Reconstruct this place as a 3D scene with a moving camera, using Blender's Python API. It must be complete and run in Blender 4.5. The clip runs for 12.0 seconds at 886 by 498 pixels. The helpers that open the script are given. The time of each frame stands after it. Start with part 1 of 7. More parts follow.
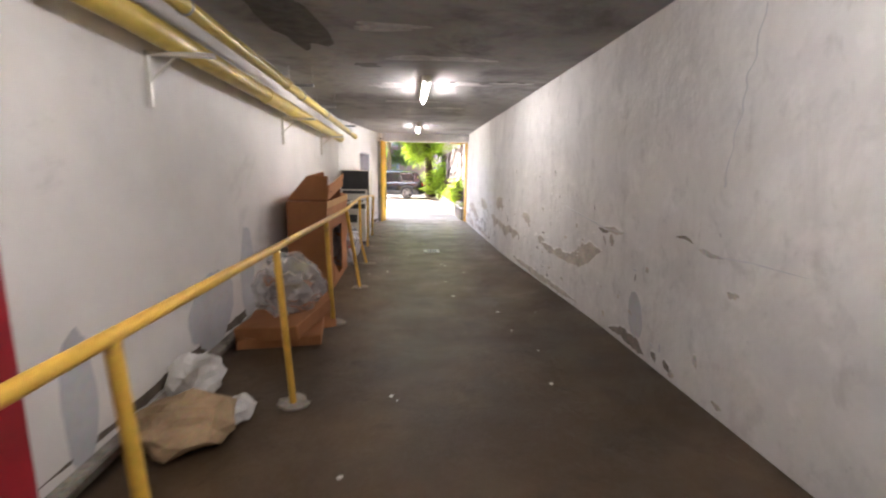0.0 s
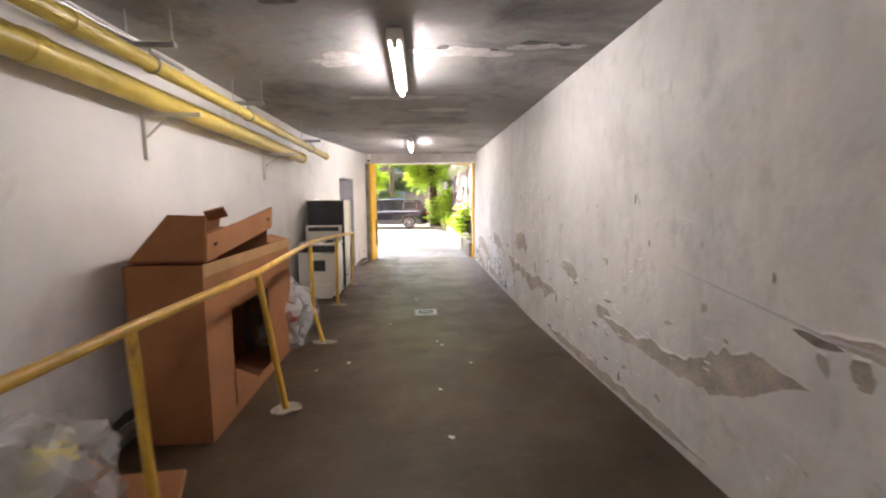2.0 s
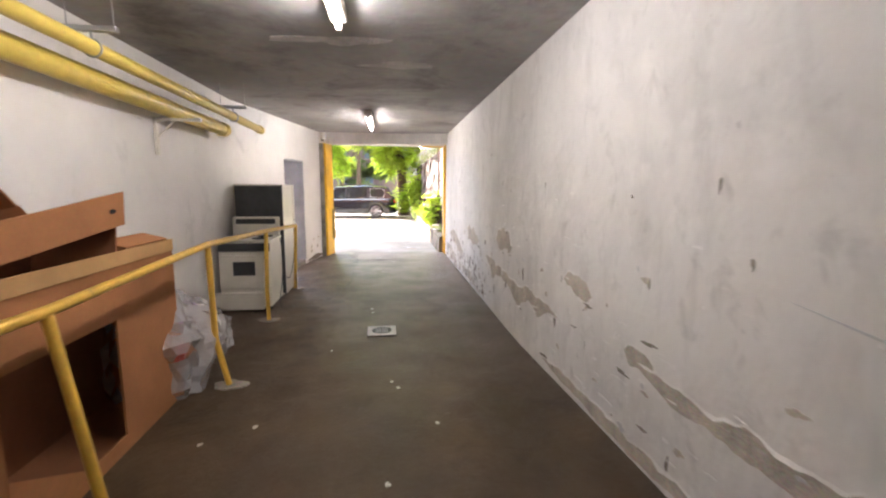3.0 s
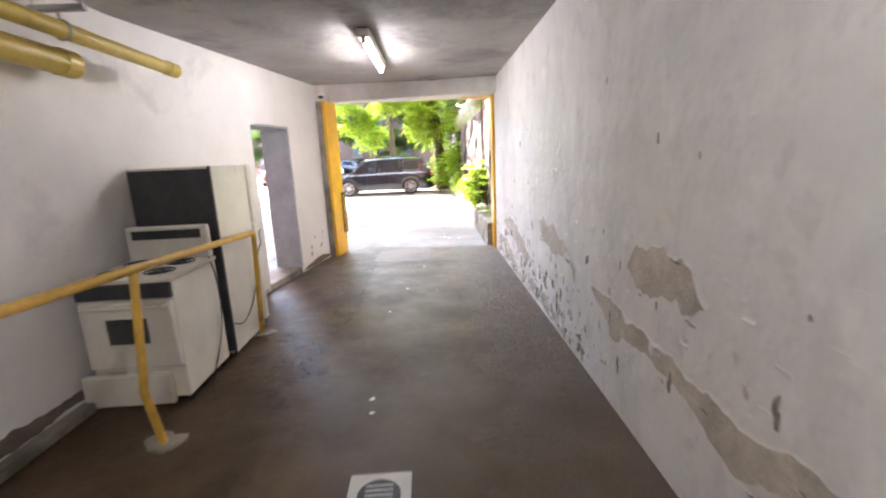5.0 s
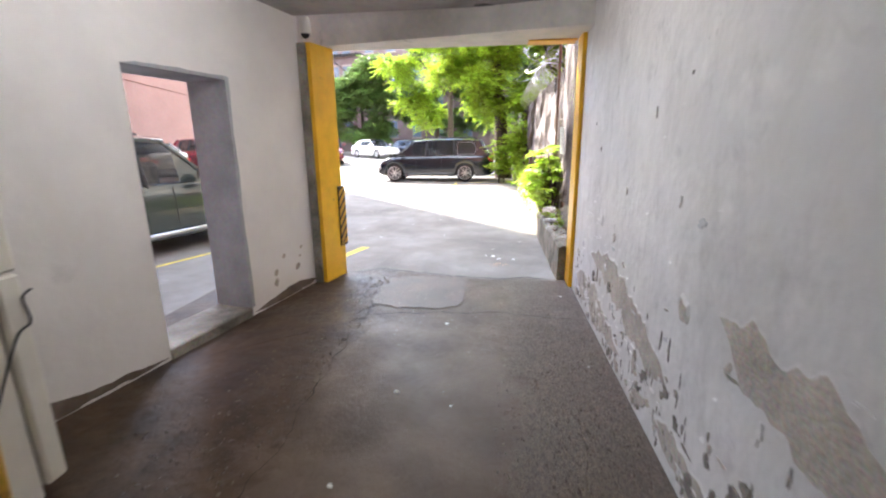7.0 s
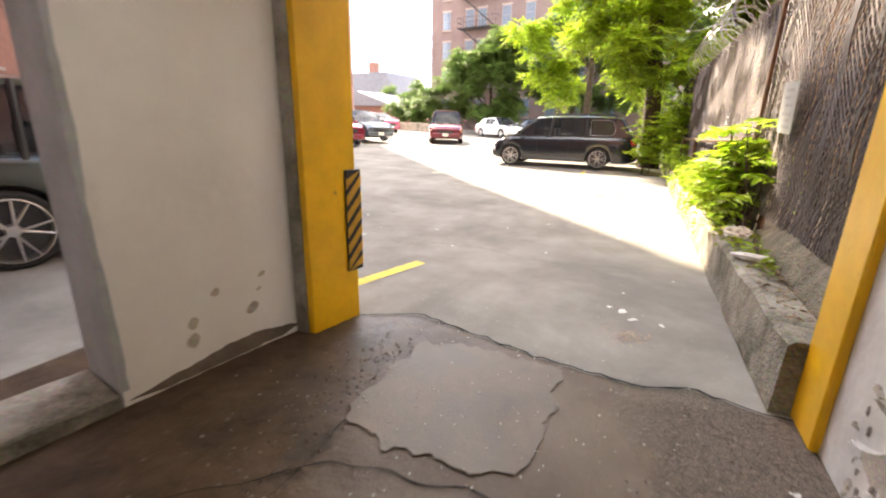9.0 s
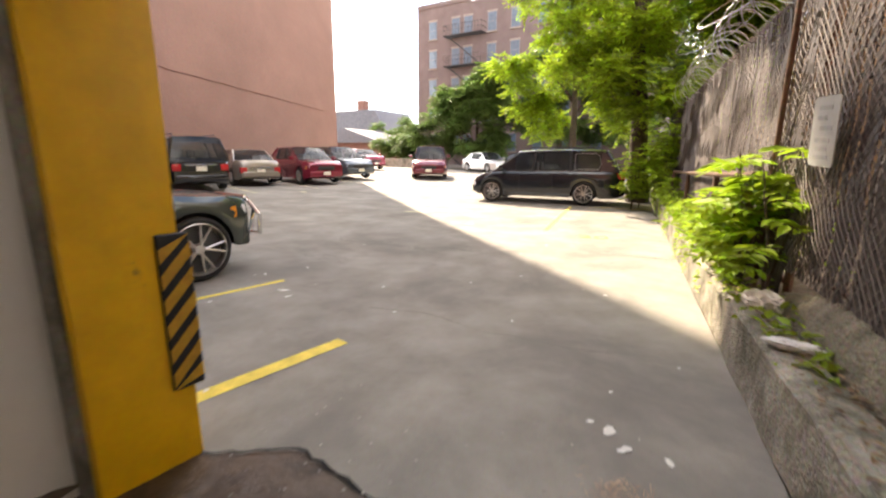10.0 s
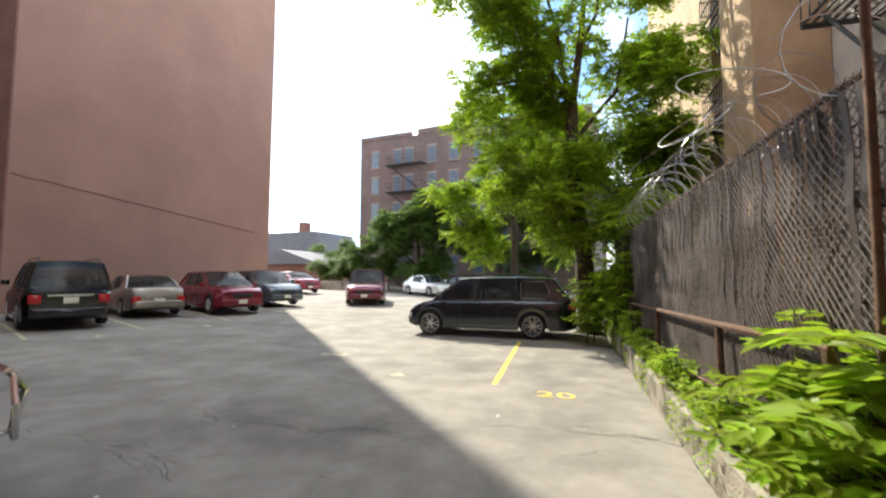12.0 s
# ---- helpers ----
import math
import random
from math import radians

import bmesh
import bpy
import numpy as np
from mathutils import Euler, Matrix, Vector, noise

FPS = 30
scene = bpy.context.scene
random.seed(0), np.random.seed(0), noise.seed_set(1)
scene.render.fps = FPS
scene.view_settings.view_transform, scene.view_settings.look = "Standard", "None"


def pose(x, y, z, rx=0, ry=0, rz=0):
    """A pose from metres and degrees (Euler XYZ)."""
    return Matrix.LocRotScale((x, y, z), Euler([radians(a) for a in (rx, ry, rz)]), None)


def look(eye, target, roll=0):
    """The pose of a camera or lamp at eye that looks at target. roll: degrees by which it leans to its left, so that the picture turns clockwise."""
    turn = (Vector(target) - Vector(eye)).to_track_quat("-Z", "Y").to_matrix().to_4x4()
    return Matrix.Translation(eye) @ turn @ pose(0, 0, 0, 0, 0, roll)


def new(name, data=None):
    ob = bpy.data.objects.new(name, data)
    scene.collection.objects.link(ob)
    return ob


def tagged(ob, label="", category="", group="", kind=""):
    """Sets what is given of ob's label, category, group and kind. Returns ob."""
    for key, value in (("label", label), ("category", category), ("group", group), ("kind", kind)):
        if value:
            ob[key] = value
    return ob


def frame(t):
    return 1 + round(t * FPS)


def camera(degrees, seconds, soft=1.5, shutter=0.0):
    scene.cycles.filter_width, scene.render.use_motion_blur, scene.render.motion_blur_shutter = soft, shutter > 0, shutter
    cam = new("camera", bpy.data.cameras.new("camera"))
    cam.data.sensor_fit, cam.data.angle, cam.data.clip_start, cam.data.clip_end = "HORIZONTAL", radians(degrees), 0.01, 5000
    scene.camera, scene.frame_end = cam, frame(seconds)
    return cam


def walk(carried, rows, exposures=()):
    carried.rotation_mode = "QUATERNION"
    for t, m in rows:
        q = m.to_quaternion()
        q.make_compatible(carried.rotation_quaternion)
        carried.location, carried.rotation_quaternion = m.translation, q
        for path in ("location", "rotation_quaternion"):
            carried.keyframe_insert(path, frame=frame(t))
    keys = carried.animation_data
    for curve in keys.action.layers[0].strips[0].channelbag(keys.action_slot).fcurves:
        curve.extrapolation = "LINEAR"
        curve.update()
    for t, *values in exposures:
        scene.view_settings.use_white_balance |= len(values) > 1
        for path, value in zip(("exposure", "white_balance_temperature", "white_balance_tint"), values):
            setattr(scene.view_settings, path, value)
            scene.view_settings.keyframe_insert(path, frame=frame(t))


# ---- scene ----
cam = camera(91.1, 12.0, soft=2.1, shutter=0.4)
PATH = [
    (0, (0.61, 4.51, 1.613), (0.762, 6.475, 1.269), 1.0),
    (0.5, (0.707, 5.167, 1.629), (0.965, 7.126, 1.323), -1.4),
    (1, (0.772, 5.864, 1.622), (0.871, 7.838, 1.318), -0.6),
    (1.5, (0.85, 6.531, 1.643), (1.052, 8.495, 1.329), -2.7),
    (2, (0.981, 7.204, 1.649), (1.088, 9.188, 1.421), -0.4),
    (2.5, (1.062, 7.918, 1.641), (1.322, 9.882, 1.369), 0.6),
    (2.7, (1.108, 8.195, 1.619), (1.375, 10.159, 1.356), 0.5),
    (4.3, (1.309, 10.472, 1.684), (1.248, 12.421, 1.239), -1.2),
    (4.5, (1.306, 10.781, 1.665), (1.306, 12.74, 1.262), -1.3),
    (5, (1.398, 11.554, 1.64), (1.434, 13.51, 1.224), -2.6),
    (5.5, (1.465, 12.268, 1.621), (1.259, 14.209, 1.185), -0.6),
    (6, (1.518, 12.985, 1.605), (1.354, 14.913, 1.101), -2.2),
    (6.5, (1.609, 13.69, 1.602), (1.231, 15.59, 1.107), -1.6),
    (7, (1.637, 14.396, 1.607), (1.402, 16.323, 1.124), -0.6),
    (7.5, (1.684, 15.045, 1.638), (1.184, 16.92, 1.156), -0.8),
    (7.7, (1.634, 15.312, 1.668), (1.024, 17.153, 1.18), -0.9),
    (9.3, (1.565, 17.299, 1.378), (0.804, 19.058, 0.808), 1.2),
    (9.5, (1.593, 17.539, 1.368), (0.931, 19.344, 0.82), -0.9),
    (10, (1.595, 18.19, 1.427), (0.84, 19.995, 1.012), 0.4),
    (10.5, (1.498, 18.749, 1.471), (0.855, 20.621, 1.181), 1.8),
    (11, (1.512, 19.259, 1.516), (0.812, 21.128, 1.389), 1.6),
    (11.5, (1.406, 19.708, 1.557), (0.845, 21.627, 1.54), 1.7),
    (12, (1.248, 20.04, 1.669), (0.71, 21.962, 1.796), 0.3),
]
walk(cam, [(t, look(eye, target, roll)) for t, eye, target, roll in PATH],
     [(0, 4.97, 6500, 16), (2.5, 4.82, 6700, 16), (4.5, 4.85, 6450, 16), (5.5, 4.68, 6250, 15), (6.5, 4.27, 6150, 14), (7.5, 3.88, 6250, 13), (9.5, 3.45, 7800, 14), (10, 2.92, 7700, 13), (10.5, 2.52, 7050, 7), (11.5, 2.22, 6850, 6), (12, 2.08, 6600, 5)])

# world, sun and exposure ------------------------------------------------------
SUN_TO = Vector((-0.664, 0.748, 0.84)).normalized()
world = bpy.data.worlds.new("sky")
scene.world = world
world.use_nodes = True
wn, wl = world.node_tree.nodes, world.node_tree.links
wn.clear()
sky = wn.new("ShaderNodeTexSky")
sky.sky_type, sky.sun_disc = "NISHITA", False
sky.sun_elevation, sky.sun_rotation = math.asin(SUN_TO.z), math.atan2(SUN_TO.x, SUN_TO.y)
sky.dust_density = 0.2
tc = wn.new("ShaderNodeTexCoord")
cl = wn.new("ShaderNodeTexNoise")
cl.inputs["Scale"].default_value, cl.inputs["Detail"].default_value = 2.6, 6.0
cr = wn.new("ShaderNodeValToRGB")
cr.color_ramp.elements[0].position, cr.color_ramp.elements[1].position = 0.42, 0.64
cmix = wn.new("ShaderNodeMix")
cmix.data_type = "RGBA"
cmix.inputs["B"].default_value = (6.2, 6.3, 6.5, 1)
bg = wn.new("ShaderNodeBackground")
bg.inputs["Strength"].default_value = 0.15
wo = wn.new("ShaderNodeOutputWorld")
cmap = wn.new("ShaderNodeMapping")
cmap.inputs["Location"].default_value = (0.35, 0.2, 0.1)
wl.new(tc.outputs["Generated"], cmap.inputs["Vector"])
wl.new(cmap.outputs["Vector"], cl.inputs["Vector"])
wl.new(cl.outputs["Fac"], cr.inputs["Fac"])
wl.new(cr.outputs["Color"], cmix.inputs["Factor"])
deep = wn.new("ShaderNodeMix")
deep.data_type, deep.blend_type = "RGBA", "MULTIPLY"
deep.inputs["Factor"].default_value, deep.inputs["B"].default_value = 1.0, (0.44, 0.49, 0.56, 1)
wl.new(sky.outputs["Color"], deep.inputs["A"])
wl.new(deep.outputs["Result"], cmix.inputs["A"])
wl.new(cmix.outputs["Result"], bg.inputs["Color"])
wl.new(bg.outputs["Background"], wo.inputs["Surface"])

sun = new("sun", bpy.data.lights.new("sun", "SUN"))
sun.data.energy, sun.data.angle, sun.data.color = 2.05, radians(0.53), (1.0, 0.91, 0.78)
sun.matrix_world = look((-30, 30, 40), (Vector((-30, 30, 40)) - SUN_TO))

# materials --------------------------------------------------------------------


def material(name, base, rough=0.6, metal=0.0, vary=0.25, scale=3.0, fine=40.0, bump=0.15, second=None, cut=(0.45, 0.6),
             rough_vary=0.0, isle=0.0, depth=0.004, coat=0.0, trans=0.0, second_scale=None):
    """A painted, stained or grained surface: large stains, fine grain, relief."""
    m = bpy.data.materials.new(name)
    m.use_nodes = True
    nt, ln = m.node_tree.nodes, m.node_tree.links
    b = nt["Principled BSDF"]
    b.inputs["Metallic"].default_value = metal
    b.inputs["Roughness"].default_value = rough
    b.inputs["Coat Weight"].default_value = coat
    co = nt.new("ShaderNodeTexCoord")
    n1 = nt.new("ShaderNodeTexNoise")
    n1.inputs["Scale"].default_value, n1.inputs["Detail"].default_value = scale, 6.0
    n1.inputs["Roughness"].default_value = 0.62
    n2 = nt.new("ShaderNodeTexNoise")
    n2.inputs["Scale"].default_value, n2.inputs["Detail"].default_value = fine, 4.0
    for n in (n1, n2):
        ln.new(co.outputs["Object"], n.inputs["Vector"])
    mx = nt.new("ShaderNodeMix")
    mx.data_type = "RGBA"
    mx.inputs["A"].default_value = (*[c * (1 - vary) for c in base], 1)
    mx.inputs["B"].default_value = (*[min(1, c * (1 + vary)) for c in base], 1)
    rp = nt.new("ShaderNodeMapRange")
    rp.inputs["From Min"].default_value, rp.inputs["From Max"].default_value = 0.3, 0.7
    ln.new(n1.outputs["Fac"], rp.inputs["Value"])
    ln.new(rp.outputs["Result"], mx.inputs["Factor"])
    last = mx.outputs["Result"]
    gr = nt.new("ShaderNodeMix")
    gr.data_type, gr.blend_type = "RGBA", "OVERLAY"
    gr.inputs["Factor"].default_value = min(0.8, vary * 1.2)
    ln.new(last, gr.inputs["A"])
    ln.new(n2.outputs["Color"], gr.inputs["B"])
    last = gr.outputs["Result"]
    if vary < 0.02:
        last = mx.outputs["Result"]
    if second:
        n3 = nt.new("ShaderNodeTexNoise")
        n3.inputs["Scale"].default_value, n3.inputs["Detail"].default_value = second_scale or scale * 0.6, 9.0
        n3.inputs["Roughness"].default_value, n3.inputs["Distortion"].default_value = 0.68, 0.4
        ln.new(co.outputs["Object"], n3.inputs["Vector"])
        r3 = nt.new("ShaderNodeMapRange")
        r3.inputs["From Min"].default_value, r3.inputs["From Max"].default_value = cut
        ln.new(n3.outputs["Fac"], r3.inputs["Value"])
        m3 = nt.new("ShaderNodeMix")
        m3.data_type = "RGBA"
        m3.inputs["B"].default_value = (*second, 1)
        ln.new(r3.outputs["Result"], m3.inputs["Factor"])
        ln.new(last, m3.inputs["A"])
        last = m3.outputs["Result"]
    if isle:
        ge, hs = nt.new("ShaderNodeNewGeometry"), nt.new("ShaderNodeHueSaturation")
        ra = nt.new("ShaderNodeMapRange")
        ra.inputs["To Min"].default_value, ra.inputs["To Max"].default_value = 1 - isle, 1 + isle
        ln.new(ge.outputs["Random Per Island"], ra.inputs["Value"])
        ln.new(ra.outputs["Result"], hs.inputs["Value"])
        rh = nt.new("ShaderNodeMapRange")
        rh.inputs["To Min"].default_value, rh.inputs["To Max"].default_value = 0.48, 0.515
        ln.new(ge.outputs["Random Per Island"], rh.inputs["Value"])
        ln.new(rh.outputs["Result"], hs.inputs["Hue"])
        ln.new(last, hs.inputs["Color"])
        last = hs.outputs["Color"]
    ln.new(last, b.inputs["Base Color"])
    if rough_vary:
        rr = nt.new("ShaderNodeMapRange")
        rr.inputs["From Min"].default_value, rr.inputs["From Max"].default_value = 0.35, 0.65
        rr.inputs["To Min"].default_value, rr.inputs["To Max"].default_value = max(0.03, rough - rough_vary), min(1, rough + rough_vary)
        ln.new(n1.outputs["Fac"], rr.inputs["Value"])
        ln.new(rr.outputs["Result"], b.inputs["Roughness"])
    if bump:
        bp = nt.new("ShaderNodeBump")
        bp.inputs["Strength"].default_value, bp.inputs["Distance"].default_value = bump, depth
        su = nt.new("ShaderNodeMath")
        ln.new(n1.outputs["Fac"], su.inputs[0])
        ln.new(n2.outputs["Fac"], su.inputs[1])
        ln.new(su.outputs["Value"], bp.inputs["Height"])
        ln.new(bp.outputs["Normal"], b.inputs["Normal"])
    if trans:
        tr, ms, ou = nt.new("ShaderNodeBsdfTranslucent"), nt.new("ShaderNodeMixShader"), nt["Material Output"]
        ln.new(last, tr.inputs["Color"])
        ms.inputs["Fac"].default_value = trans
        ln.new(b.outputs["BSDF"], ms.inputs[1])
        ln.new(tr.outputs["BSDF"], ms.inputs[2])
        ln.new(ms.outputs["Shader"], ou.inputs["Surface"])
    return m


def glowing(name, colour, strength):
    m = bpy.data.materials.new(name)
    m.use_nodes = True
    b = m.node_tree.nodes["Principled BSDF"]
    b.inputs["Emission Color"].default_value, b.inputs["Emission Strength"].default_value = (*colour, 1), strength
    b.inputs["Base Color"].default_value = (*colour, 1)
    return m


def glassy(name, colour, rough=0.03, alpha=0.35):
    """Dark tinted or clear glass that lets some light through."""
    m = bpy.data.materials.new(name)
    m.use_nodes = True
    nt, ln = m.node_tree.nodes, m.node_tree.links
    b = nt["Principled BSDF"]
    b.inputs["Base Color"].default_value, b.inputs["Roughness"].default_value = (*colour, 1), rough
    tr, ms = nt.new("ShaderNodeBsdfTransparent"), nt.new("ShaderNodeMixShader")
    tr.inputs["Color"].default_value = (*[min(1, 0.6 + c) for c in colour], 1)
    ms.inputs["Fac"].default_value = alpha
    ln.new(b.outputs["BSDF"], ms.inputs[1])
    ln.new(tr.outputs["BSDF"], ms.inputs[2])
    ln.new(ms.outputs["Shader"], nt["Material Output"].inputs["Surface"])
    return m


M_WALL_L = material("warm_wall_paint", (0.82, 0.79, 0.755), 0.5, vary=0.07, scale=1.2, fine=12, bump=0.35, depth=0.01, second=(0.55, 0.53, 0.50), cut=(0.58, 0.75), second_scale=0.7)
M_CEIL = material("grey_ceiling_paint", (0.36, 0.345, 0.33), 0.7, vary=0.16, scale=1.1, fine=10, bump=0.5, depth=0.015, second=(0.17, 0.16, 0.155), cut=(0.50, 0.66), second_scale=0.9)
M_BEAM = material("beam_paint", (0.73, 0.70, 0.65), 0.6, vary=0.15, scale=2.5, fine=20, bump=0.4, depth=0.01, second=(0.35, 0.32, 0.28), cut=(0.6, 0.7))
M_ASPHALT = material("worn_asphalt", (0.275, 0.252, 0.22), 0.88, vary=0.24, scale=1.6, fine=140, bump=0.6, depth=0.006, second=(0.165, 0.15, 0.132), cut=(0.45, 0.70), second_scale=0.55)
M_HOLE = material("hollow_plaster", (0.25, 0.225, 0.195), 0.95, vary=0.4, scale=14, fine=80, bump=0.9)
M_CRACK = material("dark_crack", (0.012, 0.011, 0.01), 1.0, vary=0.2, bump=0.0)
M_MUD = material("dried_mud", (0.16, 0.125, 0.095), 0.95, vary=0.3, scale=6, fine=60, bump=0.6)
M_CONC = material("bare_plaster", (0.49, 0.445, 0.385), 0.85, vary=0.3, scale=5, fine=60, bump=0.7, depth=0.01)
M_GREYPAINT = material("grey_patch_paint", (0.55, 0.55, 0.56), 0.6, vary=0.12, scale=2, fine=20, bump=0.3)
M_KERB = material("old_kerb_concrete", (0.34, 0.31, 0.26), 0.88, vary=0.35, scale=3, fine=40, bump=0.9, depth=0.02, second=(0.13, 0.12, 0.10), cut=(0.5, 0.65))
M_YELLOW = material("yellow_gloss_paint", (0.90, 0.50, 0.015), 0.38, vary=0.12, scale=4, fine=30, bump=0.15, second=(0.45, 0.24, 0.03), cut=(0.66, 0.72))
M_PIPE = material("yellow_pipe_paint", (0.74, 0.55, 0.11), 0.33, vary=0.12, scale=5, fine=30, bump=0.2, second=(0.42, 0.31, 0.10), cut=(0.62, 0.7))
M_RAIL = material("mustard_rail_paint", (0.66, 0.40, 0.06), 0.4, vary=0.18, scale=9, fine=50, bump=0.25, second=(0.30, 0.17, 0.06), cut=(0.6, 0.7))
M_LINE = material("yellow_road_paint", (0.78, 0.60, 0.10), 0.75, vary=0.2, scale=8, fine=60, bump=0.4, second=(0.26, 0.23, 0.15), cut=(0.58, 0.70), second_scale=7)
M_LINEW = material("faded_road_paint", (0.62, 0.56, 0.33), 0.8, vary=0.2, scale=8, fine=60, bump=0.4, second=(0.2, 0.19, 0.16), cut=(0.48, 0.6), second_scale=7)
M_RED = material("red_door_paint", (0.34, 0.02, 0.03), 0.4, vary=0.12, bump=0.1)
M_WHITE = material("white_enamel", (0.80, 0.765, 0.67), 0.3, vary=0.07, scale=3, fine=25, bump=0.08, second=(0.5, 0.43, 0.33), cut=(0.66, 0.76), second_scale=4)
M_DARKGREY = material("dark_sheet_metal", (0.055, 0.057, 0.06), 0.45, metal=0.3, vary=0.3, scale=4, bump=0.15)
M_BLACK = material("black_plastic", (0.015, 0.015, 0.016), 0.5, vary=0.2, bump=0.1)
M_STEEL = material("galvanised_steel", (0.5, 0.5, 0.5), 0.4, metal=0.9, vary=0.15, bump=0.1)
M_RUST = material("rusted_iron", (0.12, 0.065, 0.04), 0.8, metal=0.2, vary=0.4, scale=12, bump=0.5)
M_CARD = material("brown_cardboard", (0.36, 0.152, 0.057), 0.85, vary=0.14, scale=3, fine=60, bump=0.2)
# the same cardboard, darkened to carry the shade inside the box and carton
M_CARDSHADE = material("shaded_cardboard", (0.22, 0.085, 0.035), 0.9, vary=0.12, scale=3, fine=60, bump=0.2)
M_PAPER = material("kraft_paper", (0.42, 0.30, 0.17), 0.85, vary=0.2, scale=5, fine=50, bump=0.5, depth=0.01)
M_TUBE = glowing("fluorescent_glow", (1.0, 0.975, 0.97), 5.2)
M_PINK = material("painted_brick_wall", (0.335, 0.19, 0.147), 0.85, vary=0.12, scale=0.35, fine=9, bump=0.4, depth=0.02, second=(0.275, 0.15, 0.118), cut=(0.46, 0.68), second_scale=0.13)
M_BRICKD = material("dark_brick", (0.22, 0.105, 0.08), 0.9, vary=0.2, scale=1.0, fine=12, bump=0.5)
M_BRICKB = material("brown_brick", (0.175, 0.13, 0.125), 0.9, vary=0.16, scale=0.8, fine=8, bump=0.4)
M_TAN = material("tan_stucco", (0.50, 0.36, 0.23), 0.9, vary=0.15, scale=1.2, fine=20, bump=0.5, second=(0.36, 0.25, 0.16), cut=(0.5, 0.68))
M_CREAM = material("cream_render", (0.66, 0.62, 0.55), 0.85, vary=0.14, scale=1.6, fine=20, bump=0.5, second=(0.42, 0.38, 0.33), cut=(0.5, 0.7))
M_STONE = material("window_stone", (0.30, 0.25, 0.22), 0.85, vary=0.15)
M_PANE = material("window_pane", (0.13, 0.18, 0.24), 0.06, vary=0.15, bump=0.0)
M_SASH = material("window_sash", (0.17, 0.19, 0.22), 0.5, vary=0.1)
M_ROOF = material("slate_roof", (0.14, 0.14, 0.16), 0.8, vary=0.25, scale=4, bump=0.5)
M_SOIL = material("leaf_litter_soil", (0.12, 0.095, 0.065), 0.95, vary=0.45, scale=5, fine=50, bump=1.0, depth=0.03, second=(0.26, 0.22, 0.16), cut=(0.55, 0.66))
M_SLAT = material("brown_fence_slat", (0.043, 0.029, 0.025), 0.55, vary=0.3, scale=6, fine=40, bump=0.3)
M_WIRE = material("dull_fence_wire", (0.145, 0.118, 0.103), 0.6, metal=0.3, vary=0.2, bump=0.1)
M_BARK = material("tree_bark", (0.10, 0.075, 0.055), 0.95, vary=0.4, scale=6, fine=45, bump=1.0, depth=0.03)
M_LEAF = material("bright_leaf", (0.29, 0.42, 0.03), 0.5, vary=0.15, scale=0.5, fine=4, bump=0.0, isle=0.45, trans=0.52)
M_LEAFD = material("deep_leaf", (0.12, 0.20, 0.045), 0.5, vary=0.2, scale=0.5, fine=4, bump=0.0, isle=0.4, trans=0.42)
M_BAG = glassy("clear_plastic_film", (0.80, 0.79, 0.80), 0.10, 0.68)
M_PURPLE = material("lilac_packaging", (0.28, 0.2, 0.34), 0.5, vary=0.2)
M_LITTER = material("white_paper", (0.72, 0.7, 0.66), 0.8, vary=0.1)
M_REDBOX = material("red_packaging", (0.5, 0.05, 0.03), 0.5, vary=0.1)
M_YELBOX = material("yellow_packaging", (0.75, 0.65, 0.2), 0.5, vary=0.1)
M_TYRE = material("tyre_rubber", (0.02, 0.02, 0.02), 0.85, vary=0.2, bump=0.2)
M_RIM = material("alloy_rim", (0.62, 0.61, 0.6), 0.28, metal=0.9, vary=0.06, bump=0.0)
M_CHROME = material("chrome", (0.8, 0.8, 0.8), 0.12, metal=1.0, vary=0.03, bump=0.0)
M_GLASS = glassy("car_glass", (0.03, 0.036, 0.04), 0.03, 0.55)
M_LAMP = glassy("lamp_lens", (0.7, 0.7, 0.72), 0.08, 0.15)
M_TAIL = material("tail_lamp", (0.45, 0.01, 0.015), 0.15, vary=0.05, bump=0.0, coat=0.5)
M_AMBER = material("amber_lamp", (0.75, 0.28, 0.03), 0.2, vary=0.05, bump=0.0)
M_PLATE = material("licence_plate", (0.75, 0.72, 0.6), 0.5, vary=0.05, bump=0.0)


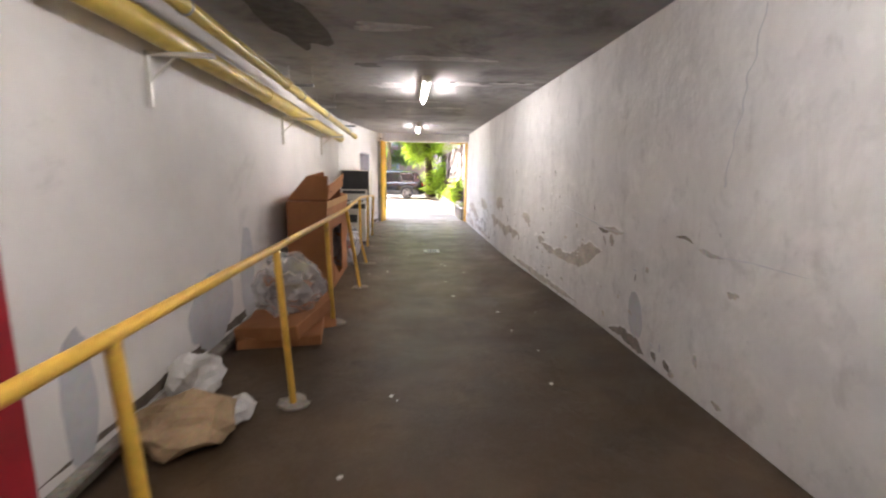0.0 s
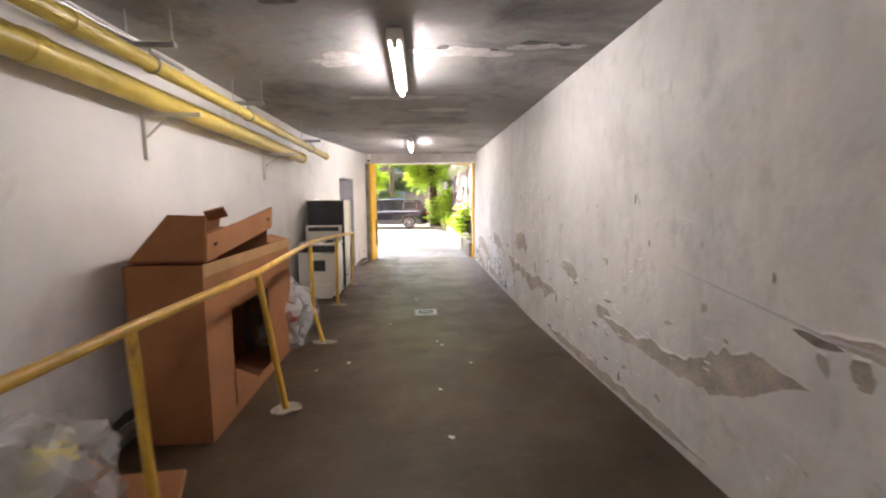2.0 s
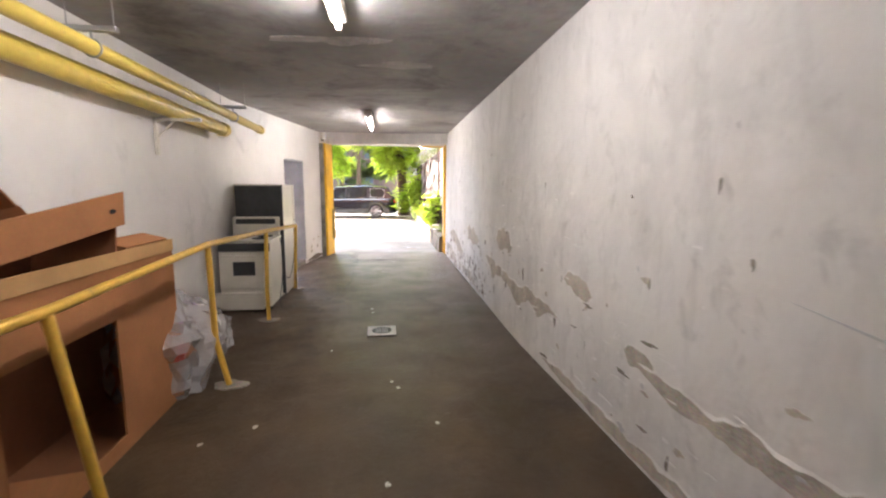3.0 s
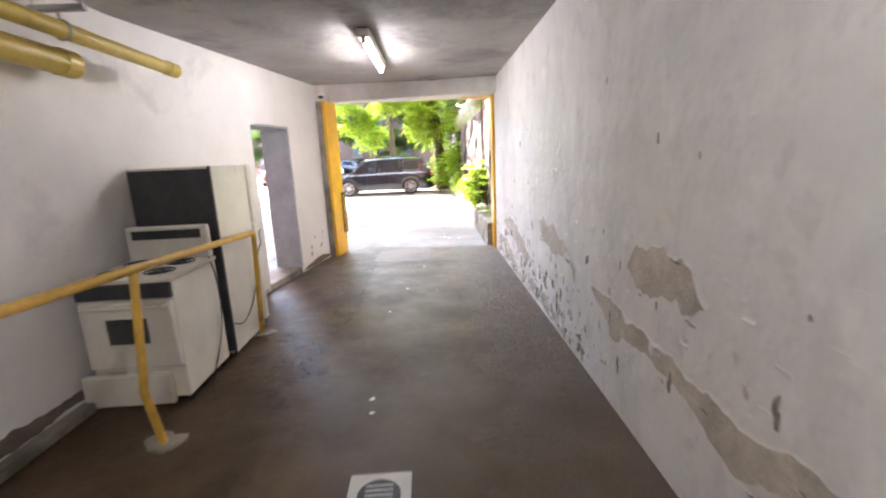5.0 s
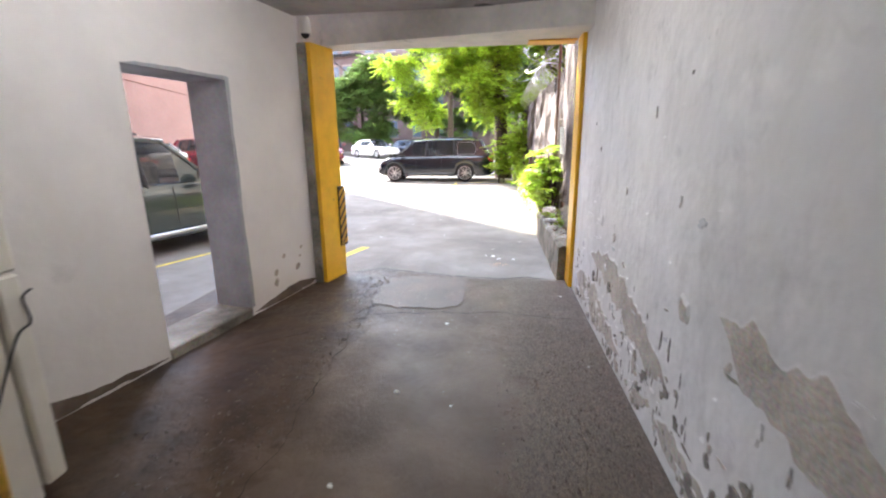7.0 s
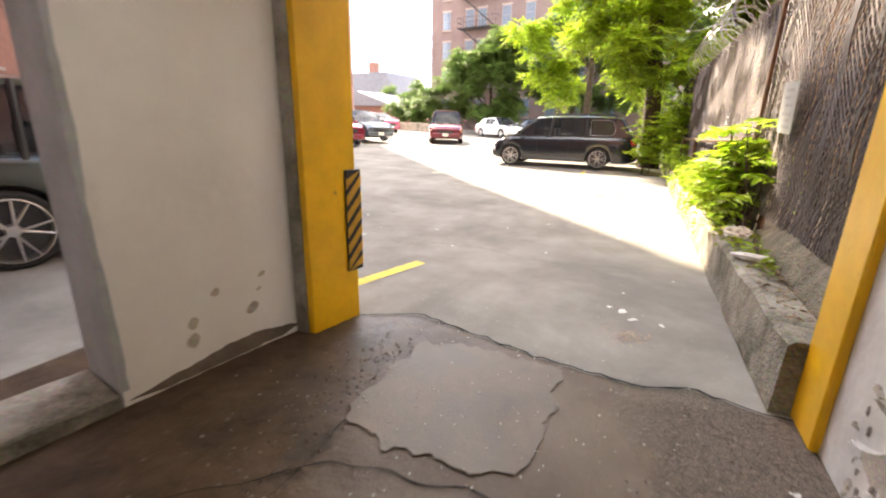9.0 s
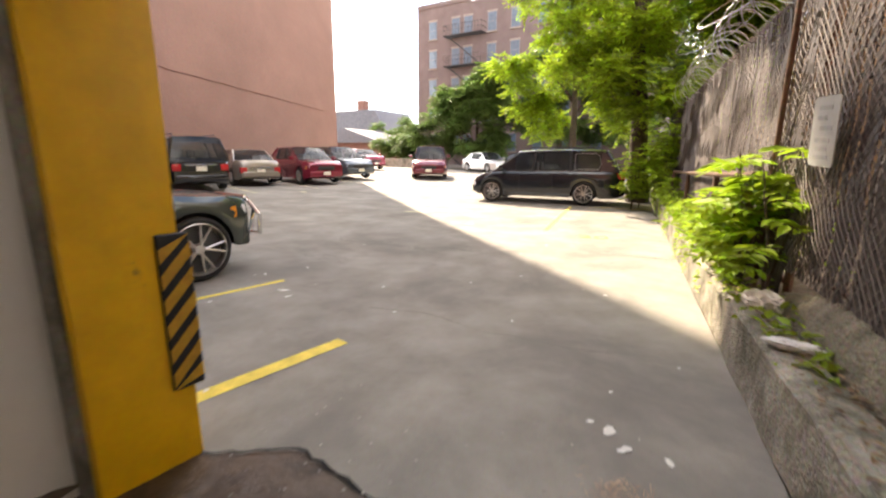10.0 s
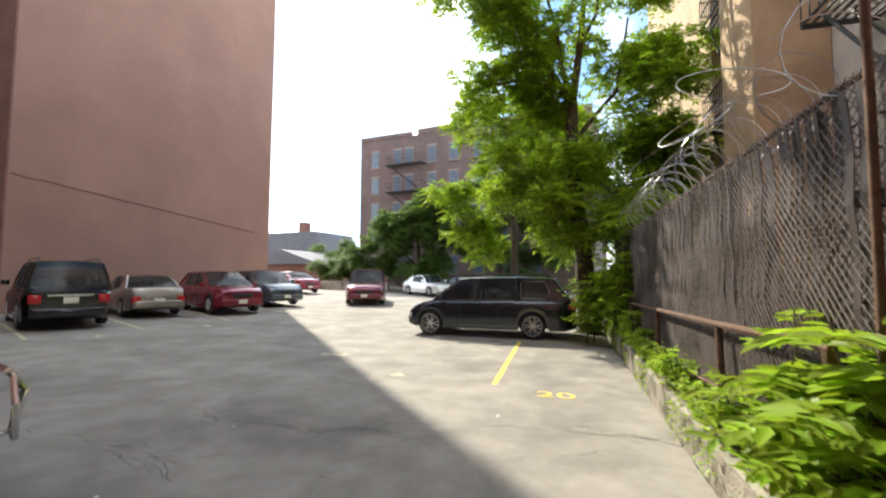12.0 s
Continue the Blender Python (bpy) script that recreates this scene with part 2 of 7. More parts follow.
def rough_plaster(name, base, dirt):
    """Lumpy painted plaster: broad grime, runs down the wall, pits and trowel marks."""
    m = bpy.data.materials.new(name)
    m.use_nodes = True
    nt, ln = m.node_tree.nodes, m.node_tree.links
    b = nt["Principled BSDF"]
    co = nt.new("ShaderNodeTexCoord")

    def cloud(scale, detail, stretch=(1, 1, 1), warp=0.0):
        mp, n = nt.new("ShaderNodeMapping"), nt.new("ShaderNodeTexNoise")
        mp.inputs["Scale"].default_value = stretch
        n.inputs["Scale"].default_value, n.inputs["Detail"].default_value = scale, detail
        n.inputs["Roughness"].default_value, n.inputs["Distortion"].default_value = 0.62, warp
        ln.new(co.outputs["Object"], mp.inputs["Vector"])
        ln.new(mp.outputs["Vector"], n.inputs["Vector"])
        return n.outputs["Fac"]

    def ramp(value, lo, hi, top):
        r = nt.new("ShaderNodeMapRange")
        r.inputs["From Min"].default_value, r.inputs["From Max"].default_value, r.inputs["To Max"].default_value = lo, hi, top
        ln.new(value, r.inputs["Value"])
        return r.outputs["Result"]

    def over(last, colour, fac):
        x = nt.new("ShaderNodeMix")
        x.data_type = "RGBA"
        ln.new(fac, x.inputs["Factor"])
        if isinstance(last, tuple):
            x.inputs["A"].default_value = (*last, 1)
        else:
            ln.new(last, x.inputs["A"])
        x.inputs["B"].default_value = (*colour, 1)
        return x.outputs["Result"]

    broad, runs, pits, lumps, grain = cloud(0.8, 7, warp=0.6), cloud(2.0, 7, (1, 1.5, 0.5), 0.5), cloud(11, 3, (1, 1, 0.7), 0.3), cloud(3.2, 3), cloud(38, 4)
    last = over(base, [c * 0.8 for c in base], ramp(broad, 0.40, 0.66, 0.9))
    last = over(last, dirt, ramp(runs, 0.52, 0.74, 0.5))
    last = over(last, [c * 0.62 for c in dirt], ramp(pits, 0.70, 0.77, 0.4))
    last = over(last, [c * 0.9 for c in dirt], ramp(cloud(5.5, 7, (1, 1, 0.8), 0.4), 0.56, 0.70, 0.45))
    last = over(last, [min(1, c * 1.08) for c in base], ramp(lumps, 0.56, 0.68, 0.5))
    ln.new(last, b.inputs["Base Color"])
    b.inputs["Roughness"].default_value = 0.6
    prev = None
    for value, dist, strength in ((lumps, 0.028, 0.65), (pits, 0.004, 0.4), (grain, 0.003, 0.4)):
        bp = nt.new("ShaderNodeBump")
        bp.inputs["Distance"].default_value, bp.inputs["Strength"].default_value = dist, strength
        ln.new(value, bp.inputs["Height"])
        if prev:
            ln.new(prev, bp.inputs["Normal"])
        prev = bp.outputs["Normal"]
    ln.new(prev, b.inputs["Normal"])
    return m


def worn_lanes(name, middle, sides, grit, dim_inner):
    """Old paving in three lanes: a smooth middle, a muddy lane by the doorway and a gritty one along the far wall. Deep
    inside, a dimmer stained colour stands in for fading daylight.
    """
    m = bpy.data.materials.new(name)
    m.use_nodes = True
    nt, ln = m.node_tree.nodes, m.node_tree.links
    b = nt["Principled BSDF"]
    b.inputs["Specular IOR Level"].default_value = 0.35
    co, sep = nt.new("ShaderNodeTexCoord"), nt.new("ShaderNodeSeparateXYZ")
    ln.new(co.outputs["Object"], sep.inputs["Vector"])

    def cloud(scale, detail, rough=0.62):
        n = nt.new("ShaderNodeTexNoise")
        n.inputs["Scale"].default_value, n.inputs["Detail"].default_value, n.inputs["Roughness"].default_value = scale, detail, rough
        ln.new(co.outputs["Object"], n.inputs["Vector"])
        return n.outputs["Fac"]

    def ramp(value, lo, hi, a=0.0, z=1.0):
        r = nt.new("ShaderNodeMapRange")
        for k, v in (("From Min", lo), ("From Max", hi), ("To Min", a), ("To Max", z)):
            r.inputs[k].default_value = v
        ln.new(value, r.inputs["Value"])
        return r.outputs["Result"]

    def math2(kind, a, b_):
        x = nt.new("ShaderNodeMath")
        x.operation = kind
        for k, v in enumerate((a, b_)):
            if isinstance(v, float):
                x.inputs[k].default_value = v
            else:
                ln.new(v, x.inputs[k])
        return x.outputs["Value"]

    def mix(a, c, fac):
        x = nt.new("ShaderNodeMix")
        x.data_type = "RGBA"
        ln.new(fac, x.inputs["Factor"])
        for k, v in (("A", a), ("B", c)):
            if isinstance(v, tuple):
                x.inputs[k].default_value = (*v, 1)
            else:
                ln.new(v, x.inputs[k])
        return x.outputs["Result"]

    wobble = ramp(cloud(1.5, 8, 0.7), 0.3, 0.7, -0.28, 0.28)
    x = math2("ADD", sep.outputs["X"], wobble)
    left, right = ramp(x, 0.36, 0.46, 1.0, 0.0), ramp(x, 1.66, 1.82)
    stain, fine, chips = cloud(1.3, 8), cloud(26, 6, 0.7), cloud(75, 3, 0.75)
    dark = tuple(c * 0.55 for c in middle)
    col = mix(middle, dark, ramp(stain, 0.40, 0.66))
    col = mix(col, mix(sides, tuple(c * 0.4 for c in sides), ramp(cloud(3.2, 8, 0.7), 0.42, 0.6)), left)
    col = mix(col, mix(tuple(c * 0.4 for c in grit), grit, ramp(chips, 0.40, 0.62)), right)
    col = mix(col, tuple(min(1, c * 2.2) for c in grit), ramp(chips, 0.68, 0.74, 0.0, 0.7))
    # stained inner paving, its colour darkened for the daylight lost away from the mouth
    inner = mix(dim_inner, tuple(c * 1.75 for c in dim_inner), ramp(cloud(1.1, 8, 0.66), 0.46, 0.68))
    inner = mix(inner, tuple(c * 0.45 for c in dim_inner), ramp(cloud(2.7, 7, 0.66), 0.55, 0.70, 0.0, 0.8))
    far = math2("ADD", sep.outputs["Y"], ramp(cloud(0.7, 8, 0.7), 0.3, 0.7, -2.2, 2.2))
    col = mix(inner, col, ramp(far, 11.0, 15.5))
    ln.new(col, b.inputs["Base Color"])
    rg = math2("ADD", ramp(stain, 0.35, 0.65, 0.34, 0.54), ramp(fine, 0.3, 0.7, -0.08, 0.10))
    ln.new(rg, b.inputs["Roughness"])
    h = math2("ADD", math2("MULTIPLY", fine, 0.5), math2("MULTIPLY", chips, math2("ADD", 0.25, right)))
    bp = nt.new("ShaderNodeBump")
    bp.inputs["Strength"].default_value, bp.inputs["Distance"].default_value = 0.9, 0.012
    ln.new(h, bp.inputs["Height"])
    ln.new(bp.outputs["Normal"], b.inputs["Normal"])
    return m


def car_paint(name, base):
    return material(name, base, 0.22, metal=0.35, vary=0.05, scale=2, fine=200, bump=0.0, coat=0.7)


M_WALL = rough_plaster("white_wall_paint", (0.79, 0.775, 0.75), (0.50, 0.485, 0.46))
M_FLOOR = worn_lanes("worn_paving_dim_inside", (0.145, 0.096, 0.062), (0.100, 0.060, 0.033), (0.230, 0.175, 0.132), (0.066, 0.042, 0.022))
M_CEMENT = material("grey_cement_render", (0.40, 0.41, 0.425), 0.8, vary=0.18, scale=3, fine=30, bump=0.5, depth=0.01)
M_CARDTAN = material("bare_cardboard_edge", (0.46, 0.27, 0.11), 0.85, vary=0.12, scale=4, fine=60, bump=0.2)


# mesh helpers -----------------------------------------------------------------


def link(name, bm, mats, parent=None, smooth=False):
    me = bpy.data.meshes.new(name)
    bm.normal_update()
    bm.to_mesh(me)
    bm.free()
    for m in mats if isinstance(mats, (list, tuple)) else [mats]:
        me.materials.append(m)
    if smooth:
        me.polygons.foreach_set("use_smooth", [True] * len(me.polygons))
        me.set_sharp_from_angle(angle=radians(38))
    ob = new(name, me)
    if parent:
        ob.parent = parent
    return ob


def part(name, bm, mat, parent, label="", smooth=False):
    ob = link(name, bm, mat, parent, smooth)
    return tagged(ob, label) if label else ob


def thing(name, m, label, category, group=""):
    ob = new(name)
    ob.empty_display_size = 0.1
    ob.matrix_world = m
    return tagged(ob, label, category, group)


def structure(name, bm, mat, label="", category="", smooth=False):
    return tagged(link(name, bm, mat, None, smooth), label, category or name.rstrip("_0123456789").replace("_", " "), "", "structure")


def box(bm, lo, hi, bev=0.0, m=None, mi=0, seg=1):
    lo, hi = Vector(lo), Vector(hi)
    r = bmesh.ops.create_cube(bm, size=1.0)
    vs = r["verts"]
    bmesh.ops.scale(bm, vec=hi - lo, verts=vs)
    bmesh.ops.translate(bm, vec=(lo + hi) / 2, verts=vs)
    if m is not None:
        bmesh.ops.transform(bm, matrix=m, verts=vs)
    fs = list({f for v in vs for f in v.link_faces})
    for f in fs:
        f.material_index = mi
    if bev:
        es = list({e for f in fs for e in f.edges})
        bmesh.ops.bevel(bm, geom=es, offset=bev, segments=seg, affect="EDGES", profile=0.5)


def nbm(*boxes, bev=0.0):
    bm = bmesh.new()
    for lo, hi in boxes:
        box(bm, lo, hi, bev)
    return bm


def tube(bm, pts, r, n=8, caps=True):
    """A round tube through points; r is one radius or one a point."""
    pts = [Vector(p) for p in pts]
    rs = r if isinstance(r, (list, tuple)) else [r] * len(pts)
    rings, side = [], None
    for i, p in enumerate(pts):
        d = (pts[min(i + 1, len(pts) - 1)] - pts[max(i - 1, 0)]).normalized()
        if side is None:
            side = d.orthogonal().normalized()
        side = (side - d * side.dot(d)).normalized()
        up = d.cross(side)
        rings.append([bm.verts.new(p + (side * math.cos(a) + up * math.sin(a)) * rs[i]) for a in [2 * math.pi * k / n for k in range(n)]])
    for a, b in zip(rings, rings[1:]):
        for k in range(n):
            bm.faces.new((a[k], a[(k + 1) % n], b[(k + 1) % n], b[k]))
    if caps:
        bm.faces.new(rings[0][::-1])
        bm.faces.new(rings[-1])
    return bm


def bend(pts, n=6):
    """A smooth line through points."""
    p = [Vector(q) for q in (pts[0], *pts, pts[-1])]
    out = []
    for a, b, c, d in zip(p, p[1:], p[2:], p[3:]):
        for k in range(n):
            t = k / n
            out.append(0.5 * (2 * b + (c - a) * t + (2 * a - 5 * b + 4 * c - d) * t * t + (3 * b - a - 3 * c + d) * t ** 3))
    return out + [p[-1]]


def lathe(bm, prof, n, m=None):
    """Turn (radius, height) pairs round the local y axis."""
    rings = []
    for r, h in prof:
        rings.append([bm.verts.new((r * math.cos(2 * math.pi * k / n), h, r * math.sin(2 * math.pi * k / n))) for k in range(n)])
    for a, b in zip(rings, rings[1:]):
        for k in range(n):
            bm.faces.new((a[k], b[k], b[(k + 1) % n], a[(k + 1) % n]))
    vs = [v for r in rings for v in r]
    if m is not None:
        bmesh.ops.transform(bm, matrix=m, verts=vs)
    return rings


def prism(bm, pts, lift):
    """A plate: an outline pushed out along lift."""
    a = [bm.verts.new(p) for p in pts]
    b = [bm.verts.new(Vector(p) + Vector(lift)) for p in pts]
    bm.faces.new(a[::-1])
    bm.faces.new(b)
    for i in range(len(a)):
        j = (i + 1) % len(a)
        bm.faces.new((a[i], a[j], b[j], b[i]))
    bmesh.ops.recalc_face_normals(bm, faces=bm.faces[:])
    return bm


def gz(x, y):
    """Height of the parking lot, which rises a little to the far side."""
    return 0.02 * min(max(0, -x - 3), 30) + 0.012 * min(max(0, y - 32), 60)


def blob(rng, n=40, rough=0.3):
    """A ragged outline round the origin, as (angle, factor) pairs."""
    ph = [rng.uniform(0, 6.28) for _ in range(6)]
    return [(2 * math.pi * k / n, 1 + rough * sum(math.sin((i + 2) * 2 * math.pi * k / n + ph[i]) / (i + 1.5) for i in range(6)) + rng.uniform(-0.06, 0.06)) for k in range(n)]


# large structure --------------------------------------------------------------
CEIL = 2.86


def right_face(y, z):
    """The right wall leans out a little at its foot towards the back of the passage."""
    return 2.5 + 0.19 * min(1, max(0, (13 - y) / 4)) * max(0, 1 - z / CEIL)


bm = bmesh.new()
prev = None
for y in [0.6 + 0.47 * i for i in range(41)]:
    y = 19.38 if y > 19.3 else y
    ring = [bm.verts.new((right_face(y, z), y, z)) for z in (-0.3, 0.0, 0.7, 1.4, 2.1, CEIL)] + [bm.verts.new((2.95, y, CEIL)), bm.verts.new((2.95, y, -0.3))]
    if prev:
        for a in range(8):
            bm.faces.new((prev[a], prev[(a + 1) % 8], ring[(a + 1) % 8], ring[a]))
    else:
        bm.faces.new(ring)
    prev = ring
bm.faces.new(prev[::-1])
bmesh.ops.recalc_face_normals(bm, faces=bm.faces[:])
wall_right = structure("wall_right", bm, M_WALL, "white painted passage wall with peeling stained plaster")
wall_back = structure("wall_back", nbm(((-1.5, 0.2, -0.3), (2.95, 0.6, CEIL)),), M_WALL_L, "plain white wall closing the passage")
wall_left = structure("wall_left", nbm(((-1.5, 0.6, -0.3), (-1.12, 15.4, CEIL)),), M_WALL_L, "white painted wall behind the yellow pipes")

# slanting end of the left wall, with a doorway through it
P0, P1 = Vector((-1.12, 15.4, 0)), Vector((-0.44, 19.10, 0))
SL = (P1 - P0).length
MS = Matrix.Translation(P0) @ Matrix.Rotation(math.atan2(P1.y - P0.y, P1.x - P0.x), 4, "Z")
D0, D1, DH = 1.78, 2.68, 2.13
bm = bmesh.new()
box(bm, (0, 0, -0.3), (D0, 0.41, CEIL), m=MS)
box(bm, (D1, 0, -0.3), (SL, 0.41, CEIL), m=MS)
box(bm, (D0, 0, DH), (D1, 0.41, CEIL), m=MS)
wall_side = structure("wall_side", bm, M_WALL_L, "white painted wall with an open doorway to the lot")
bm = bmesh.new()
box(bm, (D0 + 0.002, -0.01, -0.2), (D1 - 0.012, 0.40, 0.09), 0.012, m=MS)
structure("threshold", bm, M_KERB, "worn concrete sill of the side doorway", "threshold")

bm = bmesh.new()
box(bm, (-1.5, 0.2, CEIL), (2.95, 19.05, CEIL + 0.3))
crng = random.Random(8)
for cx, cy, rx, ry, mi in ((1.35, 10.95, 0.32, 0.14, 1), (2.0, 10.8, 0.3, 0.06, 1), (0.3, 11.2, 0.26, 0.16, 1), (1.45, 10.93, 0.10, 0.05, 2), (1.9, 10.72, 0.12, 0.03, 2), (1.2, 10.85, 0.07, 0.04, 2), (1.6, 10.9, 0.05, 0.03, 2),
                           (0.9, 9.6, 0.5, 0.12, 1), (0.7, 12.6, 0.4, 0.12, 1), (1.3, 13.3, 0.4, 0.1, 1), (0.4, 8.6, 0.35, 0.1, 1), (-0.45, 8.2, 0.25, 1.1, 2), (0.1, 10.0, 0.16, 0.08, 2), (2.15, 10.75, 0.06, 0.03, 2), (1.5, 19.0, 0.1, 0.04, 2)):
    nb = len(bm.faces)
    prism(bm, [(cx + rx * f * math.cos(a), min(19.04, cy + ry * f * math.sin(a)), CEIL) for a, f in blob(crng, 30, 0.4)], (0, 0, -0.003 - 0.0012 * crng.random()))
    bm.faces.ensure_lookup_table()
    for f in bm.faces[nb:]:
        f.material_index = mi
structure("ceiling", bm, [M_CEIL, material("flaked_ceiling_paint", (0.55, 0.53, 0.51), 0.7, vary=0.25, scale=9, fine=30, bump=1.0, depth=0.03), material("ceiling_scar", (0.15, 0.14, 0.13), 0.9, vary=0.3, scale=8)], "stained grey concrete ceiling with peeling paint")
bm = bmesh.new()
prism(bm, [(-0.9, 19.45, 2.62), (2.95, 18.76, 2.62), (2.95, 19.62, 2.62), (-0.9, 19.62, 2.62)], (0, 0, 0.78))
structure("beam", bm, M_BEAM, "grimy painted beam over the passage mouth", "beam")

# building above and beside the passage
bm = nbm(((-0.9, 19.2, 3.4), (10.0, 19.64, 15.0)), ((2.9, 19.25, -0.3), (10.0, 19.64, 3.4)), ((-1.3, 15.6, 3.16), (-0.9, 19.2, 15.0)),
         ((-14.0, 15.2, -0.3), (-1.5, 15.6, 15.0)), ((-14.4, -12, -0.3), (-14.0, 15.6, 15.0)))
structure("facade", bm, M_BRICKD, "dark brick outside wall of the building over the passage", "wall")
structure("roof", nbm(((-14.4, -12, 15.0), (10.0, 19.64, 15.3)),), M_ROOF, "flat roof of the building over the passage")

# yellow jambs of the mouth
bm = bmesh.new()
prism(bm, [(-0.345, 19.08, 0), (-0.305, 19.08, 0), (-0.205, 19.47, 0), (-0.60, 19.60, 0), (-0.62, 19.10, 0)], (0, 0, 2.615))
jl = structure("jamb_left", bm, M_YELLOW, "yellow painted steel jamb with scuffs", "door jamb")
bm = nbm(((2.462, 19.14, 0), (2.6, 19.43, 2.66)), bev=0.01)
structure("jamb_right", bm, M_YELLOW, "yellow painted steel jamb with scuffs", "door jamb")
bm = nbm(((1.95, 19.38, 2.604), (2.45, 19.60, 2.619)), bev=0.006)
structure("trim", bm, M_YELLOW, "thin yellow strip under the beam", "trim")
bm = nbm(((-0.445, 19.06, 0.0), (-0.350, 19.12, 2.61)), bev=0.008)
structure("trim_2", bm, M_KERB, "grey cement strip beside the yellow jamb", "trim")

# floor of the passage; its far edge runs along the break in the paving
BREAK = [(-1.5, 19.5), (-0.18, 19.46), (0.21, 19.67), (0.7, 19.54), (1.24, 19.41), (1.77, 19.35), (2.0, 19.46), (2.33, 19.36), (2.95, 19.4)]


def break_y(x):
    for (x0, y0), (x1, y1) in zip(BREAK, BREAK[1:]):
        if x <= x1:
            return y0 + (y1 - y0) * (x - x0) / (x1 - x0)
    return 19.4


EDGE = [(-0.9 + 0.058 * i, break_y(-0.9 + 0.058 * i) + 0.035 * noise.noise((1.3 * i, 3.1, 0)) + 0.02 * noise.noise((3.7 * i, 7.7, 0))) for i in range(66)]
bm = bmesh.new()
cols = []
for i, (x, ye) in enumerate(EDGE):
    xx = -1.5 if i == 0 else (2.9 if i == len(EDGE) - 1 else x)
    cols.append([bm.verts.new((xx, y, 0.004 * noise.noise((x * 0.8, y * 0.5, 5)))) for j, y in enumerate([0.2 + (ye - 0.2) * k / 70 for k in range(71)])])
for a, b in zip(cols, cols[1:]):
    for j in range(70):
        bm.faces.new((a[j], b[j], b[j + 1], a[j + 1]))
floor = structure("floor", bm, M_FLOOR, "wet brown concrete floor of the passage, colour dimmed deep inside", smooth=True)
bm = bmesh.new()
cols = []
for i in range(151):
    x = -1.10 + 3.59 * i / 150
    y0 = 14.1 + 0.4 * noise.noise((x * 0.9, 2.2, 0)) + 0.08 * noise.noise((x * 6, 4.2, 0))
    col = []
    for k, y in enumerate([y0 + (break_y(x) - 0.02 - y0) * k / 200 for k in range(201)]):
        edge_l = 0.42 + 0.16 * noise.noise((y * 0.9, 7.7, 0)) + 0.05 * noise.noise((y * 5, 1.7, 0))
        edge_r = 1.74 + 0.14 * noise.noise((y * 0.8, 9.1, 0)) + 0.05 * noise.noise((y * 6, 2.7, 0))
        z = 0.006 + 0.0012 * noise.noise((x * 9, y * 9, 0))
        if x < edge_l:
            z += 0.006 * noise.noise((x * 5, y * 3, 4)) + 0.004 * noise.noise((x * 17, y * 14, 5)) - 0.003
        elif x > edge_r:
            z += 0.005 * abs(noise.noise((x * 21, y * 21, 6))) + 0.003 * noise.noise((x * 4, y * 4, 2))
        col.append(bm.verts.new((x, y, -0.004 + (z + 0.004) * min(1, k / 14) + 0.004 * noise.noise((x * 0.8, y * 0.5, 5)))))
    cols.append(col)
for a, b in zip(cols, cols[1:]):
    for j in range(200):
        bm.faces.new((a[j], b[j], b[j + 1], a[j + 1]))
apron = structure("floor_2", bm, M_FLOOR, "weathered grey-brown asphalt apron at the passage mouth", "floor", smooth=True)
bm = bmesh.new()
for (x0, y0), (x1, y1) in zip(EDGE[11:-8], EDGE[12:-7]):
    w, w2 = [0.006 + 0.022 * abs(noise.noise((q * 6, 1, 1))) for q in (x0, x1)]
    q = [bm.verts.new((x, y, 0.0135)) for x, y in ((x0, y0 - w), (x1, y1 - w2), (x1, y1 + w2), (x0, y0 + w))]
    for v in q:
        v.co.z = 0.011
    bm.faces.new(q)
part("crack", bm, M_CRACK, floor, "jagged black crack where floor meets asphalt")

bm = bmesh.new()
prev = None
for k in range(60):
    x = -0.55 + 2.9 * k / 59
    y = 18.2 + 0.20 * noise.noise((x * 0.9, 2.2, 0)) + 0.06 * noise.noise((x * 5, 4.2, 0)) - (0.9 * (0.55 - x) if x < 0.55 else 0)
    w = 0.003 + 0.008 * abs(noise.noise((x * 7, 0, 2)))
    row = [bm.verts.new((x, y - w, 0.0115)), bm.verts.new((x, y + w, 0.0115))]
    if prev:
        bm.faces.new((prev[0], row[0], row[1], prev[1]))
    prev = row
part("crack", bm, M_CRACK, apron, "fine dark seam across the apron")

bm = bmesh.new()
prev = None
for k in range(110):
    y = 15.7 + 3.4 * k / 109
    x = 0.42 + 0.16 * noise.noise((y * 0.9, 7.7, 0)) + 0.05 * noise.noise((y * 5, 1.7, 0)) + 0.02 * noise.noise((y * 19, 1, 4))
    w = 0.0015 + 0.009 * max(0, noise.noise((y * 4, 8, 2)))
    row = [bm.verts.new((x - w, y, 0.0105)), bm.verts.new((x + w, y, 0.0105))]
    if prev:
        bm.faces.new((prev[0], prev[1], row[1], row[0]))
    prev = row
part("crack", bm, M_CRACK, apron, "dark broken edge of the wheel lane")

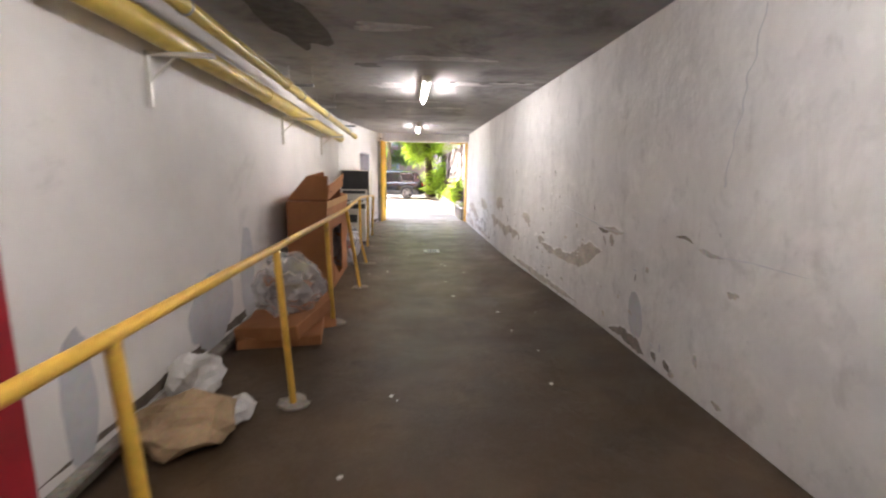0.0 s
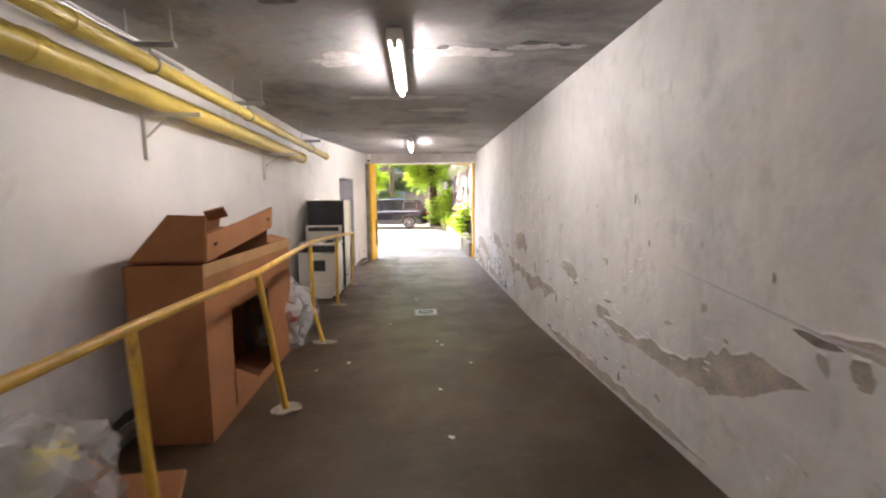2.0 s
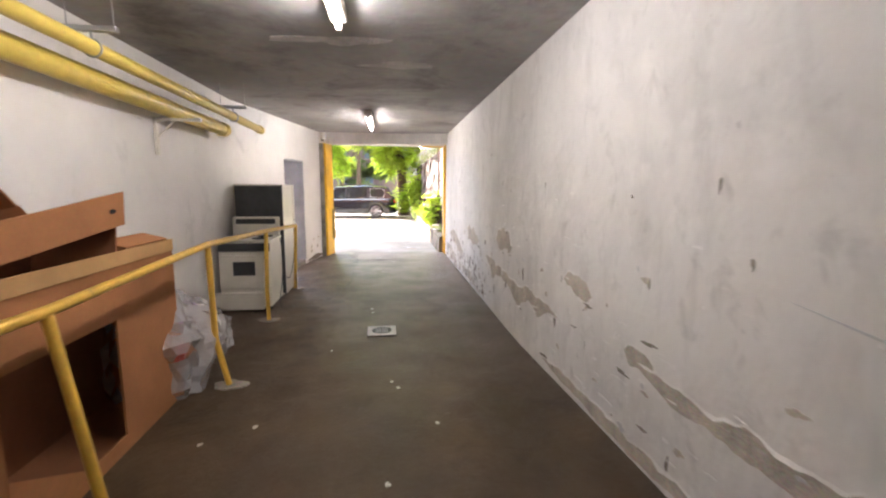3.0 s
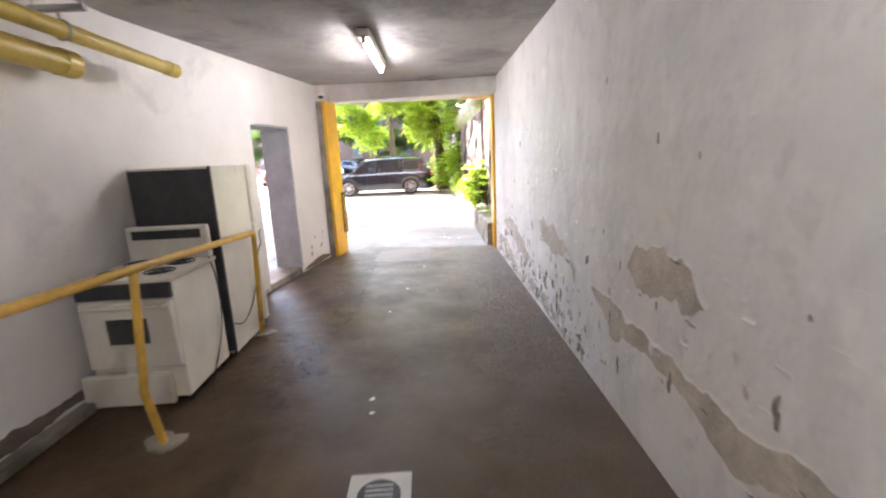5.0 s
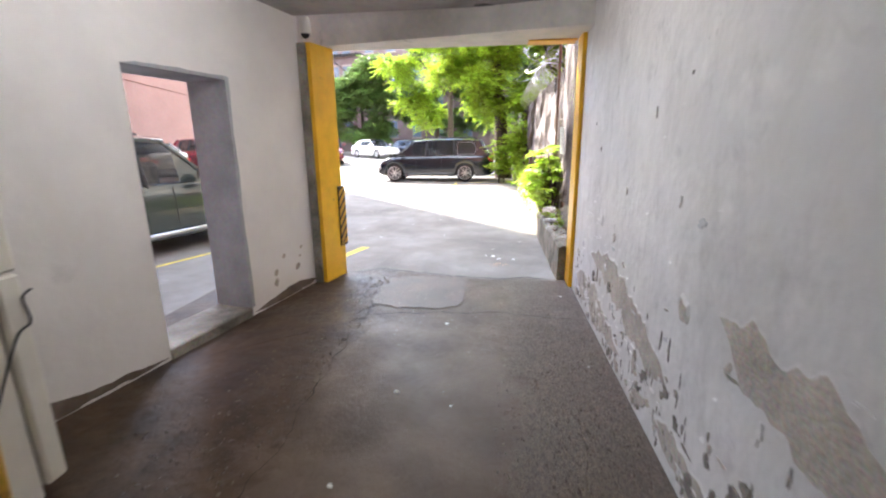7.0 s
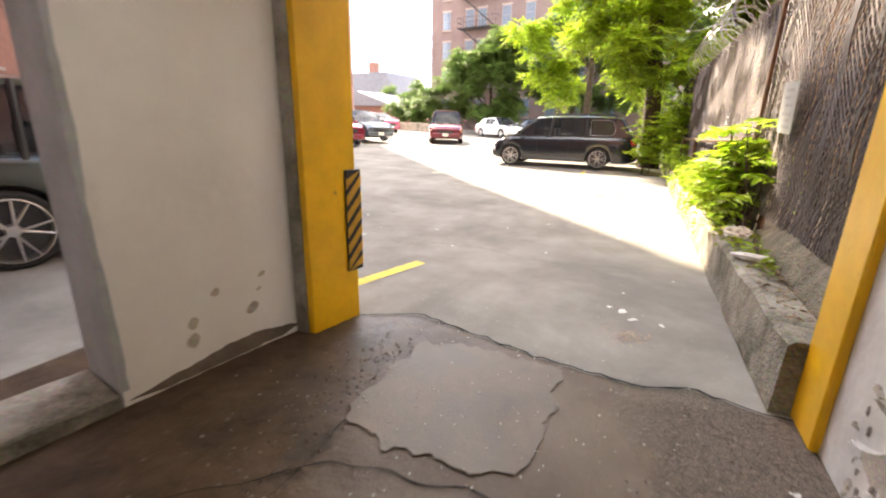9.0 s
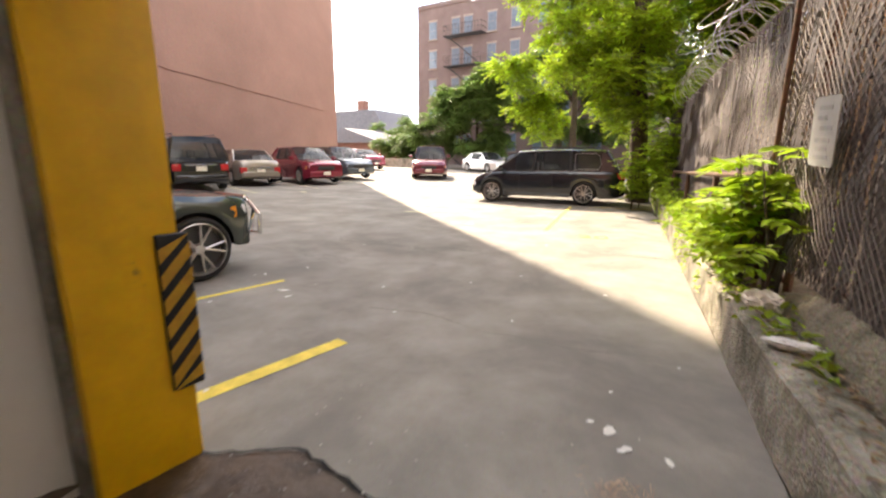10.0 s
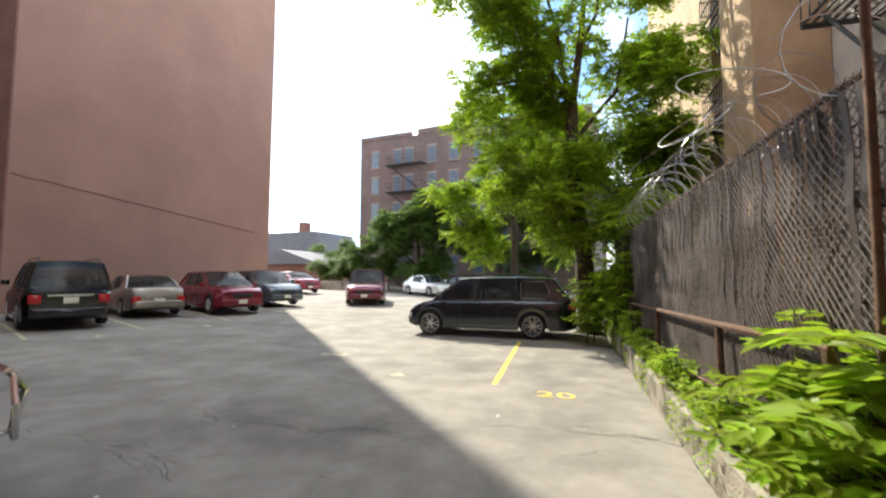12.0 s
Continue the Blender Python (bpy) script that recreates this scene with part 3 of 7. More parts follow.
# stones standing out of the worn paving
grng = random.Random(19)
bm = bmesh.new()
for i in range(4400):
    y = grng.uniform(14.6, 19.3)
    if i < 3800:
        x = 2.46 - abs(grng.gauss(0, 0.34))
        if x < 1.66 + 0.14 * noise.noise((y * 0.8, 9.1, 0)):
            continue
    else:
        x = 0.44 - abs(grng.gauss(0, 0.30)) + 0.1 * noise.noise((y, 7.7, 0))
        if x < -1.0 + max(0, (y - 15.4) * 0.19):
            continue
    r0, h = grng.uniform(0.004, 0.013), grng.uniform(0.002, 0.007)
    base = [bm.verts.new((x + r0 * grng.uniform(0.7, 1.2) * math.cos(a), y + r0 * grng.uniform(0.7, 1.2) * math.sin(a), 0.004)) for a in (0.2, 1.4, 2.7, 3.9, 5.2)]
    top = bm.verts.new((x + grng.uniform(-0.3, 0.3) * r0, y + grng.uniform(-0.3, 0.3) * r0, 0.009 + h))
    for k in range(5):
        bm.faces.new((base[k], base[(k + 1) % 5], top))
tagged(part("exposed_stones", bm, material("exposed_aggregate", (0.20, 0.158, 0.126), 0.5, vary=0.3, scale=30, fine=90, bump=0.3, isle=0.4), apron, "small stones worn proud of the paving"), kind="stuff")

# worn patch between the wheel tracks, sky sheen painted in as a paler colour
bm = bmesh.new()
edge = []
for k in range(120):
    a = math.tau * k / 120
    q = 1 / max(abs(math.cos(a)), abs(math.sin(a))) ** 0.75
    edge.append((0.86 + (0.46 * q + 0.10 * noise.noise((3 * math.cos(a), 3 * math.sin(a), 5)) + 0.03 * noise.noise((14 * math.cos(a), 14 * math.sin(a), 5))) * math.cos(a), 18.86 + (0.50 * q + 0.10 * noise.noise((4 * math.cos(a), 4 * math.sin(a), 9)) + 0.03 * noise.noise((14 * math.cos(a), 14 * math.sin(a), 2))) * math.sin(a), 0.011))
prism(bm, edge, (0, 0, 0.003))
part("sheen_patch", bm, material("worn_sheen_patch", (0.172, 0.130, 0.098), 0.58, vary=0.25, scale=3, fine=110, bump=0.5, depth=0.004, second=(0.13, 0.102, 0.08), cut=(0.44, 0.66), rough_vary=0.06), apron, "worn patch of paving, paler with painted sky sheen")

# lot
xs = [-900, -400, -150, -80, -55] + [-40 + 2 * i for i in range(19)] + [-3 + 0.5 * i for i in range(12)] + [2.36, 4, 8, 15, 30, 60, 150, 400, 900]
ys = [-900, -300, -80, -20, 0, 10, 15, 16, 17, 18] + [19 + 0.5 * i for i in range(32)] + [36 + 2 * i for i in range(26)] + [100, 150, 300, 900]
bm = bmesh.new()
grid = [[bm.verts.new((x, y, gz(x, y) - (0.03 if (y <= 19.0 and -1.6 < x < 2.9) else 0.006) )) for y in ys] for x in xs]
for a, b in zip(grid, grid[1:]):
    for j in range(len(ys) - 1):
        bm.faces.new((a[j], b[j], b[j + 1], a[j + 1]))
ground = structure("ground", bm, M_ASPHALT, "worn cracked asphalt of the parking lot", smooth=True)

# concrete kerb and planting strip
KX = 2.36
bm = bmesh.new()
segs = 40
prev = None
for i in range(segs + 1):
    y = 19.435 + i * (36 - 19.435) / segs
    j = 0.025 * noise.noise((y * 1.7, 0.3, 0))
    k = 0.03 * noise.noise((y * 1.1, 5.3, 0))
    top = 0.36 + k + (0.06 if y < 22.3 else 0)
    ring = [bm.verts.new(p) for p in ((KX + j, y, -0.1), (KX + j + 0.015, y, top - 0.03), (KX + j + 0.045, y, top), (KX + 0.24 + k, y, top), (KX + 0.26, y, -0.1))]
    if prev:
        for a in range(4):
            bm.faces.new((prev[a], prev[a + 1], ring[a + 1], ring[a]))
    else:
        bm.faces.new(ring)
    prev = ring
bm.faces.new(prev[::-1])
bmesh.ops.recalc_face_normals(bm, faces=bm.faces[:])
structure("kerb", bm, material("kerb_concrete", (0.31, 0.28, 0.225), 0.9, vary=0.4, scale=3.5, fine=45, bump=1.0, depth=0.03, second=(0.10, 0.095, 0.06), cut=(0.48, 0.63), second_scale=2.2), "weathered concrete retaining kerb with mossy edge", smooth=True)
bm = bmesh.new()
cols = [[bm.verts.new((x, 19.44 + 0.4 * j, 0.33 + 0.05 * noise.noise((x * 2, j * 0.7, 2)) + 0.02 * (x - 2.6))) for j in range(62)] for x in (2.58, 2.8, 3.1, 3.6, 4.5, 6.4)]
for a, b in zip(cols, cols[1:]):
    for j in range(61):
        bm.faces.new((a[j], b[j], b[j + 1], a[j + 1]))
structure("ground_2", bm, M_SOIL, "leaf-littered soil of the planting strip", "soil", smooth=True)
bm = bmesh.new()
prev = None
for i in range(70):
    y = 19.44 + 2.6 * i / 69
    j, k = 0.05 * noise.noise((y * 1.6, 3.3, 0)) + 0.02 * noise.noise((y * 7, 1.3, 0)), 0.07 * noise.noise((y * 1.3, 8.3, 0)) + 0.025 * noise.noise((y * 9, 4.3, 0))
    t = min(1, (22.04 - y) / 0.7)
    ring = [bm.verts.new(p) for p in ((2.60 + j, y, 0.2), (2.63 + j, y, 0.40 + 0.3 * k), (2.70 + j * 0.6, y, 0.44 + (0.12 + k) * t), (2.76, y, 0.46 + (0.18 + k) * t), (2.88, y, 0.46 + 0.16 * t), (2.88, y, 0.2))]
    if prev:
        for a in range(5):
            bm.faces.new((prev[a], prev[a + 1], ring[a + 1], ring[a]))
    else:
        bm.faces.new(ring)
    prev = ring
bm.faces.new(prev[::-1])
bmesh.ops.recalc_face_normals(bm, faces=bm.faces[:])
structure("wall_low", bm, material("mossy_footing", (0.21, 0.185, 0.135), 0.95, vary=0.4, scale=4, fine=50, bump=1.0, depth=0.03, second=(0.085, 0.088, 0.045), cut=(0.48, 0.62), second_scale=3), "low cracked concrete footing under the fence", "wall")

# peeled patches of plaster
rng = random.Random(4)


def peel(parent, y, z, ry, rz, mat=M_CONC, face=2.5, side=-1, rough=0.32, depth=0.004, label=""):
    pts = [(y + ry * f * math.cos(a), max(0.012, z + rz * f * math.sin(a))) for a, f in blob(rng, 44, rough)]
    pts = [(right_face(py, pz) if side < 0 else face, py, pz) for py, pz in pts]
    depth += 0.0007 * rng.random()
    part("plaster_patch", prism(bmesh.new(), pts, (side * depth, 0, 0)), mat, parent, label)


PEELS = [0]


def ribbon(parent, line, mat, face, seed, label=""):
    """A ragged band of bare plaster along (run, height, half width) points; face(run, height, lift) gives its place."""
    PEELS[0] += 1
    lift = 0.002 + 0.0004 * (PEELS[0] % 9)
    bm = bmesh.new()
    prev = None
    y0, y1 = line[0][0], line[-1][0]
    n = max(12, int(abs(y1 - y0) / 0.02))
    for k in range(n + 1):
        y = y0 + (y1 - y0) * k / n
        for (ya, za, wa), (yb, zb, wb) in zip(line, line[1:]):
            if (ya <= y <= yb) or (ya >= y >= yb):
                u = (y - ya) / (yb - ya)
                z, w = za + (zb - za) * u, wa + (wb - wa) * u
                break
        end = min(1, 6 * min(k, n - k) / n + 0.05)
        up = w * end * (1 + 0.7 * noise.noise((y * 5, seed, 0)) + 0.35 * noise.noise((y * 17, seed, 3)))
        dn = w * end * (1 + 0.7 * noise.noise((y * 5, seed, 8)) + 0.35 * noise.noise((y * 17, seed, 5)))
        row = [bm.verts.new(face(y, z + up, 0)), bm.verts.new(face(y, z + up, lift)), bm.verts.new(face(y, max(0.012, z - dn), lift)), bm.verts.new(face(y, max(0.012, z - dn), 0))]
        if prev:
            for a in range(3):
                bm.faces.new((prev[a], prev[a + 1], row[a + 1], row[a]))
        prev = row
    bmesh.ops.recalc_face_normals(bm, faces=bm.faces[:])
    patch = part("plaster_patch", bm, mat, parent, label)
    if parent is wall_right and max(q[2] for q in line) > 0.025:
        bm = bmesh.new()
        prev = None
        for k in range(n + 1):
            q = patch.data.vertices[4 * k].co
            curl = max(0.0, noise.noise((q.y * 6, seed, 11)) + 0.1) * 0.02
            row = [bm.verts.new((q.x - 0.001, q.y, q.z + 0.012)), bm.verts.new((q.x - 0.004 - curl * 0.4, q.y, q.z)), bm.verts.new((q.x - 0.004 - curl, q.y, q.z - curl * 0.8))]
            if prev:
                for a in range(2):
                    bm.faces.new((prev[a], prev[a + 1], row[a + 1], row[a]))
            prev = row
        part("paint_lip", bm, M_WALL, parent, "curled edge of lifting paint")
    return patch


def on_right(y, z, lift):
    return (right_face(y, z) - lift, y, z)


def on_side(u, z, lift):
    return MS @ Vector((u, -lift, z))


for k, line in enumerate(([(10.95, 0.64, 0.05), (10.55, 0.57, 0.045), (10.1, 0.58, 0.055), (9.7, 0.58, 0.07), (9.4, 0.70, 0.13), (9.1, 0.80, 0.11), (8.88, 0.83, 0.05)], [(8.84, 1.09, 0.02), (8.6, 1.085, 0.03), (8.4, 1.09, 0.012)],
                          [(8.72, 1.0, 0.05), (8.62, 0.99, 0.05)], [(14.5, 0.68, 0.14), (14.1, 0.60, 0.12), (13.7, 0.60, 0.05), (13.3, 0.58, 0.06), (12.95, 0.50, 0.11), (12.65, 0.60, 0.055), (12.4, 0.52, 0.09), (12.15, 0.58, 0.04), (11.85, 0.55, 0.02)],
                          [(13.95, 0.98, 0.10), (13.7, 1.02, 0.13), (13.4, 1.03, 0.12), (13.2, 0.98, 0.06)], [(11.85, 0.92, 0.06), (11.4, 0.88, 0.06)], [(10.98, 0.66, 0.05), (10.7, 0.66, 0.05)],
                          [(16.06, 0.95, 0.05), (15.82, 0.88, 0.12), (15.4, 0.82, 0.11), (15.03, 0.84, 0.05)], [(15.0, 0.78, 0.03), (14.86, 0.66, 0.06)], [(16.42, 0.85, 0.06), (16.3, 0.84, 0.06)],
                          [(18.3, 0.62, 0.06), (17.7, 0.64, 0.12), (17.1, 0.52, 0.12), (16.4, 0.40, 0.10)], [(16.6, 0.16, 0.06), (15.9, 0.14, 0.08), (15.2, 0.10, 0.04)], [(18.9, 0.25, 0.10), (18.0, 0.22, 0.13), (17.2, 0.18, 0.06)],
                          [(12.3, 0.10, 0.04), (11.0, 0.08, 0.05), (9.5, 0.08, 0.03)])):
    ribbon(wall_right, line, M_CONC, on_right, 3.3 * k)
for k, (y, z, ry, rz) in enumerate(((15.74, 0.44, 0.03, 0.05), (15.36, 0.27, 0.025, 0.10), (15.5, 0.41, 0.05, 0.04), (15.24, 0.39, 0.04, 0.06), (16.3, 0.30, 0.03, 0.04), (16.0, 0.35, 0.03, 0.03), (14.6, 0.86, 0.03, 0.04), (13.45, 1.12, 0.05, 0.012))):
    peel(wall_right, y, z, ry * 0.7, rz * 0.75, M_HOLE, rough=0.45, depth=0.006)
# long uneven seam with dark slits, and the scarred foot of the wall
M_GRIME = material("grey_grime", (0.50, 0.475, 0.44), 0.9, vary=0.3, scale=7, fine=40, bump=0.4)
for k, (line, mat) in enumerate((([(9.95, 1.23, 0.004), (9.2, 1.13, 0.006), (8.8, 1.08, 0.008), (8.3, 1.09, 0.004)], M_GREYPAINT), ([(8.98, 1.07, 0.014), (8.85, 1.05, 0.02), (8.74, 1.05, 0.01)], M_HOLE), ([(8.86, 0.99, 0.03), (8.80, 0.96, 0.04)], M_GRIME),
                                  ([(7.62, 1.17, 0.004), (7.5, 1.18, 0.012), (7.4, 1.15, 0.005)], M_HOLE), ([(7.35, 1.12, 0.012), (7.2, 1.10, 0.018), (7.1, 1.10, 0.008)], M_GRIME), ([(7.2, 1.10, 0.003), (6.9, 1.12, 0.005), (6.5, 1.12, 0.004)], M_GREYPAINT),
                                  ([(8.72, 0.05, 0.03), (8.45, 0.12, 0.05), (8.2, 0.10, 0.07), (8.0, 0.05, 0.03)], M_HOLE), ([(7.9, 0.12, 0.03), (7.82, 0.10, 0.04)], M_HOLE), ([(7.72, 0.12, 0.035), (7.6, 0.10, 0.04)], M_HOLE), ([(7.35, 0.30, 0.05), (7.3, 0.28, 0.05)], M_GRIME))):
    ribbon(wall_right, line, mat, on_right, 40 + 2.7 * k)
# hairline crack high on the wall
bm = bmesh.new()
prev = None
for k in range(40):
    z = 2.55 - 1.0 * k / 39
    y = 6.9 + 0.25 * k / 39 + 0.05 * noise.noise((k * 0.25, 1, 1))
    row = [bm.verts.new((right_face(y, z) - 0.002, y - 0.006, z)), bm.verts.new((right_face(y, z) - 0.002, y + 0.006, z))]
    if prev:
        bm.faces.new((prev[0], prev[1], row[1], row[0]))
    prev = row
part("wall_crack", bm, M_GREYPAINT, wall_right, "hairline crack in the paint")
M_SCUFF = material("brown_scuff", (0.50, 0.44, 0.36), 0.9, vary=0.3, scale=9)
# grey cement lining of the doorway, smeared unevenly over its corner
bm = bmesh.new()
box(bm, (D1 - 0.008, -0.003, 0.0), (D1 - 0.002, 0.405, DH - 0.008), m=MS)
box(bm, (D0 + 0.002, -0.002, DH - 0.007), (D1 - 0.009, 0.405, DH - 0.002), m=MS)
part("door_lining", bm, M_CEMENT, wall_side, "bare grey cement lining of the doorway")
bm = bmesh.new()
edge = [(D1 - 0.004, 0.09)] + [(D1 + 0.015 + 0.03 * (0.4 + noise.noise((z * 1.6, 3, 0))) + 0.012 * noise.noise((z * 9, 1, 0)), z) for z in [0.09 + 0.08 * k for k in range(25)]] + [(D1 + 0.03, DH + 0.02)] + [(u, DH + 0.02 + 0.018 * noise.noise((u * 7, 6, 0))) for u in [D1 - 0.03 - 0.07 * k for k in range(12)]] + [(D0 + 0.02, DH - 0.004), (D1 - 0.004, DH - 0.004)]
prism(bm, [on_side(u, z, 0.0) for u, z in edge], on_side(0, 0, 0.004) - on_side(0, 0, 0))
part("cement_smear", bm, M_CEMENT, wall_side, "ragged grey cement smear round the opening")
# mud along the foot of the doorway wall, scuffs above it
ribbon(wall_side, [(D1 + 0.02, 0.03, 0.02), (SL - 0.35, 0.06, 0.045), (SL - 0.02, 0.05, 0.04)], M_MUD, on_side, 1.5)
ribbon(wall_side, [(0.05, 0.10, 0.08), (0.9, 0.08, 0.06), (1.3, 0.04, 0.03), (D0 - 0.02, 0.03, 0.02)], M_MUD, on_side, 2.5)
ribbon(wall_left, [(6.45, 0.12, 0.05), (10, 0.11, 0.04), (15.2, 0.12, 0.05)], M_MUD, lambda y, z, lift: (-1.12 + lift, y, z), 5.5)
for u, z, r in ((3.42, 0.29, 0.05), (3.06, 0.32, 0.035), (3.05, 0.22, 0.04), (3.2, 0.46, 0.03), (3.5, 0.49, 0.03), (3.47, 0.40, 0.02)):
    ribbon(wall_side, [(u - r, z - r * 0.3, r * 0.3), (u, z, r * 0.8), (u + r * 0.8, z + r * 0.2, r * 0.4)], M_SCUFF, on_side, u * 9)
for y, z, ry, rz in ((8.18, 0.36, 0.12, 0.22),):
    peel(wall_right, y, z, ry, rz, M_GREYPAINT, rough=0.1)
for i in range(70):
    y, z = rng.uniform(7, 18.8), abs(rng.gauss(0.5, 0.35)) + 0.05
    peel(wall_right, y, z, rng.uniform(0.008, 0.04), rng.uniform(0.006, 0.03), M_CONC if rng.random() < 0.7 else M_GREYPAINT, rough=0.4)
for y, z, ry, rz in ((6.76, 0.40, 0.12, 0.40), (8.35, 0.40, 0.42, 0.34), (9.2, 0.5, 0.2, 0.5)):
    peel(wall_left, y, z, ry, rz, M_GREYPAINT, -1.12, 1, 0.06, 0.003, "grey repair paint on the wall")
structure("baseboard", nbm(((-1.119, 6.45, 0.0), (-1.02, 15.3, 0.07)), bev=0.012), M_KERB, "low cement ledge along the wall foot", "ledge")

# red door at the start of the passage
door = structure("door_1", nbm(((-1.118, 5.45, 0.02), (-1.07, 6.40, 2.06)), bev=0.006), M_RED, "red painted metal door in the white wall", "door")
bm = bmesh.new()
tube(bm, [(-1.07, 5.55, 1.0), (-1.0, 5.55, 1.0), (-1.0, 5.68, 1.0)], 0.012)
part("door_handle", bm, M_STEEL, door)


# paint lifting off in small curls and slivers
for i in range(150):
    y, z = rng.uniform(9.5, 18.9), min(2.5, abs(rng.gauss(0.2, 0.85)) + 0.08)
    r0 = rng.uniform(0.008, 0.03)
    if z > 0.8 and i % 3:
        continue
    flat = rng.random() < 0.6
    peel(wall_right, y, z, r0 * (2.2 if flat else 0.5), r0 * (0.35 if flat else 1.8), M_WALL if z > 0.8 or rng.random() < 0.6 else M_HOLE, rough=0.5, depth=rng.uniform(0.002, 0.006))
for i in range(130):
    y, z = rng.uniform(14.6, 18.95), 0.03 + abs(rng.gauss(0.0, 0.22))
    r0 = rng.uniform(0.008, 0.035)
    peel(wall_right, y, z, r0 * rng.uniform(0.6, 1.6), r0 * rng.uniform(0.6, 1.6), (M_CONC, M_HOLE, M_WALL)[i % 3], rough=0.5, depth=rng.uniform(0.004, 0.012))

# flakes hanging off the wall, and pits where paint has gone
frng = random.Random(61)
bm = bmesh.new()
for i in range(150):
    y, z = frng.uniform(8.5, 18.9), 0.15 + min(2.4, abs(frng.gauss(0, 0.75)))
    w, h, out = frng.uniform(0.008, 0.034), frng.uniform(0.008, 0.026), frng.uniform(0.004, 0.012)
    rows = []
    for dz, o in ((0, 0.001), (-h * 0.6, out * 0.35), (-h, out)):
        rows.append([bm.verts.new((right_face(y, z + dz) - o, y + dy + 0.3 * w * noise.noise((i, dz * 90, dy * 9)), z + dz + 0.2 * h * noise.noise((i * 1.7, dy * 40, 0)))) for dy in (-w, -w * 0.3, w * 0.4, w)])
    for a, b in zip(rows, rows[1:]):
        for k in range(3):
            bm.faces.new((a[k], a[k + 1], b[k + 1], b[k]))
tagged(part("paint_flakes", bm, M_WALL, wall_right, "curling flakes of white paint"), kind="stuff")
bm = bmesh.new()
for i in range(150):
    low = i % 6 > 0
    y, z = (frng.uniform(14.2, 18.9), 0.05 + abs(frng.gauss(0, 0.26))) if low else (frng.uniform(8.0, 18.5), frng.uniform(0.5, 2.3))
    ry, rz = frng.uniform(0.003, 0.011), frng.uniform(0.006, 0.035)
    prism(bm, [(right_face(y, z) - 0.001, y + ry * f * math.cos(a), max(0.012, z + rz * f * math.sin(a))) for a, f in blob(frng, 10, 0.45)], (-0.002 - 0.002 * frng.random(), 0, 0))
tagged(part("paint_pits", bm, M_HOLE, wall_right, "small dark pits where paint has fallen"), kind="stuff")

# things of the passage --------------------------------------------------------


def fluorescent_lamp(x, y, lit=True):
    ob = thing("fluorescent_lamp", pose(x, y, CEIL), "white fluorescent batten lamp lit on the ceiling", "lamp", "passage lamps")
    part("housing", nbm(((-0.062, -0.76, -0.085), (0.062, 0.76, 0.0)), bev=0.015), M_WHITE, ob)
    bm = bmesh.new()
    tube(bm, [(0, -0.72, -0.115), (0, 0.72, -0.115)], 0.018, 12)
    part("tube", bm, M_TUBE, ob, "glowing fluorescent tube", True)
    for s in (-1, 1):
        part("lamp_holder", nbm(((-0.022, s * 0.74 - 0.02, -0.14), (0.022, s * 0.74 + 0.02, -0.084)), bev=0.004), M_WHITE, ob)
    return ob


for ly in (5.4, 11.2, 16.75):
    fluorescent_lamp(0.82, ly)

# pipes
for nm, x, z, r, y1, lab in (("pipe", -0.96, 2.345, 0.08, 14.68, "thick yellow painted pipe along the wall"), ("pipe", -0.73, 2.45, 0.05, 15.5, "yellow painted pipe along the wall"),
                             ("conduit", -0.83, 2.66, 0.014, 10.8, "thin galvanised conduit under the ceiling")):
    ob = thing(nm, pose(x, 0, z), lab, nm, "overhead pipes")
    bm = bmesh.new()
    fall = 0.0143 if nm == "pipe" else 0.0
    tube(bm, [(0, 0.62, fall * (y1 - 0.62)), (0, y1 * 0.5, fall * y1 * 0.5), (0, y1, 0)], r, 20)
    part("run", bm, M_PIPE if nm == "pipe" else M_STEEL, ob, smooth=True)
    if nm == "pipe":
        for yj in (4.2, 9.6, y1 - 0.03):
            bm = bmesh.new()
            tube(bm, [(0, yj - 0.06, fall * (y1 - yj + 0.06)), (0, yj + 0.06, fall * (y1 - yj - 0.06))], r + 0.008, 20)
            part("coupling", bm, M_PIPE, ob, smooth=True)
for y in (3.0, 7.66, 10.73, 13.3):
    ob = thing("bracket", pose(-1.12, y, 2.265 + 0.0143 * (14.68 - y)), "white painted angle bracket under the pipes", "bracket", "pipe brackets")
    part("upright", nbm(((0.0, -0.02, -0.36), (0.03, 0.02, 0.0)), bev=0.003), M_WHITE, ob)
    part("arm", nbm(((0.0, -0.02, -0.032), (0.44, 0.02, -0.002)), bev=0.003), M_WHITE, ob)
    bm = bmesh.new()
    tube(bm, [(0.015, 0, -0.2), (0.2, 0, -0.02)], 0.009)
    part("brace", bm, M_WHITE, ob)
for y in (5.3, 7.4, 10.22, 11.82, 14.38):
    pz = 2.45 + 0.0143 * (15.5 - y) - CEIL
    ob = thing("pipe_hanger", pose(-0.73, y, CEIL), "short steel strut hanging the yellow pipe from the ceiling", "hanger", "pipe hangers")
    part("bar", nbm(((-0.16, -0.02, pz + 0.10), (0.16, 0.02, pz + 0.135)), bev=0.003), M_STEEL, ob)
    for s in (-0.14, 0.14):
        bm = bmesh.new()
        tube(bm, [(s, 0, 0), (s, 0, pz + 0.12)], 0.0035)
        part("rod", bm, M_STEEL, ob)
    bm = bmesh.new()
    tube(bm, [(0, 0, pz + 0.11), (0, 0, pz + 0.055)], 0.008)
    tube(bm, [(0.056 * math.cos(a * 0.5236), 0, pz + 0.056 * math.sin(a * 0.5236)) for a in range(13)], 0.007, 6)
    part("clamp", bm, M_STEEL, ob, "ring clamp round the pipe")

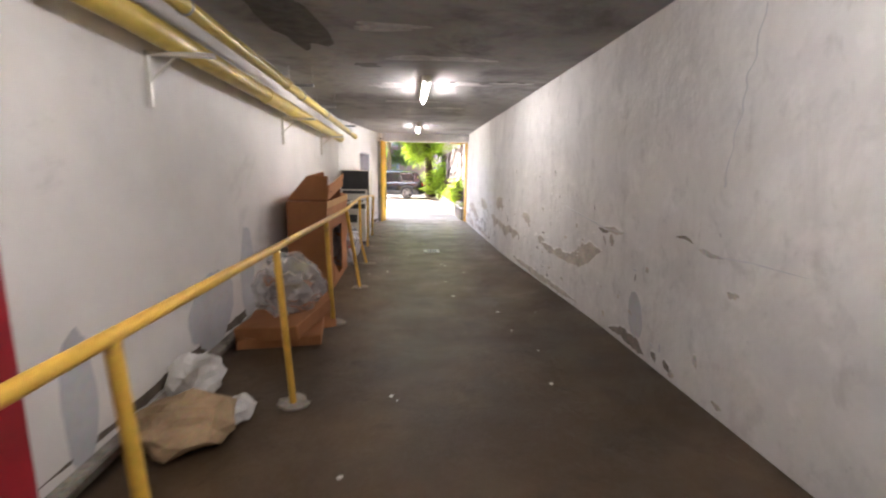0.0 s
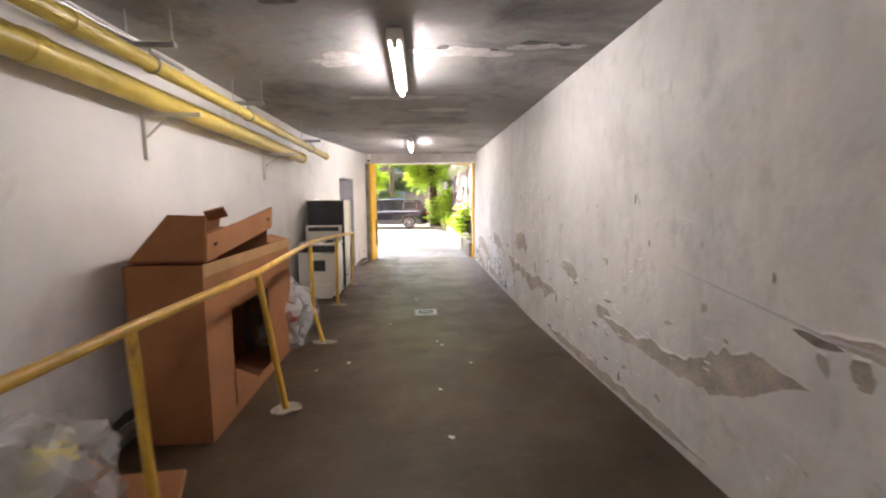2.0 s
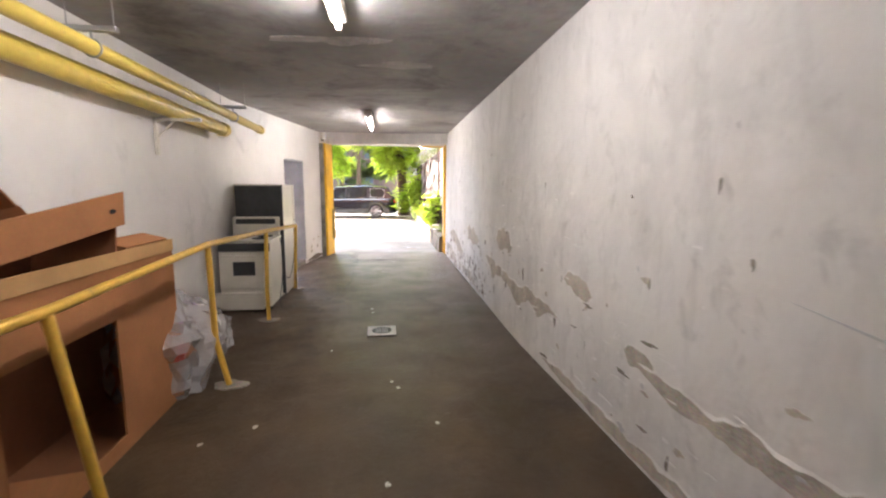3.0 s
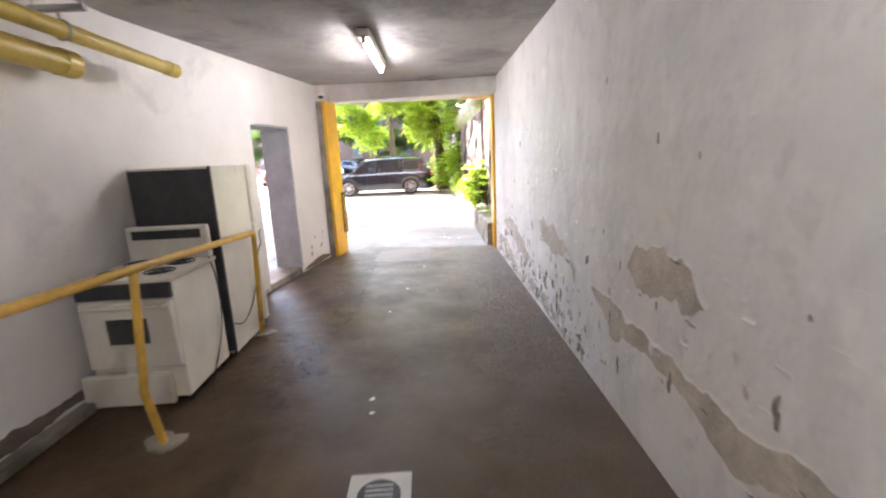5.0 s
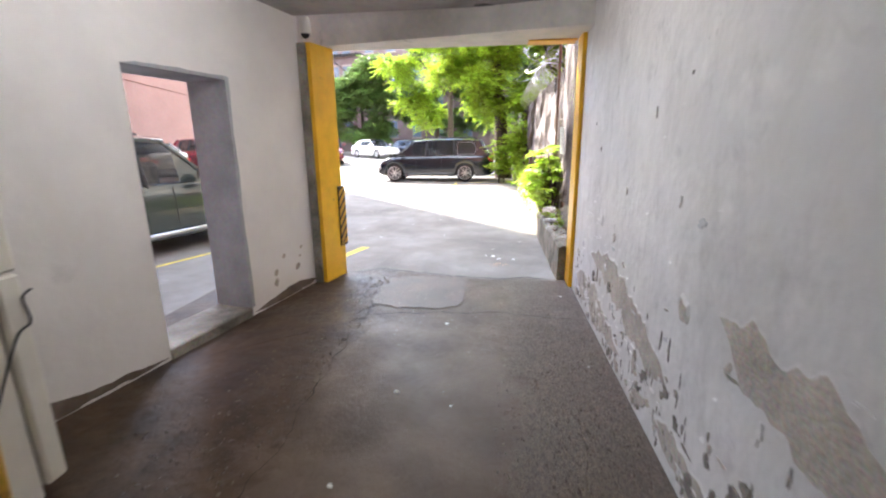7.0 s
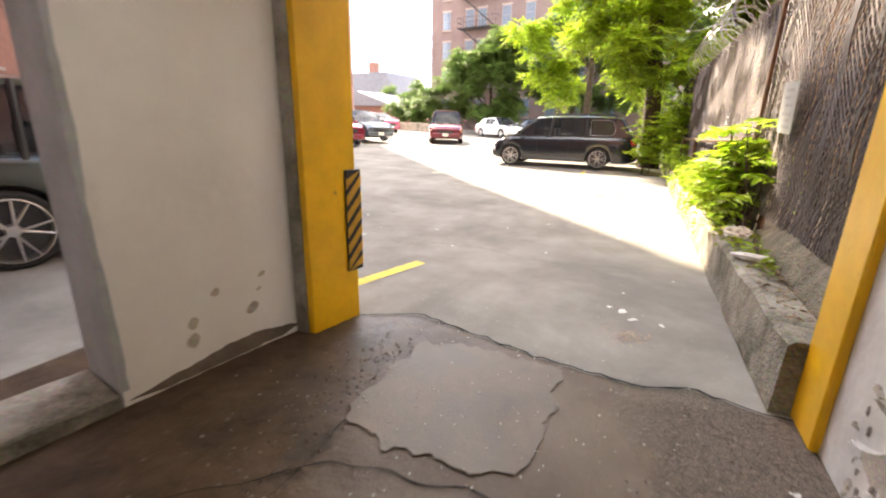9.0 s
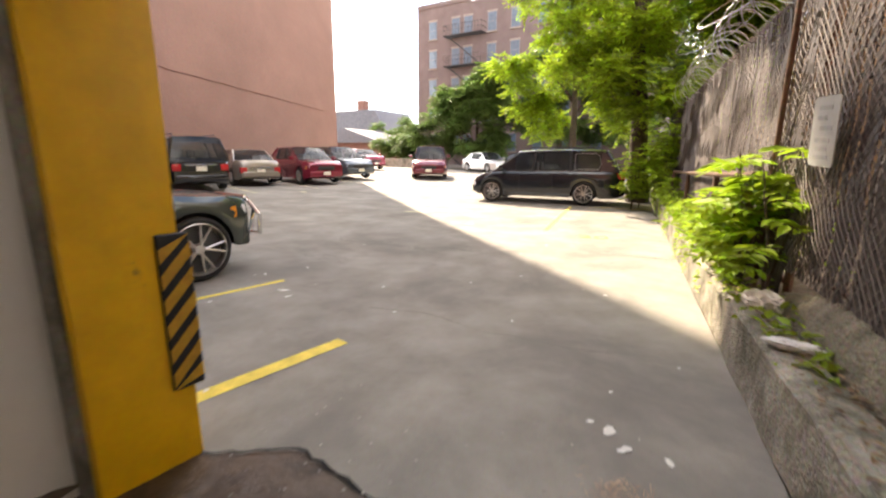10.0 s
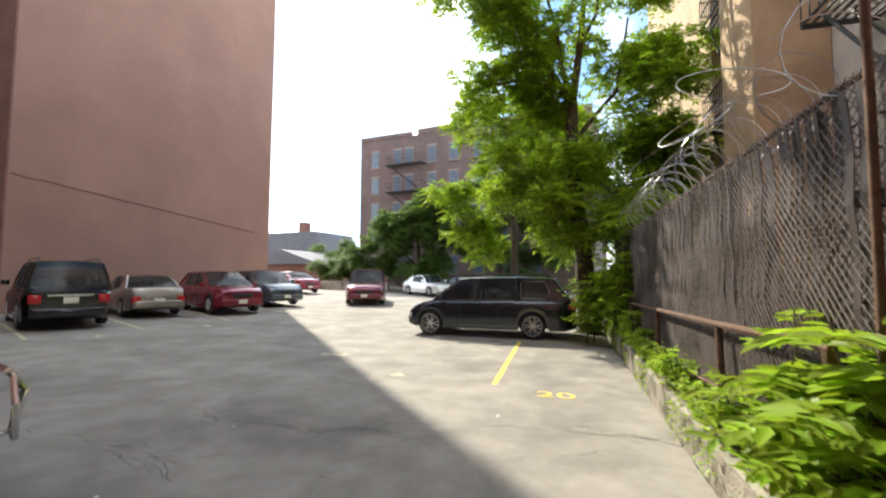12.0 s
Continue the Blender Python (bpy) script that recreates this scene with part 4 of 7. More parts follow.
# handrail
rail = thing("handrail", pose(0, 0, 0), "mustard yellow pipe handrail with bent posts", "handrail")
bm = bmesh.new()
RAIL = [(-0.27, 0.7, 1.13), (-0.27, 5.8, 1.12), (-0.27, 7.4, 1.11), (-0.26, 9.08, 1.11), (-0.26, 10.55, 1.10), (-0.27, 12.22, 1.165), (-0.3, 13.96, 1.10), (-0.315, 15.66, 1.015)]
tube(bm, RAIL, 0.026, 12)
part("rail", bm, M_RAIL, rail, smooth=True)
for i, (x, y, z) in enumerate(RAIL[1:]):
    bx = (-0.2, -0.2, -0.21, -0.09, -0.15, -0.315, -0.36)[i]
    kink = (0.03, 0.5, 0.5, 0.5, 0.38, 0.42, 0.03)[i]
    bm = bmesh.new()
    tube(bm, [(x, y, z), (x + 0.01, y - (0 if i == 4 else 0.10), kink + 0.06), (x + 0.012, y - (0 if i == 4 else 0.12), kink), (bx, y - (0.05 if i == 4 else 0), -0.02)] if i in (4, 5) else [(x, y, z), (bx, y, -0.02)], 0.024, 12)
    post = part("post", bm, M_RAIL, rail, smooth=True)
    bm = bmesh.new()
    prism(bm, [(bx + 0.12 * f * math.cos(a), y - (0.05 if i == 4 else 0) + 0.10 * f * math.sin(a), 0.002) for a, f in blob(rng, 20, 0.2)], (0, 0, 0.012))
    part("footing", bm, M_KERB, post)

# floor drain
ob = thing("floor_drain", pose(1.06, 13.41, 0.004, 0, 0, 1), "pale square floor drain with a round dark grate", "drain")
bm = bmesh.new()
box(bm, (-0.16, -0.16, 0), (0.16, 0.16, 0.012), 0.004)
part("frame", bm, M_LITTER, ob)
bm = bmesh.new()
prism(bm, [(0.11 * math.cos(a * 0.2618), 0.11 * math.sin(a * 0.2618), 0.0125) for a in range(24)], (0, 0, 0.003))
grate = part("grate", bm, M_DARKGREY, ob)
for k in range(-2, 3):
    part("bar", nbm(((-0.07, k * 0.032 - 0.005, 0.0157), (0.07, k * 0.032 + 0.005, 0.018)),), M_GREYPAINT, grate)


def crumple(m, size, seed, mat, name, label, parent=None, sub=3, amp=0.28, category="bag", fq=2.2):
    """A crumpled sack: a ball pushed about by noise and flattened where it rests."""
    bm = bmesh.new()
    bmesh.ops.create_icosphere(bm, subdivisions=sub, radius=1.0)
    for v in bm.verts:
        p = v.co.copy()
        q = p * fq + Vector((seed * 3.1, seed * 1.7, 0))
        p *= 1 + amp * noise.noise(q) + amp * 0.7 * abs(noise.noise(q * 2.3)) + amp * 0.35 * noise.noise(q * 5.1)
        v.co = (p.x * size[0], p.y * size[1], max(p.z, -0.75) * size[2] + 0.75 * size[2])
    if parent:
        ob = part(name, bm, mat, parent, label)
        ob.matrix_basis = m
        return ob
    ob = link(name, bm, mat)
    ob.matrix_world = m
    return tagged(ob, label, category)


def carton(m, size, name="carton", label="flattened brown cardboard carton", mat=M_CARD):
    ob = link(name, nbm(((-size[0] / 2, -size[1] / 2, 0), (size[0] / 2, size[1] / 2, size[2])), bev=0.008), mat)
    ob.matrix_world = m
    return tagged(ob, label, "carton", "loose cartons")


# kraft sack and white bag by the first posts
crumple(pose(-0.74, 7.02, 0.0, 0, 0, 25), (0.29, 0.24, 0.15), 1, M_PAPER, "paper_sack", "crumpled brown kraft paper sack on the floor", category="sack")
crumple(pose(-0.50, 7.22, 0.0, 0, 0, 60), (0.10, 0.08, 0.09), 2, M_LITTER, "paper_wad", "crumpled white paper on the floor", category="paper")
crumple(pose(-0.92, 7.55, 0.0), (0.17, 0.2, 0.17), 3, M_LITTER, "plastic_bag", "small white plastic bag against the wall")

# rubbish in clear bags
def clear_bag(m, size, seed, fill):
    ob = thing("rubbish_bag", m, "clear plastic rubbish bag full of packaging on the floor", "rubbish bag", "rubbish bags")
    r = random.Random(seed)
    crumple(Matrix.Identity(4), size, seed, M_BAG, "film", "clear crumpled film", ob, 4, 0.26, fq=2.3)
    for i in range(26):
        s = r.uniform(0.10, 0.24)
        a, d, h = r.uniform(0, 6.28), r.uniform(0, 0.62), r.uniform(0.12, 0.85)
        bm = bmesh.new()
        box(bm, (-s / 2, -s / 3, -s / 4), (s / 2, s / 3, s / 4), 0.01, m=pose(d * size[0] * math.cos(a), d * size[1] * math.sin(a), 0.1 + h * size[2] * 1.35, r.uniform(0, 180), r.uniform(0, 180), r.uniform(0, 180)))
        part("packaging", bm, r.choice(fill), ob)
    return ob


clear_bag(pose(-0.60, 8.85, 0.25), (0.31, 0.34, 0.31), 11, [M_LITTER, M_LITTER, M_CARD, M_YELBOX, M_LITTER, M_DARKGREY])
carton(pose(-0.65, 8.85, 0.0, 0, 0, 8), (0.75, 0.9, 0.10))
carton(pose(-0.60, 8.75, 0.105, 3, -6, -12), (0.62, 0.8, 0.13))
carton(pose(-0.42, 9.15, 0.10, 28, 8, 18), (0.42, 0.55, 0.05))
clear_bag(pose(-0.66, 12.18, 0.0), (0.37, 0.38, 0.44), 21, [M_LITTER, M_PURPLE, M_REDBOX, M_CARD, M_LITTER, M_PURPLE])
clear_bag(pose(-0.66, 12.70, 0.0), (0.30, 0.29, 0.35), 22, [M_LITTER, M_LITTER, M_PURPLE, M_DARKGREY])

# big open carton with a hole cut in its side
ob = thing("cardboard_box", pose(-0.70, 11.07, 0, 0, 0, 0.6), "large open brown cardboard box with a cut-out side", "box")
L, W, H, T = 1.97, 0.50, 1.23, 0.014
bm = bmesh.new()
prism(bm, [(W / 2 - T, -L / 2, 0), (W / 2 - T, -0.58, 0), (W / 2 - T, -0.58, H), (W / 2 - T, -L / 2, H)], (T, 0, 0))
for lo, hi in (((W / 2 - T, 0.25, 0), (W / 2, L / 2, H)), ((W / 2 - T, -0.58, 0), (W / 2, 0.25, 0.10)), ((W / 2 - T, -0.58, 0.83), (W / 2, 0.25, H))):
    box(bm, lo, hi)
bmesh.ops.remove_doubles(bm, verts=bm.verts[:], dist=0.0005)
part("side_panel", bm, M_CARD, ob, "panel with a square hole")
bm = bmesh.new()
prism(bm, [(W / 2 + 0.002, -0.60, 0.09), (W / 2 + 0.002, -0.12, 0.09), (W / 2 + 0.002, -0.15, 0.13), (W / 2 + 0.002, -0.59, 0.38)], (0.006, 0, 0))
part("cut_flap", bm, M_CARD, ob, "pale cut flap left in the hole")
part("side_panel", nbm(((-W / 2, -L / 2, 0), (-W / 2 + T, L / 2, H)),), M_CARDSHADE, ob)
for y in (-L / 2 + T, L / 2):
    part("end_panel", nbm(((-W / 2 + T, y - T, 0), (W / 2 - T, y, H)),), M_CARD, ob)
part("bottom", nbm(((-W / 2 + T, -L / 2 + T, 0.004), (W / 2 - T, L / 2 - T, 0.02)),), M_CARDSHADE, ob)
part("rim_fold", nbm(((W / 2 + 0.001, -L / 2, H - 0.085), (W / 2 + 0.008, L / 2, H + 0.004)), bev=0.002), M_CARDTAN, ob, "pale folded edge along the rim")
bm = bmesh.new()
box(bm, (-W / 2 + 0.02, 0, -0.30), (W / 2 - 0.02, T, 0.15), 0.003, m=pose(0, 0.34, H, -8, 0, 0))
part("inner_flap", bm, M_CARDSHADE, ob, "inner flap standing up across the box")
bm = bmesh.new()
box(bm, (-0.17, 0, 0), (0, 0.52, T), 0.003, m=pose(W / 2 - 0.02, 0.44, H - 0.002, 0, 14, 0))
part("flap", bm, M_CARD, ob, "flap folded inwards")

# shallow opened carton lying askew on the big box
ob = thing("carton", pose(-0.69, 10.12, H + 0.012, 6.2, 0, 0.6), "shallow torn brown carton lying on the big box", "carton", "loose cartons")
TL = 1.36
part("bottom", nbm(((-0.24, 0, 0), (0.25, TL, T)),), M_CARDSHADE, ob)
side = part("side_panel", prism(bmesh.new(), [(0.25, 0.01, 0.0), (0.25, TL, 0.0), (0.27, TL, 0.20), (0.27, TL * 0.5, 0.185), (0.265, 0.03, 0.18)], (0.012, 0, 0)), M_CARD, ob)
for y in (0.13, TL - 0.13):
    part("hand_hole", prism(bmesh.new(), [(0.2785, y + 0.03 * math.cos(k * 0.5236), 0.10 + 0.013 * math.sin(k * 0.5236)) for k in range(12)], (0.003, 0, 0)), M_CRACK, side, "dark punched hole")
part("end_panel", prism(bmesh.new(), [(-0.245, 0.0, 0.0), (0.25, 0.0, 0.0), (0.262, 0.07, 0.30), (0.02, 0.07, 0.31)], (0, 0.013, 0)), M_CARD, ob)
part("side_panel", prism(bmesh.new(), [(-0.24, 0.02, 0.014), (-0.24, TL, 0.014), (-0.10, TL * 0.8, 0.16), (0.0, 0.10, 0.30)], (0.012, 0, -0.006)), M_CARD, ob)
bm = bmesh.new()
box(bm, (0, 0, 0), (0.16, T, 0.10), 0.003, m=pose(-0.06, 0.80, 0.15, 28, -14, 10))
part("torn_flap", bm, M_CARD, ob, "torn flap sticking up")

# stove
ob = thing("stove", pose(-0.705, 14.39, 0, 0, 0, 1), "old white enamel gas stove abandoned by the wall", "stove")
w = 0.315
part("body", nbm(((-w, 0.03, 0.05), (w, 0.66, 0.90)), bev=0.008), M_WHITE, ob)
part("cooktop", nbm(((-w - 0.008, 0.0, 0.90), (w + 0.008, 0.67, 0.935)), bev=0.008), M_WHITE, ob)
od = part("oven_door", nbm(((-w + 0.005, -0.005, 0.30), (w - 0.005, 0.028, 0.775)), bev=0.008), M_WHITE, ob)
part("window", nbm(((-0.14, -0.011, 0.48), (0.13, -0.004, 0.66)), bev=0.002), M_DARKGREY, od, "dark oven window")
bm = bmesh.new()
tube(bm, [(-0.27, 0.0, 0.745), (-0.27, -0.04, 0.745), (0.27, -0.04, 0.745), (0.27, 0.0, 0.745)], 0.011)
part("handle", bm, M_WHITE, od)
part("control_panel", nbm(((-w, -0.002, 0.795), (w, 0.029, 0.895)), bev=0.004), M_DARKGREY, ob, "dark empty control strip")
part("drawer", nbm(((-w - 0.075, -0.02, 0.02), (w - 0.09, 0.028, 0.255)), bev=0.012), M_WHITE, ob)
bg_ = part("backguard", nbm(((-w, 0.60, 0.936), (w, 0.66, 1.20)), bev=0.012), M_WHITE, ob)
part("clock_panel", nbm(((-w + 0.05, 0.592, 1.10), (w - 0.05, 0.599, 1.17)), bev=0.002), M_DARKGREY, bg_, "dark clock strip")
for bx_, by_ in ((-0.16, 0.18), (0.16, 0.18), (-0.16, 0.46), (0.16, 0.46)):
    bm = bmesh.new()
    for k in range(3):
        r_ = 0.035 + 0.03 * k
        tube(bm, [(bx_ + r_ * math.cos(a * 0.5236), by_ + r_ * math.sin(a * 0.5236), 0.943) for a in range(13)], 0.006, 6)
    part("burner", bm, M_DARKGREY, ob, "black burner ring")
for x, y in ((-0.28, 0.08), (0.28, 0.08), (-0.28, 0.6), (0.28, 0.6)):
    bm = bmesh.new()
    tube(bm, [(x, y, 0.0), (x, y, 0.06)], 0.02)
    part("foot", bm, M_BLACK, ob)

# fridge, its back towards the stove
ob = thing("fridge", pose(-0.71, 15.13, 0, 0, 0, 1.0), "tall white fridge standing with its dark back exposed", "fridge")
part("cabinet", nbm(((-0.33, 0.02, 0.03), (0.33, 0.70, 1.65)), bev=0.008), M_WHITE, ob)
part("back_panel", nbm(((-0.315, 0.0, 0.06), (0.315, 0.019, 1.63)), bev=0.002), M_DARKGREY, ob, "dark sheet-metal back")
part("edge_strip", nbm(((0.318, -0.004, 0.03), (0.334, 0.019, 1.65)),), M_DARKGREY, ob)
for z0, z1 in ((0.08, 1.08), (1.09, 1.65)):
    d = part("door", nbm(((-0.33, 0.712, z0), (0.345, 0.81, z1)), bev=0.012), M_WHITE, ob)
    part("gasket", nbm(((-0.31, 0.70, z0 + 0.02), (0.31, 0.712, z1 - 0.02)),), M_BLACK, d)
bm = bmesh.new()
tube(bm, bend([(0.337, 0.03, 0.30), (0.345, 0.2, 0.25), (0.342, 0.4, 0.32), (0.345, 0.55, 0.47), (0.34, 0.66, 0.66), (0.35, 0.74, 0.82), (0.355, 0.80, 0.86), (0.355, 0.79, 0.97), (0.36, 0.83, 1.0)]), 0.005)
part("power_cord", bm, M_BLACK, ob, "thin black trailing cord")
ob = link("power_cord", tube(bmesh.new(), bend([(-0.41, 14.98, 0.94), (-0.385, 14.99, 0.80), (-0.38, 15.0, 0.55), (-0.375, 14.92, 0.30), (-0.37, 14.76, 0.10), (-0.34, 14.62, 0.010), (-0.30, 14.55, 0.008)]), 0.005), M_BLACK)
tagged(ob, "black power cord hanging from the stove", "cord")

# small dome camera in the corner
ob = thing("security_camera", pose(-0.36, 19.12, 2.70), "small white dome security camera under the ceiling", "camera")
bm = bmesh.new()
lathe(bm, [(0.0, 0.16), (0.05, 0.16), (0.06, 0.02), (0.055, 0.0), (0.0, 0.0)], 16, Matrix.Rotation(math.pi / 2, 4, "X"))
part("base", bm, M_WHITE, ob, smooth=True)
bm = bmesh.new()
bmesh.ops.create_uvsphere(bm, u_segments=14, v_segments=8, radius=0.045)
part("dome", bm, M_BLACK, ob, "dark glass dome", True)

# striped guard on the jamb
M_STRIPE = material("dull_yellow_rubber", (0.55, 0.30, 0.03), 0.6, vary=0.2, scale=12, bump=0.2)
ob = thing("corner_guard", pose(-0.232, 19.412, 0.375, 0, 0, -14), "black and yellow striped rubber corner guard", "corner guard")
part("pad", nbm(((0.005, -0.03, 0), (0.028, 0.105, 0.72)), bev=0.006), M_BLACK, ob)
for k in range(7):
    z = -0.06 + k * 0.115
    pts = [(0.029, -0.028, z - 0.04), (0.029, 0.103, z + 0.10), (0.029, 0.103, z + 0.165), (0.029, -0.028, z + 0.025)]
    pts = [(x, y, min(max(zz, 0.004), 0.716)) for x, y, zz in pts]
    part("stripe", prism(bmesh.new(), pts, (0.002, 0, 0)), M_STRIPE, ob, "yellow stripe")

# scraps on the floor and lot
for i in range(46):
    x, y = (rng.uniform(-0.1, 2.4), rng.uniform(6.5, 19)) if i < 26 else (rng.uniform(-3.5, 2.2), rng.uniform(19.8, 28))
    s = rng.uniform(0.006, 0.022)
    ob = link("paper_scrap", prism(bmesh.new(), [(s * f * math.cos(a), s * f * math.sin(a), 0) for a, f in blob(rng, 9, 0.3)], (0, 0, 0.002)), M_LITTER)
    ob.matrix_world = pose(x, y, gz(x, y) + (0.014 if y < 19.4 else -0.003), 0, 0, rng.uniform(0, 360))
    tagged(ob, "small scrap of white litter on the ground", "litter", "litter scraps")

# pale flecks lying about the broken edge of the floor
bm = bmesh.new()
fr = random.Random(77)
for _ in range(420):
    x, y = fr.uniform(-0.1, 2.35), fr.gauss(18.9, 0.75)
    if y > 20.6 or y < 15.5:
        continue
    s = fr.uniform(0.002, 0.008)
    z = 0.0155 if y < break_y(x) else gz(x, y) - 0.002
    pts = [(x + s * f * math.cos(a), y + s * f * math.sin(a), z) for a, f in blob(fr, 6, 0.4)]
    prism(bm, pts, (0, 0, 0.002))
ob = link("paving_flecks", bm, material("pale_fleck", (0.34, 0.31, 0.27), 0.9, vary=0.15, isle=0.35, bump=0.0))
tagged(ob, "pale grit and flecks strewn on broken paving", "grit", "", "stuff")

# the lot: painted lines -------------------------------------------------------


def stripe(p, q, w=0.10, mat=M_LINE, label="worn yellow parking line"):
    p, q = Vector((*p, 0)), Vector((*q, 0))
    d = (q - p).normalized()
    s = Vector((-d.y, d.x, 0)) * w / 2
    n = max(2, int((q - p).length / 0.5))
    bm = bmesh.new()
    prev = None
    for i in range(n + 1):
        c = p.lerp(q, i / n)
        row = [bm.verts.new((c.x + k * s.x * (1 + 0.12 * noise.noise((c.x * 5, c.y * 5, k))), c.y + k * s.y, gz(c.x, c.y) - 0.002)) for k in (-1, 1)]
        if prev:
            bm.faces.new((prev[0], prev[1], row[1], row[0]))
        prev = row
    bmesh.ops.recalc_face_normals(bm, faces=bm.faces[:])
    tagged(link("parking_line", bm, mat), label, "road marking", "parking lines", "structure")


stripe((-0.78, 19.5), (-0.37, 20.85), 0.13)
stripe((-3.0, 19.2), (-2.02, 22.0), 0.08)
stripe((0.17, 26.9), (0.10, 31.6), 0.09)
stripe((0.6, 31.75), (2.3, 31.7), 0.08)
for a, b in (((-14.6, 28.9), (-10.9, 27.3)), ((-14.0, 31.4), (-10.3, 29.75)), ((-13.6, 34.3), (-9.9, 32.6)), ((-13.4, 37.3), (-9.8, 35.7)), ((-15.0, 26.1), (-11.4, 24.5))):
    stripe(a, b, 0.1, M_LINEW, "faded pale parking line")
for a, b in (((-3.75, 28.35), (-3.25, 28.5)), ((-10.2, 28.4), (-9.9, 28.3)), ((-9.6, 31.2), (-9.2, 31.0)), ((-1.6, 27.0), (-1.45, 27.15))):
    stripe(a, b, 0.16, M_LINEW, "faded stall marking")


def number_on_ground(text, x, y, size, rot):
    cu = bpy.data.curves.new("number", "FONT")
    cu.body, cu.size, cu.align_x, cu.extrude = text, size, "CENTER", 0.001
    tmp = new("number_tmp", cu)
    dg = bpy.context.evaluated_depsgraph_get()
    me = bpy.data.meshes.new_from_object(tmp.evaluated_get(dg))
    bpy.data.objects.remove(tmp)
    me.materials.clear()
    me.materials.append(M_LINE)
    ob = new("stall_number", me)
    ob.matrix_world = pose(x, y, gz(x, y) - 0.002, 0, 0, rot) @ Matrix.Diagonal((1.25, 0.9, 1, 1))
    tagged(ob, "yellow painted stall number on the asphalt", "road marking", "", "structure")


number_on_ground("20", 1.1, 26.4, 0.46, 0)

M_SEAM = material("dirty_seam", (0.10, 0.092, 0.082), 1.0, vary=0.3, bump=0.0)
# cracks wandering over the asphalt
kr = random.Random(14)
for x, y, a, n in ((-2.9, 24.35, 0.1, 44), (-0.6, 27.8, 0.1, 44), (-4.5, 23.4, 0.15, 44), (1.2, 29.4, 2.9, 30), (-6, 27, 0.3, 50), (-0.6, 21.6, 0.2, 44)):
    bm = bmesh.new()
    prev = None
    for k in range(n):
        w = (0.001 + 0.004 * kr.random()) * min(1, (n - k) / 8)
        row = [bm.verts.new((x - w * math.sin(a), y + w * math.cos(a), gz(x, y) - 0.003)), bm.verts.new((x + w * math.sin(a), y - w * math.cos(a), gz(x, y) - 0.003))]
        if prev:
            bm.faces.new((prev[0], prev[1], row[1], row[0]))
        prev = row
        x, y, a = x + 0.06 * math.cos(a), y + 0.06 * math.sin(a), a + kr.gauss(0, 0.16)
    bmesh.ops.recalc_face_normals(bm, faces=bm.faces[:])
    part("asphalt_crack", bm, M_SEAM, ground, "thin dark crack")
# crazed patches: short cracks running into each other
for cx, cy, sx, sy, n in ((-1.7, 24.42, 1.4, 0.14, 46), (1.3, 25.1, 0.8, 0.12, 16), (-1.2, 27.8, 0.9, 0.2, 16), (-2.4, 23.3, 1.0, 0.25, 14)):
    bm = bmesh.new()
    for _ in range(n):
        x, y, a = kr.gauss(cx, sx * 0.6), kr.gauss(cy, sy * 0.6), kr.choice((0.1, 0.2, 3.0)) + kr.gauss(0, 0.25)
        prev, m_ = None, kr.randint(4, 14)
        for k in range(m_):
            w = (0.0015 + 0.006 * kr.random()) * min(1, (m_ - k) / 4, (k + 1) / 3)
            row = [bm.verts.new((x - w * math.sin(a), y + w * math.cos(a), gz(x, y) - 0.003)), bm.verts.new((x + w * math.sin(a), y - w * math.cos(a), gz(x, y) - 0.003))]
            if prev:
                bm.faces.new((prev[0], prev[1], row[1], row[0]))
            prev = row
            x, y, a = x + 0.05 * math.cos(a), y + 0.05 * math.sin(a), a + kr.gauss(0, 0.2)
    bmesh.ops.recalc_face_normals(bm, faces=bm.faces[:])
    tagged(part("crazing", bm, M_SEAM, ground, "short fine cracks in worn asphalt"), kind="stuff")
# cars -------------------------------------------------------------------------


def ease(x, pts):
    """A smooth curve through (x, value) points."""
    for (x0, v0), (x1, v1) in zip(pts, pts[1:]):
        if x <= x1:
            k = min(1, max(0, (x - x0) / (x1 - x0)))
            k = k * k * (3 - 2 * k) * 0.6 + k * 0.4
            return v0 + (v1 - v0) * k
    return pts[-1][1]


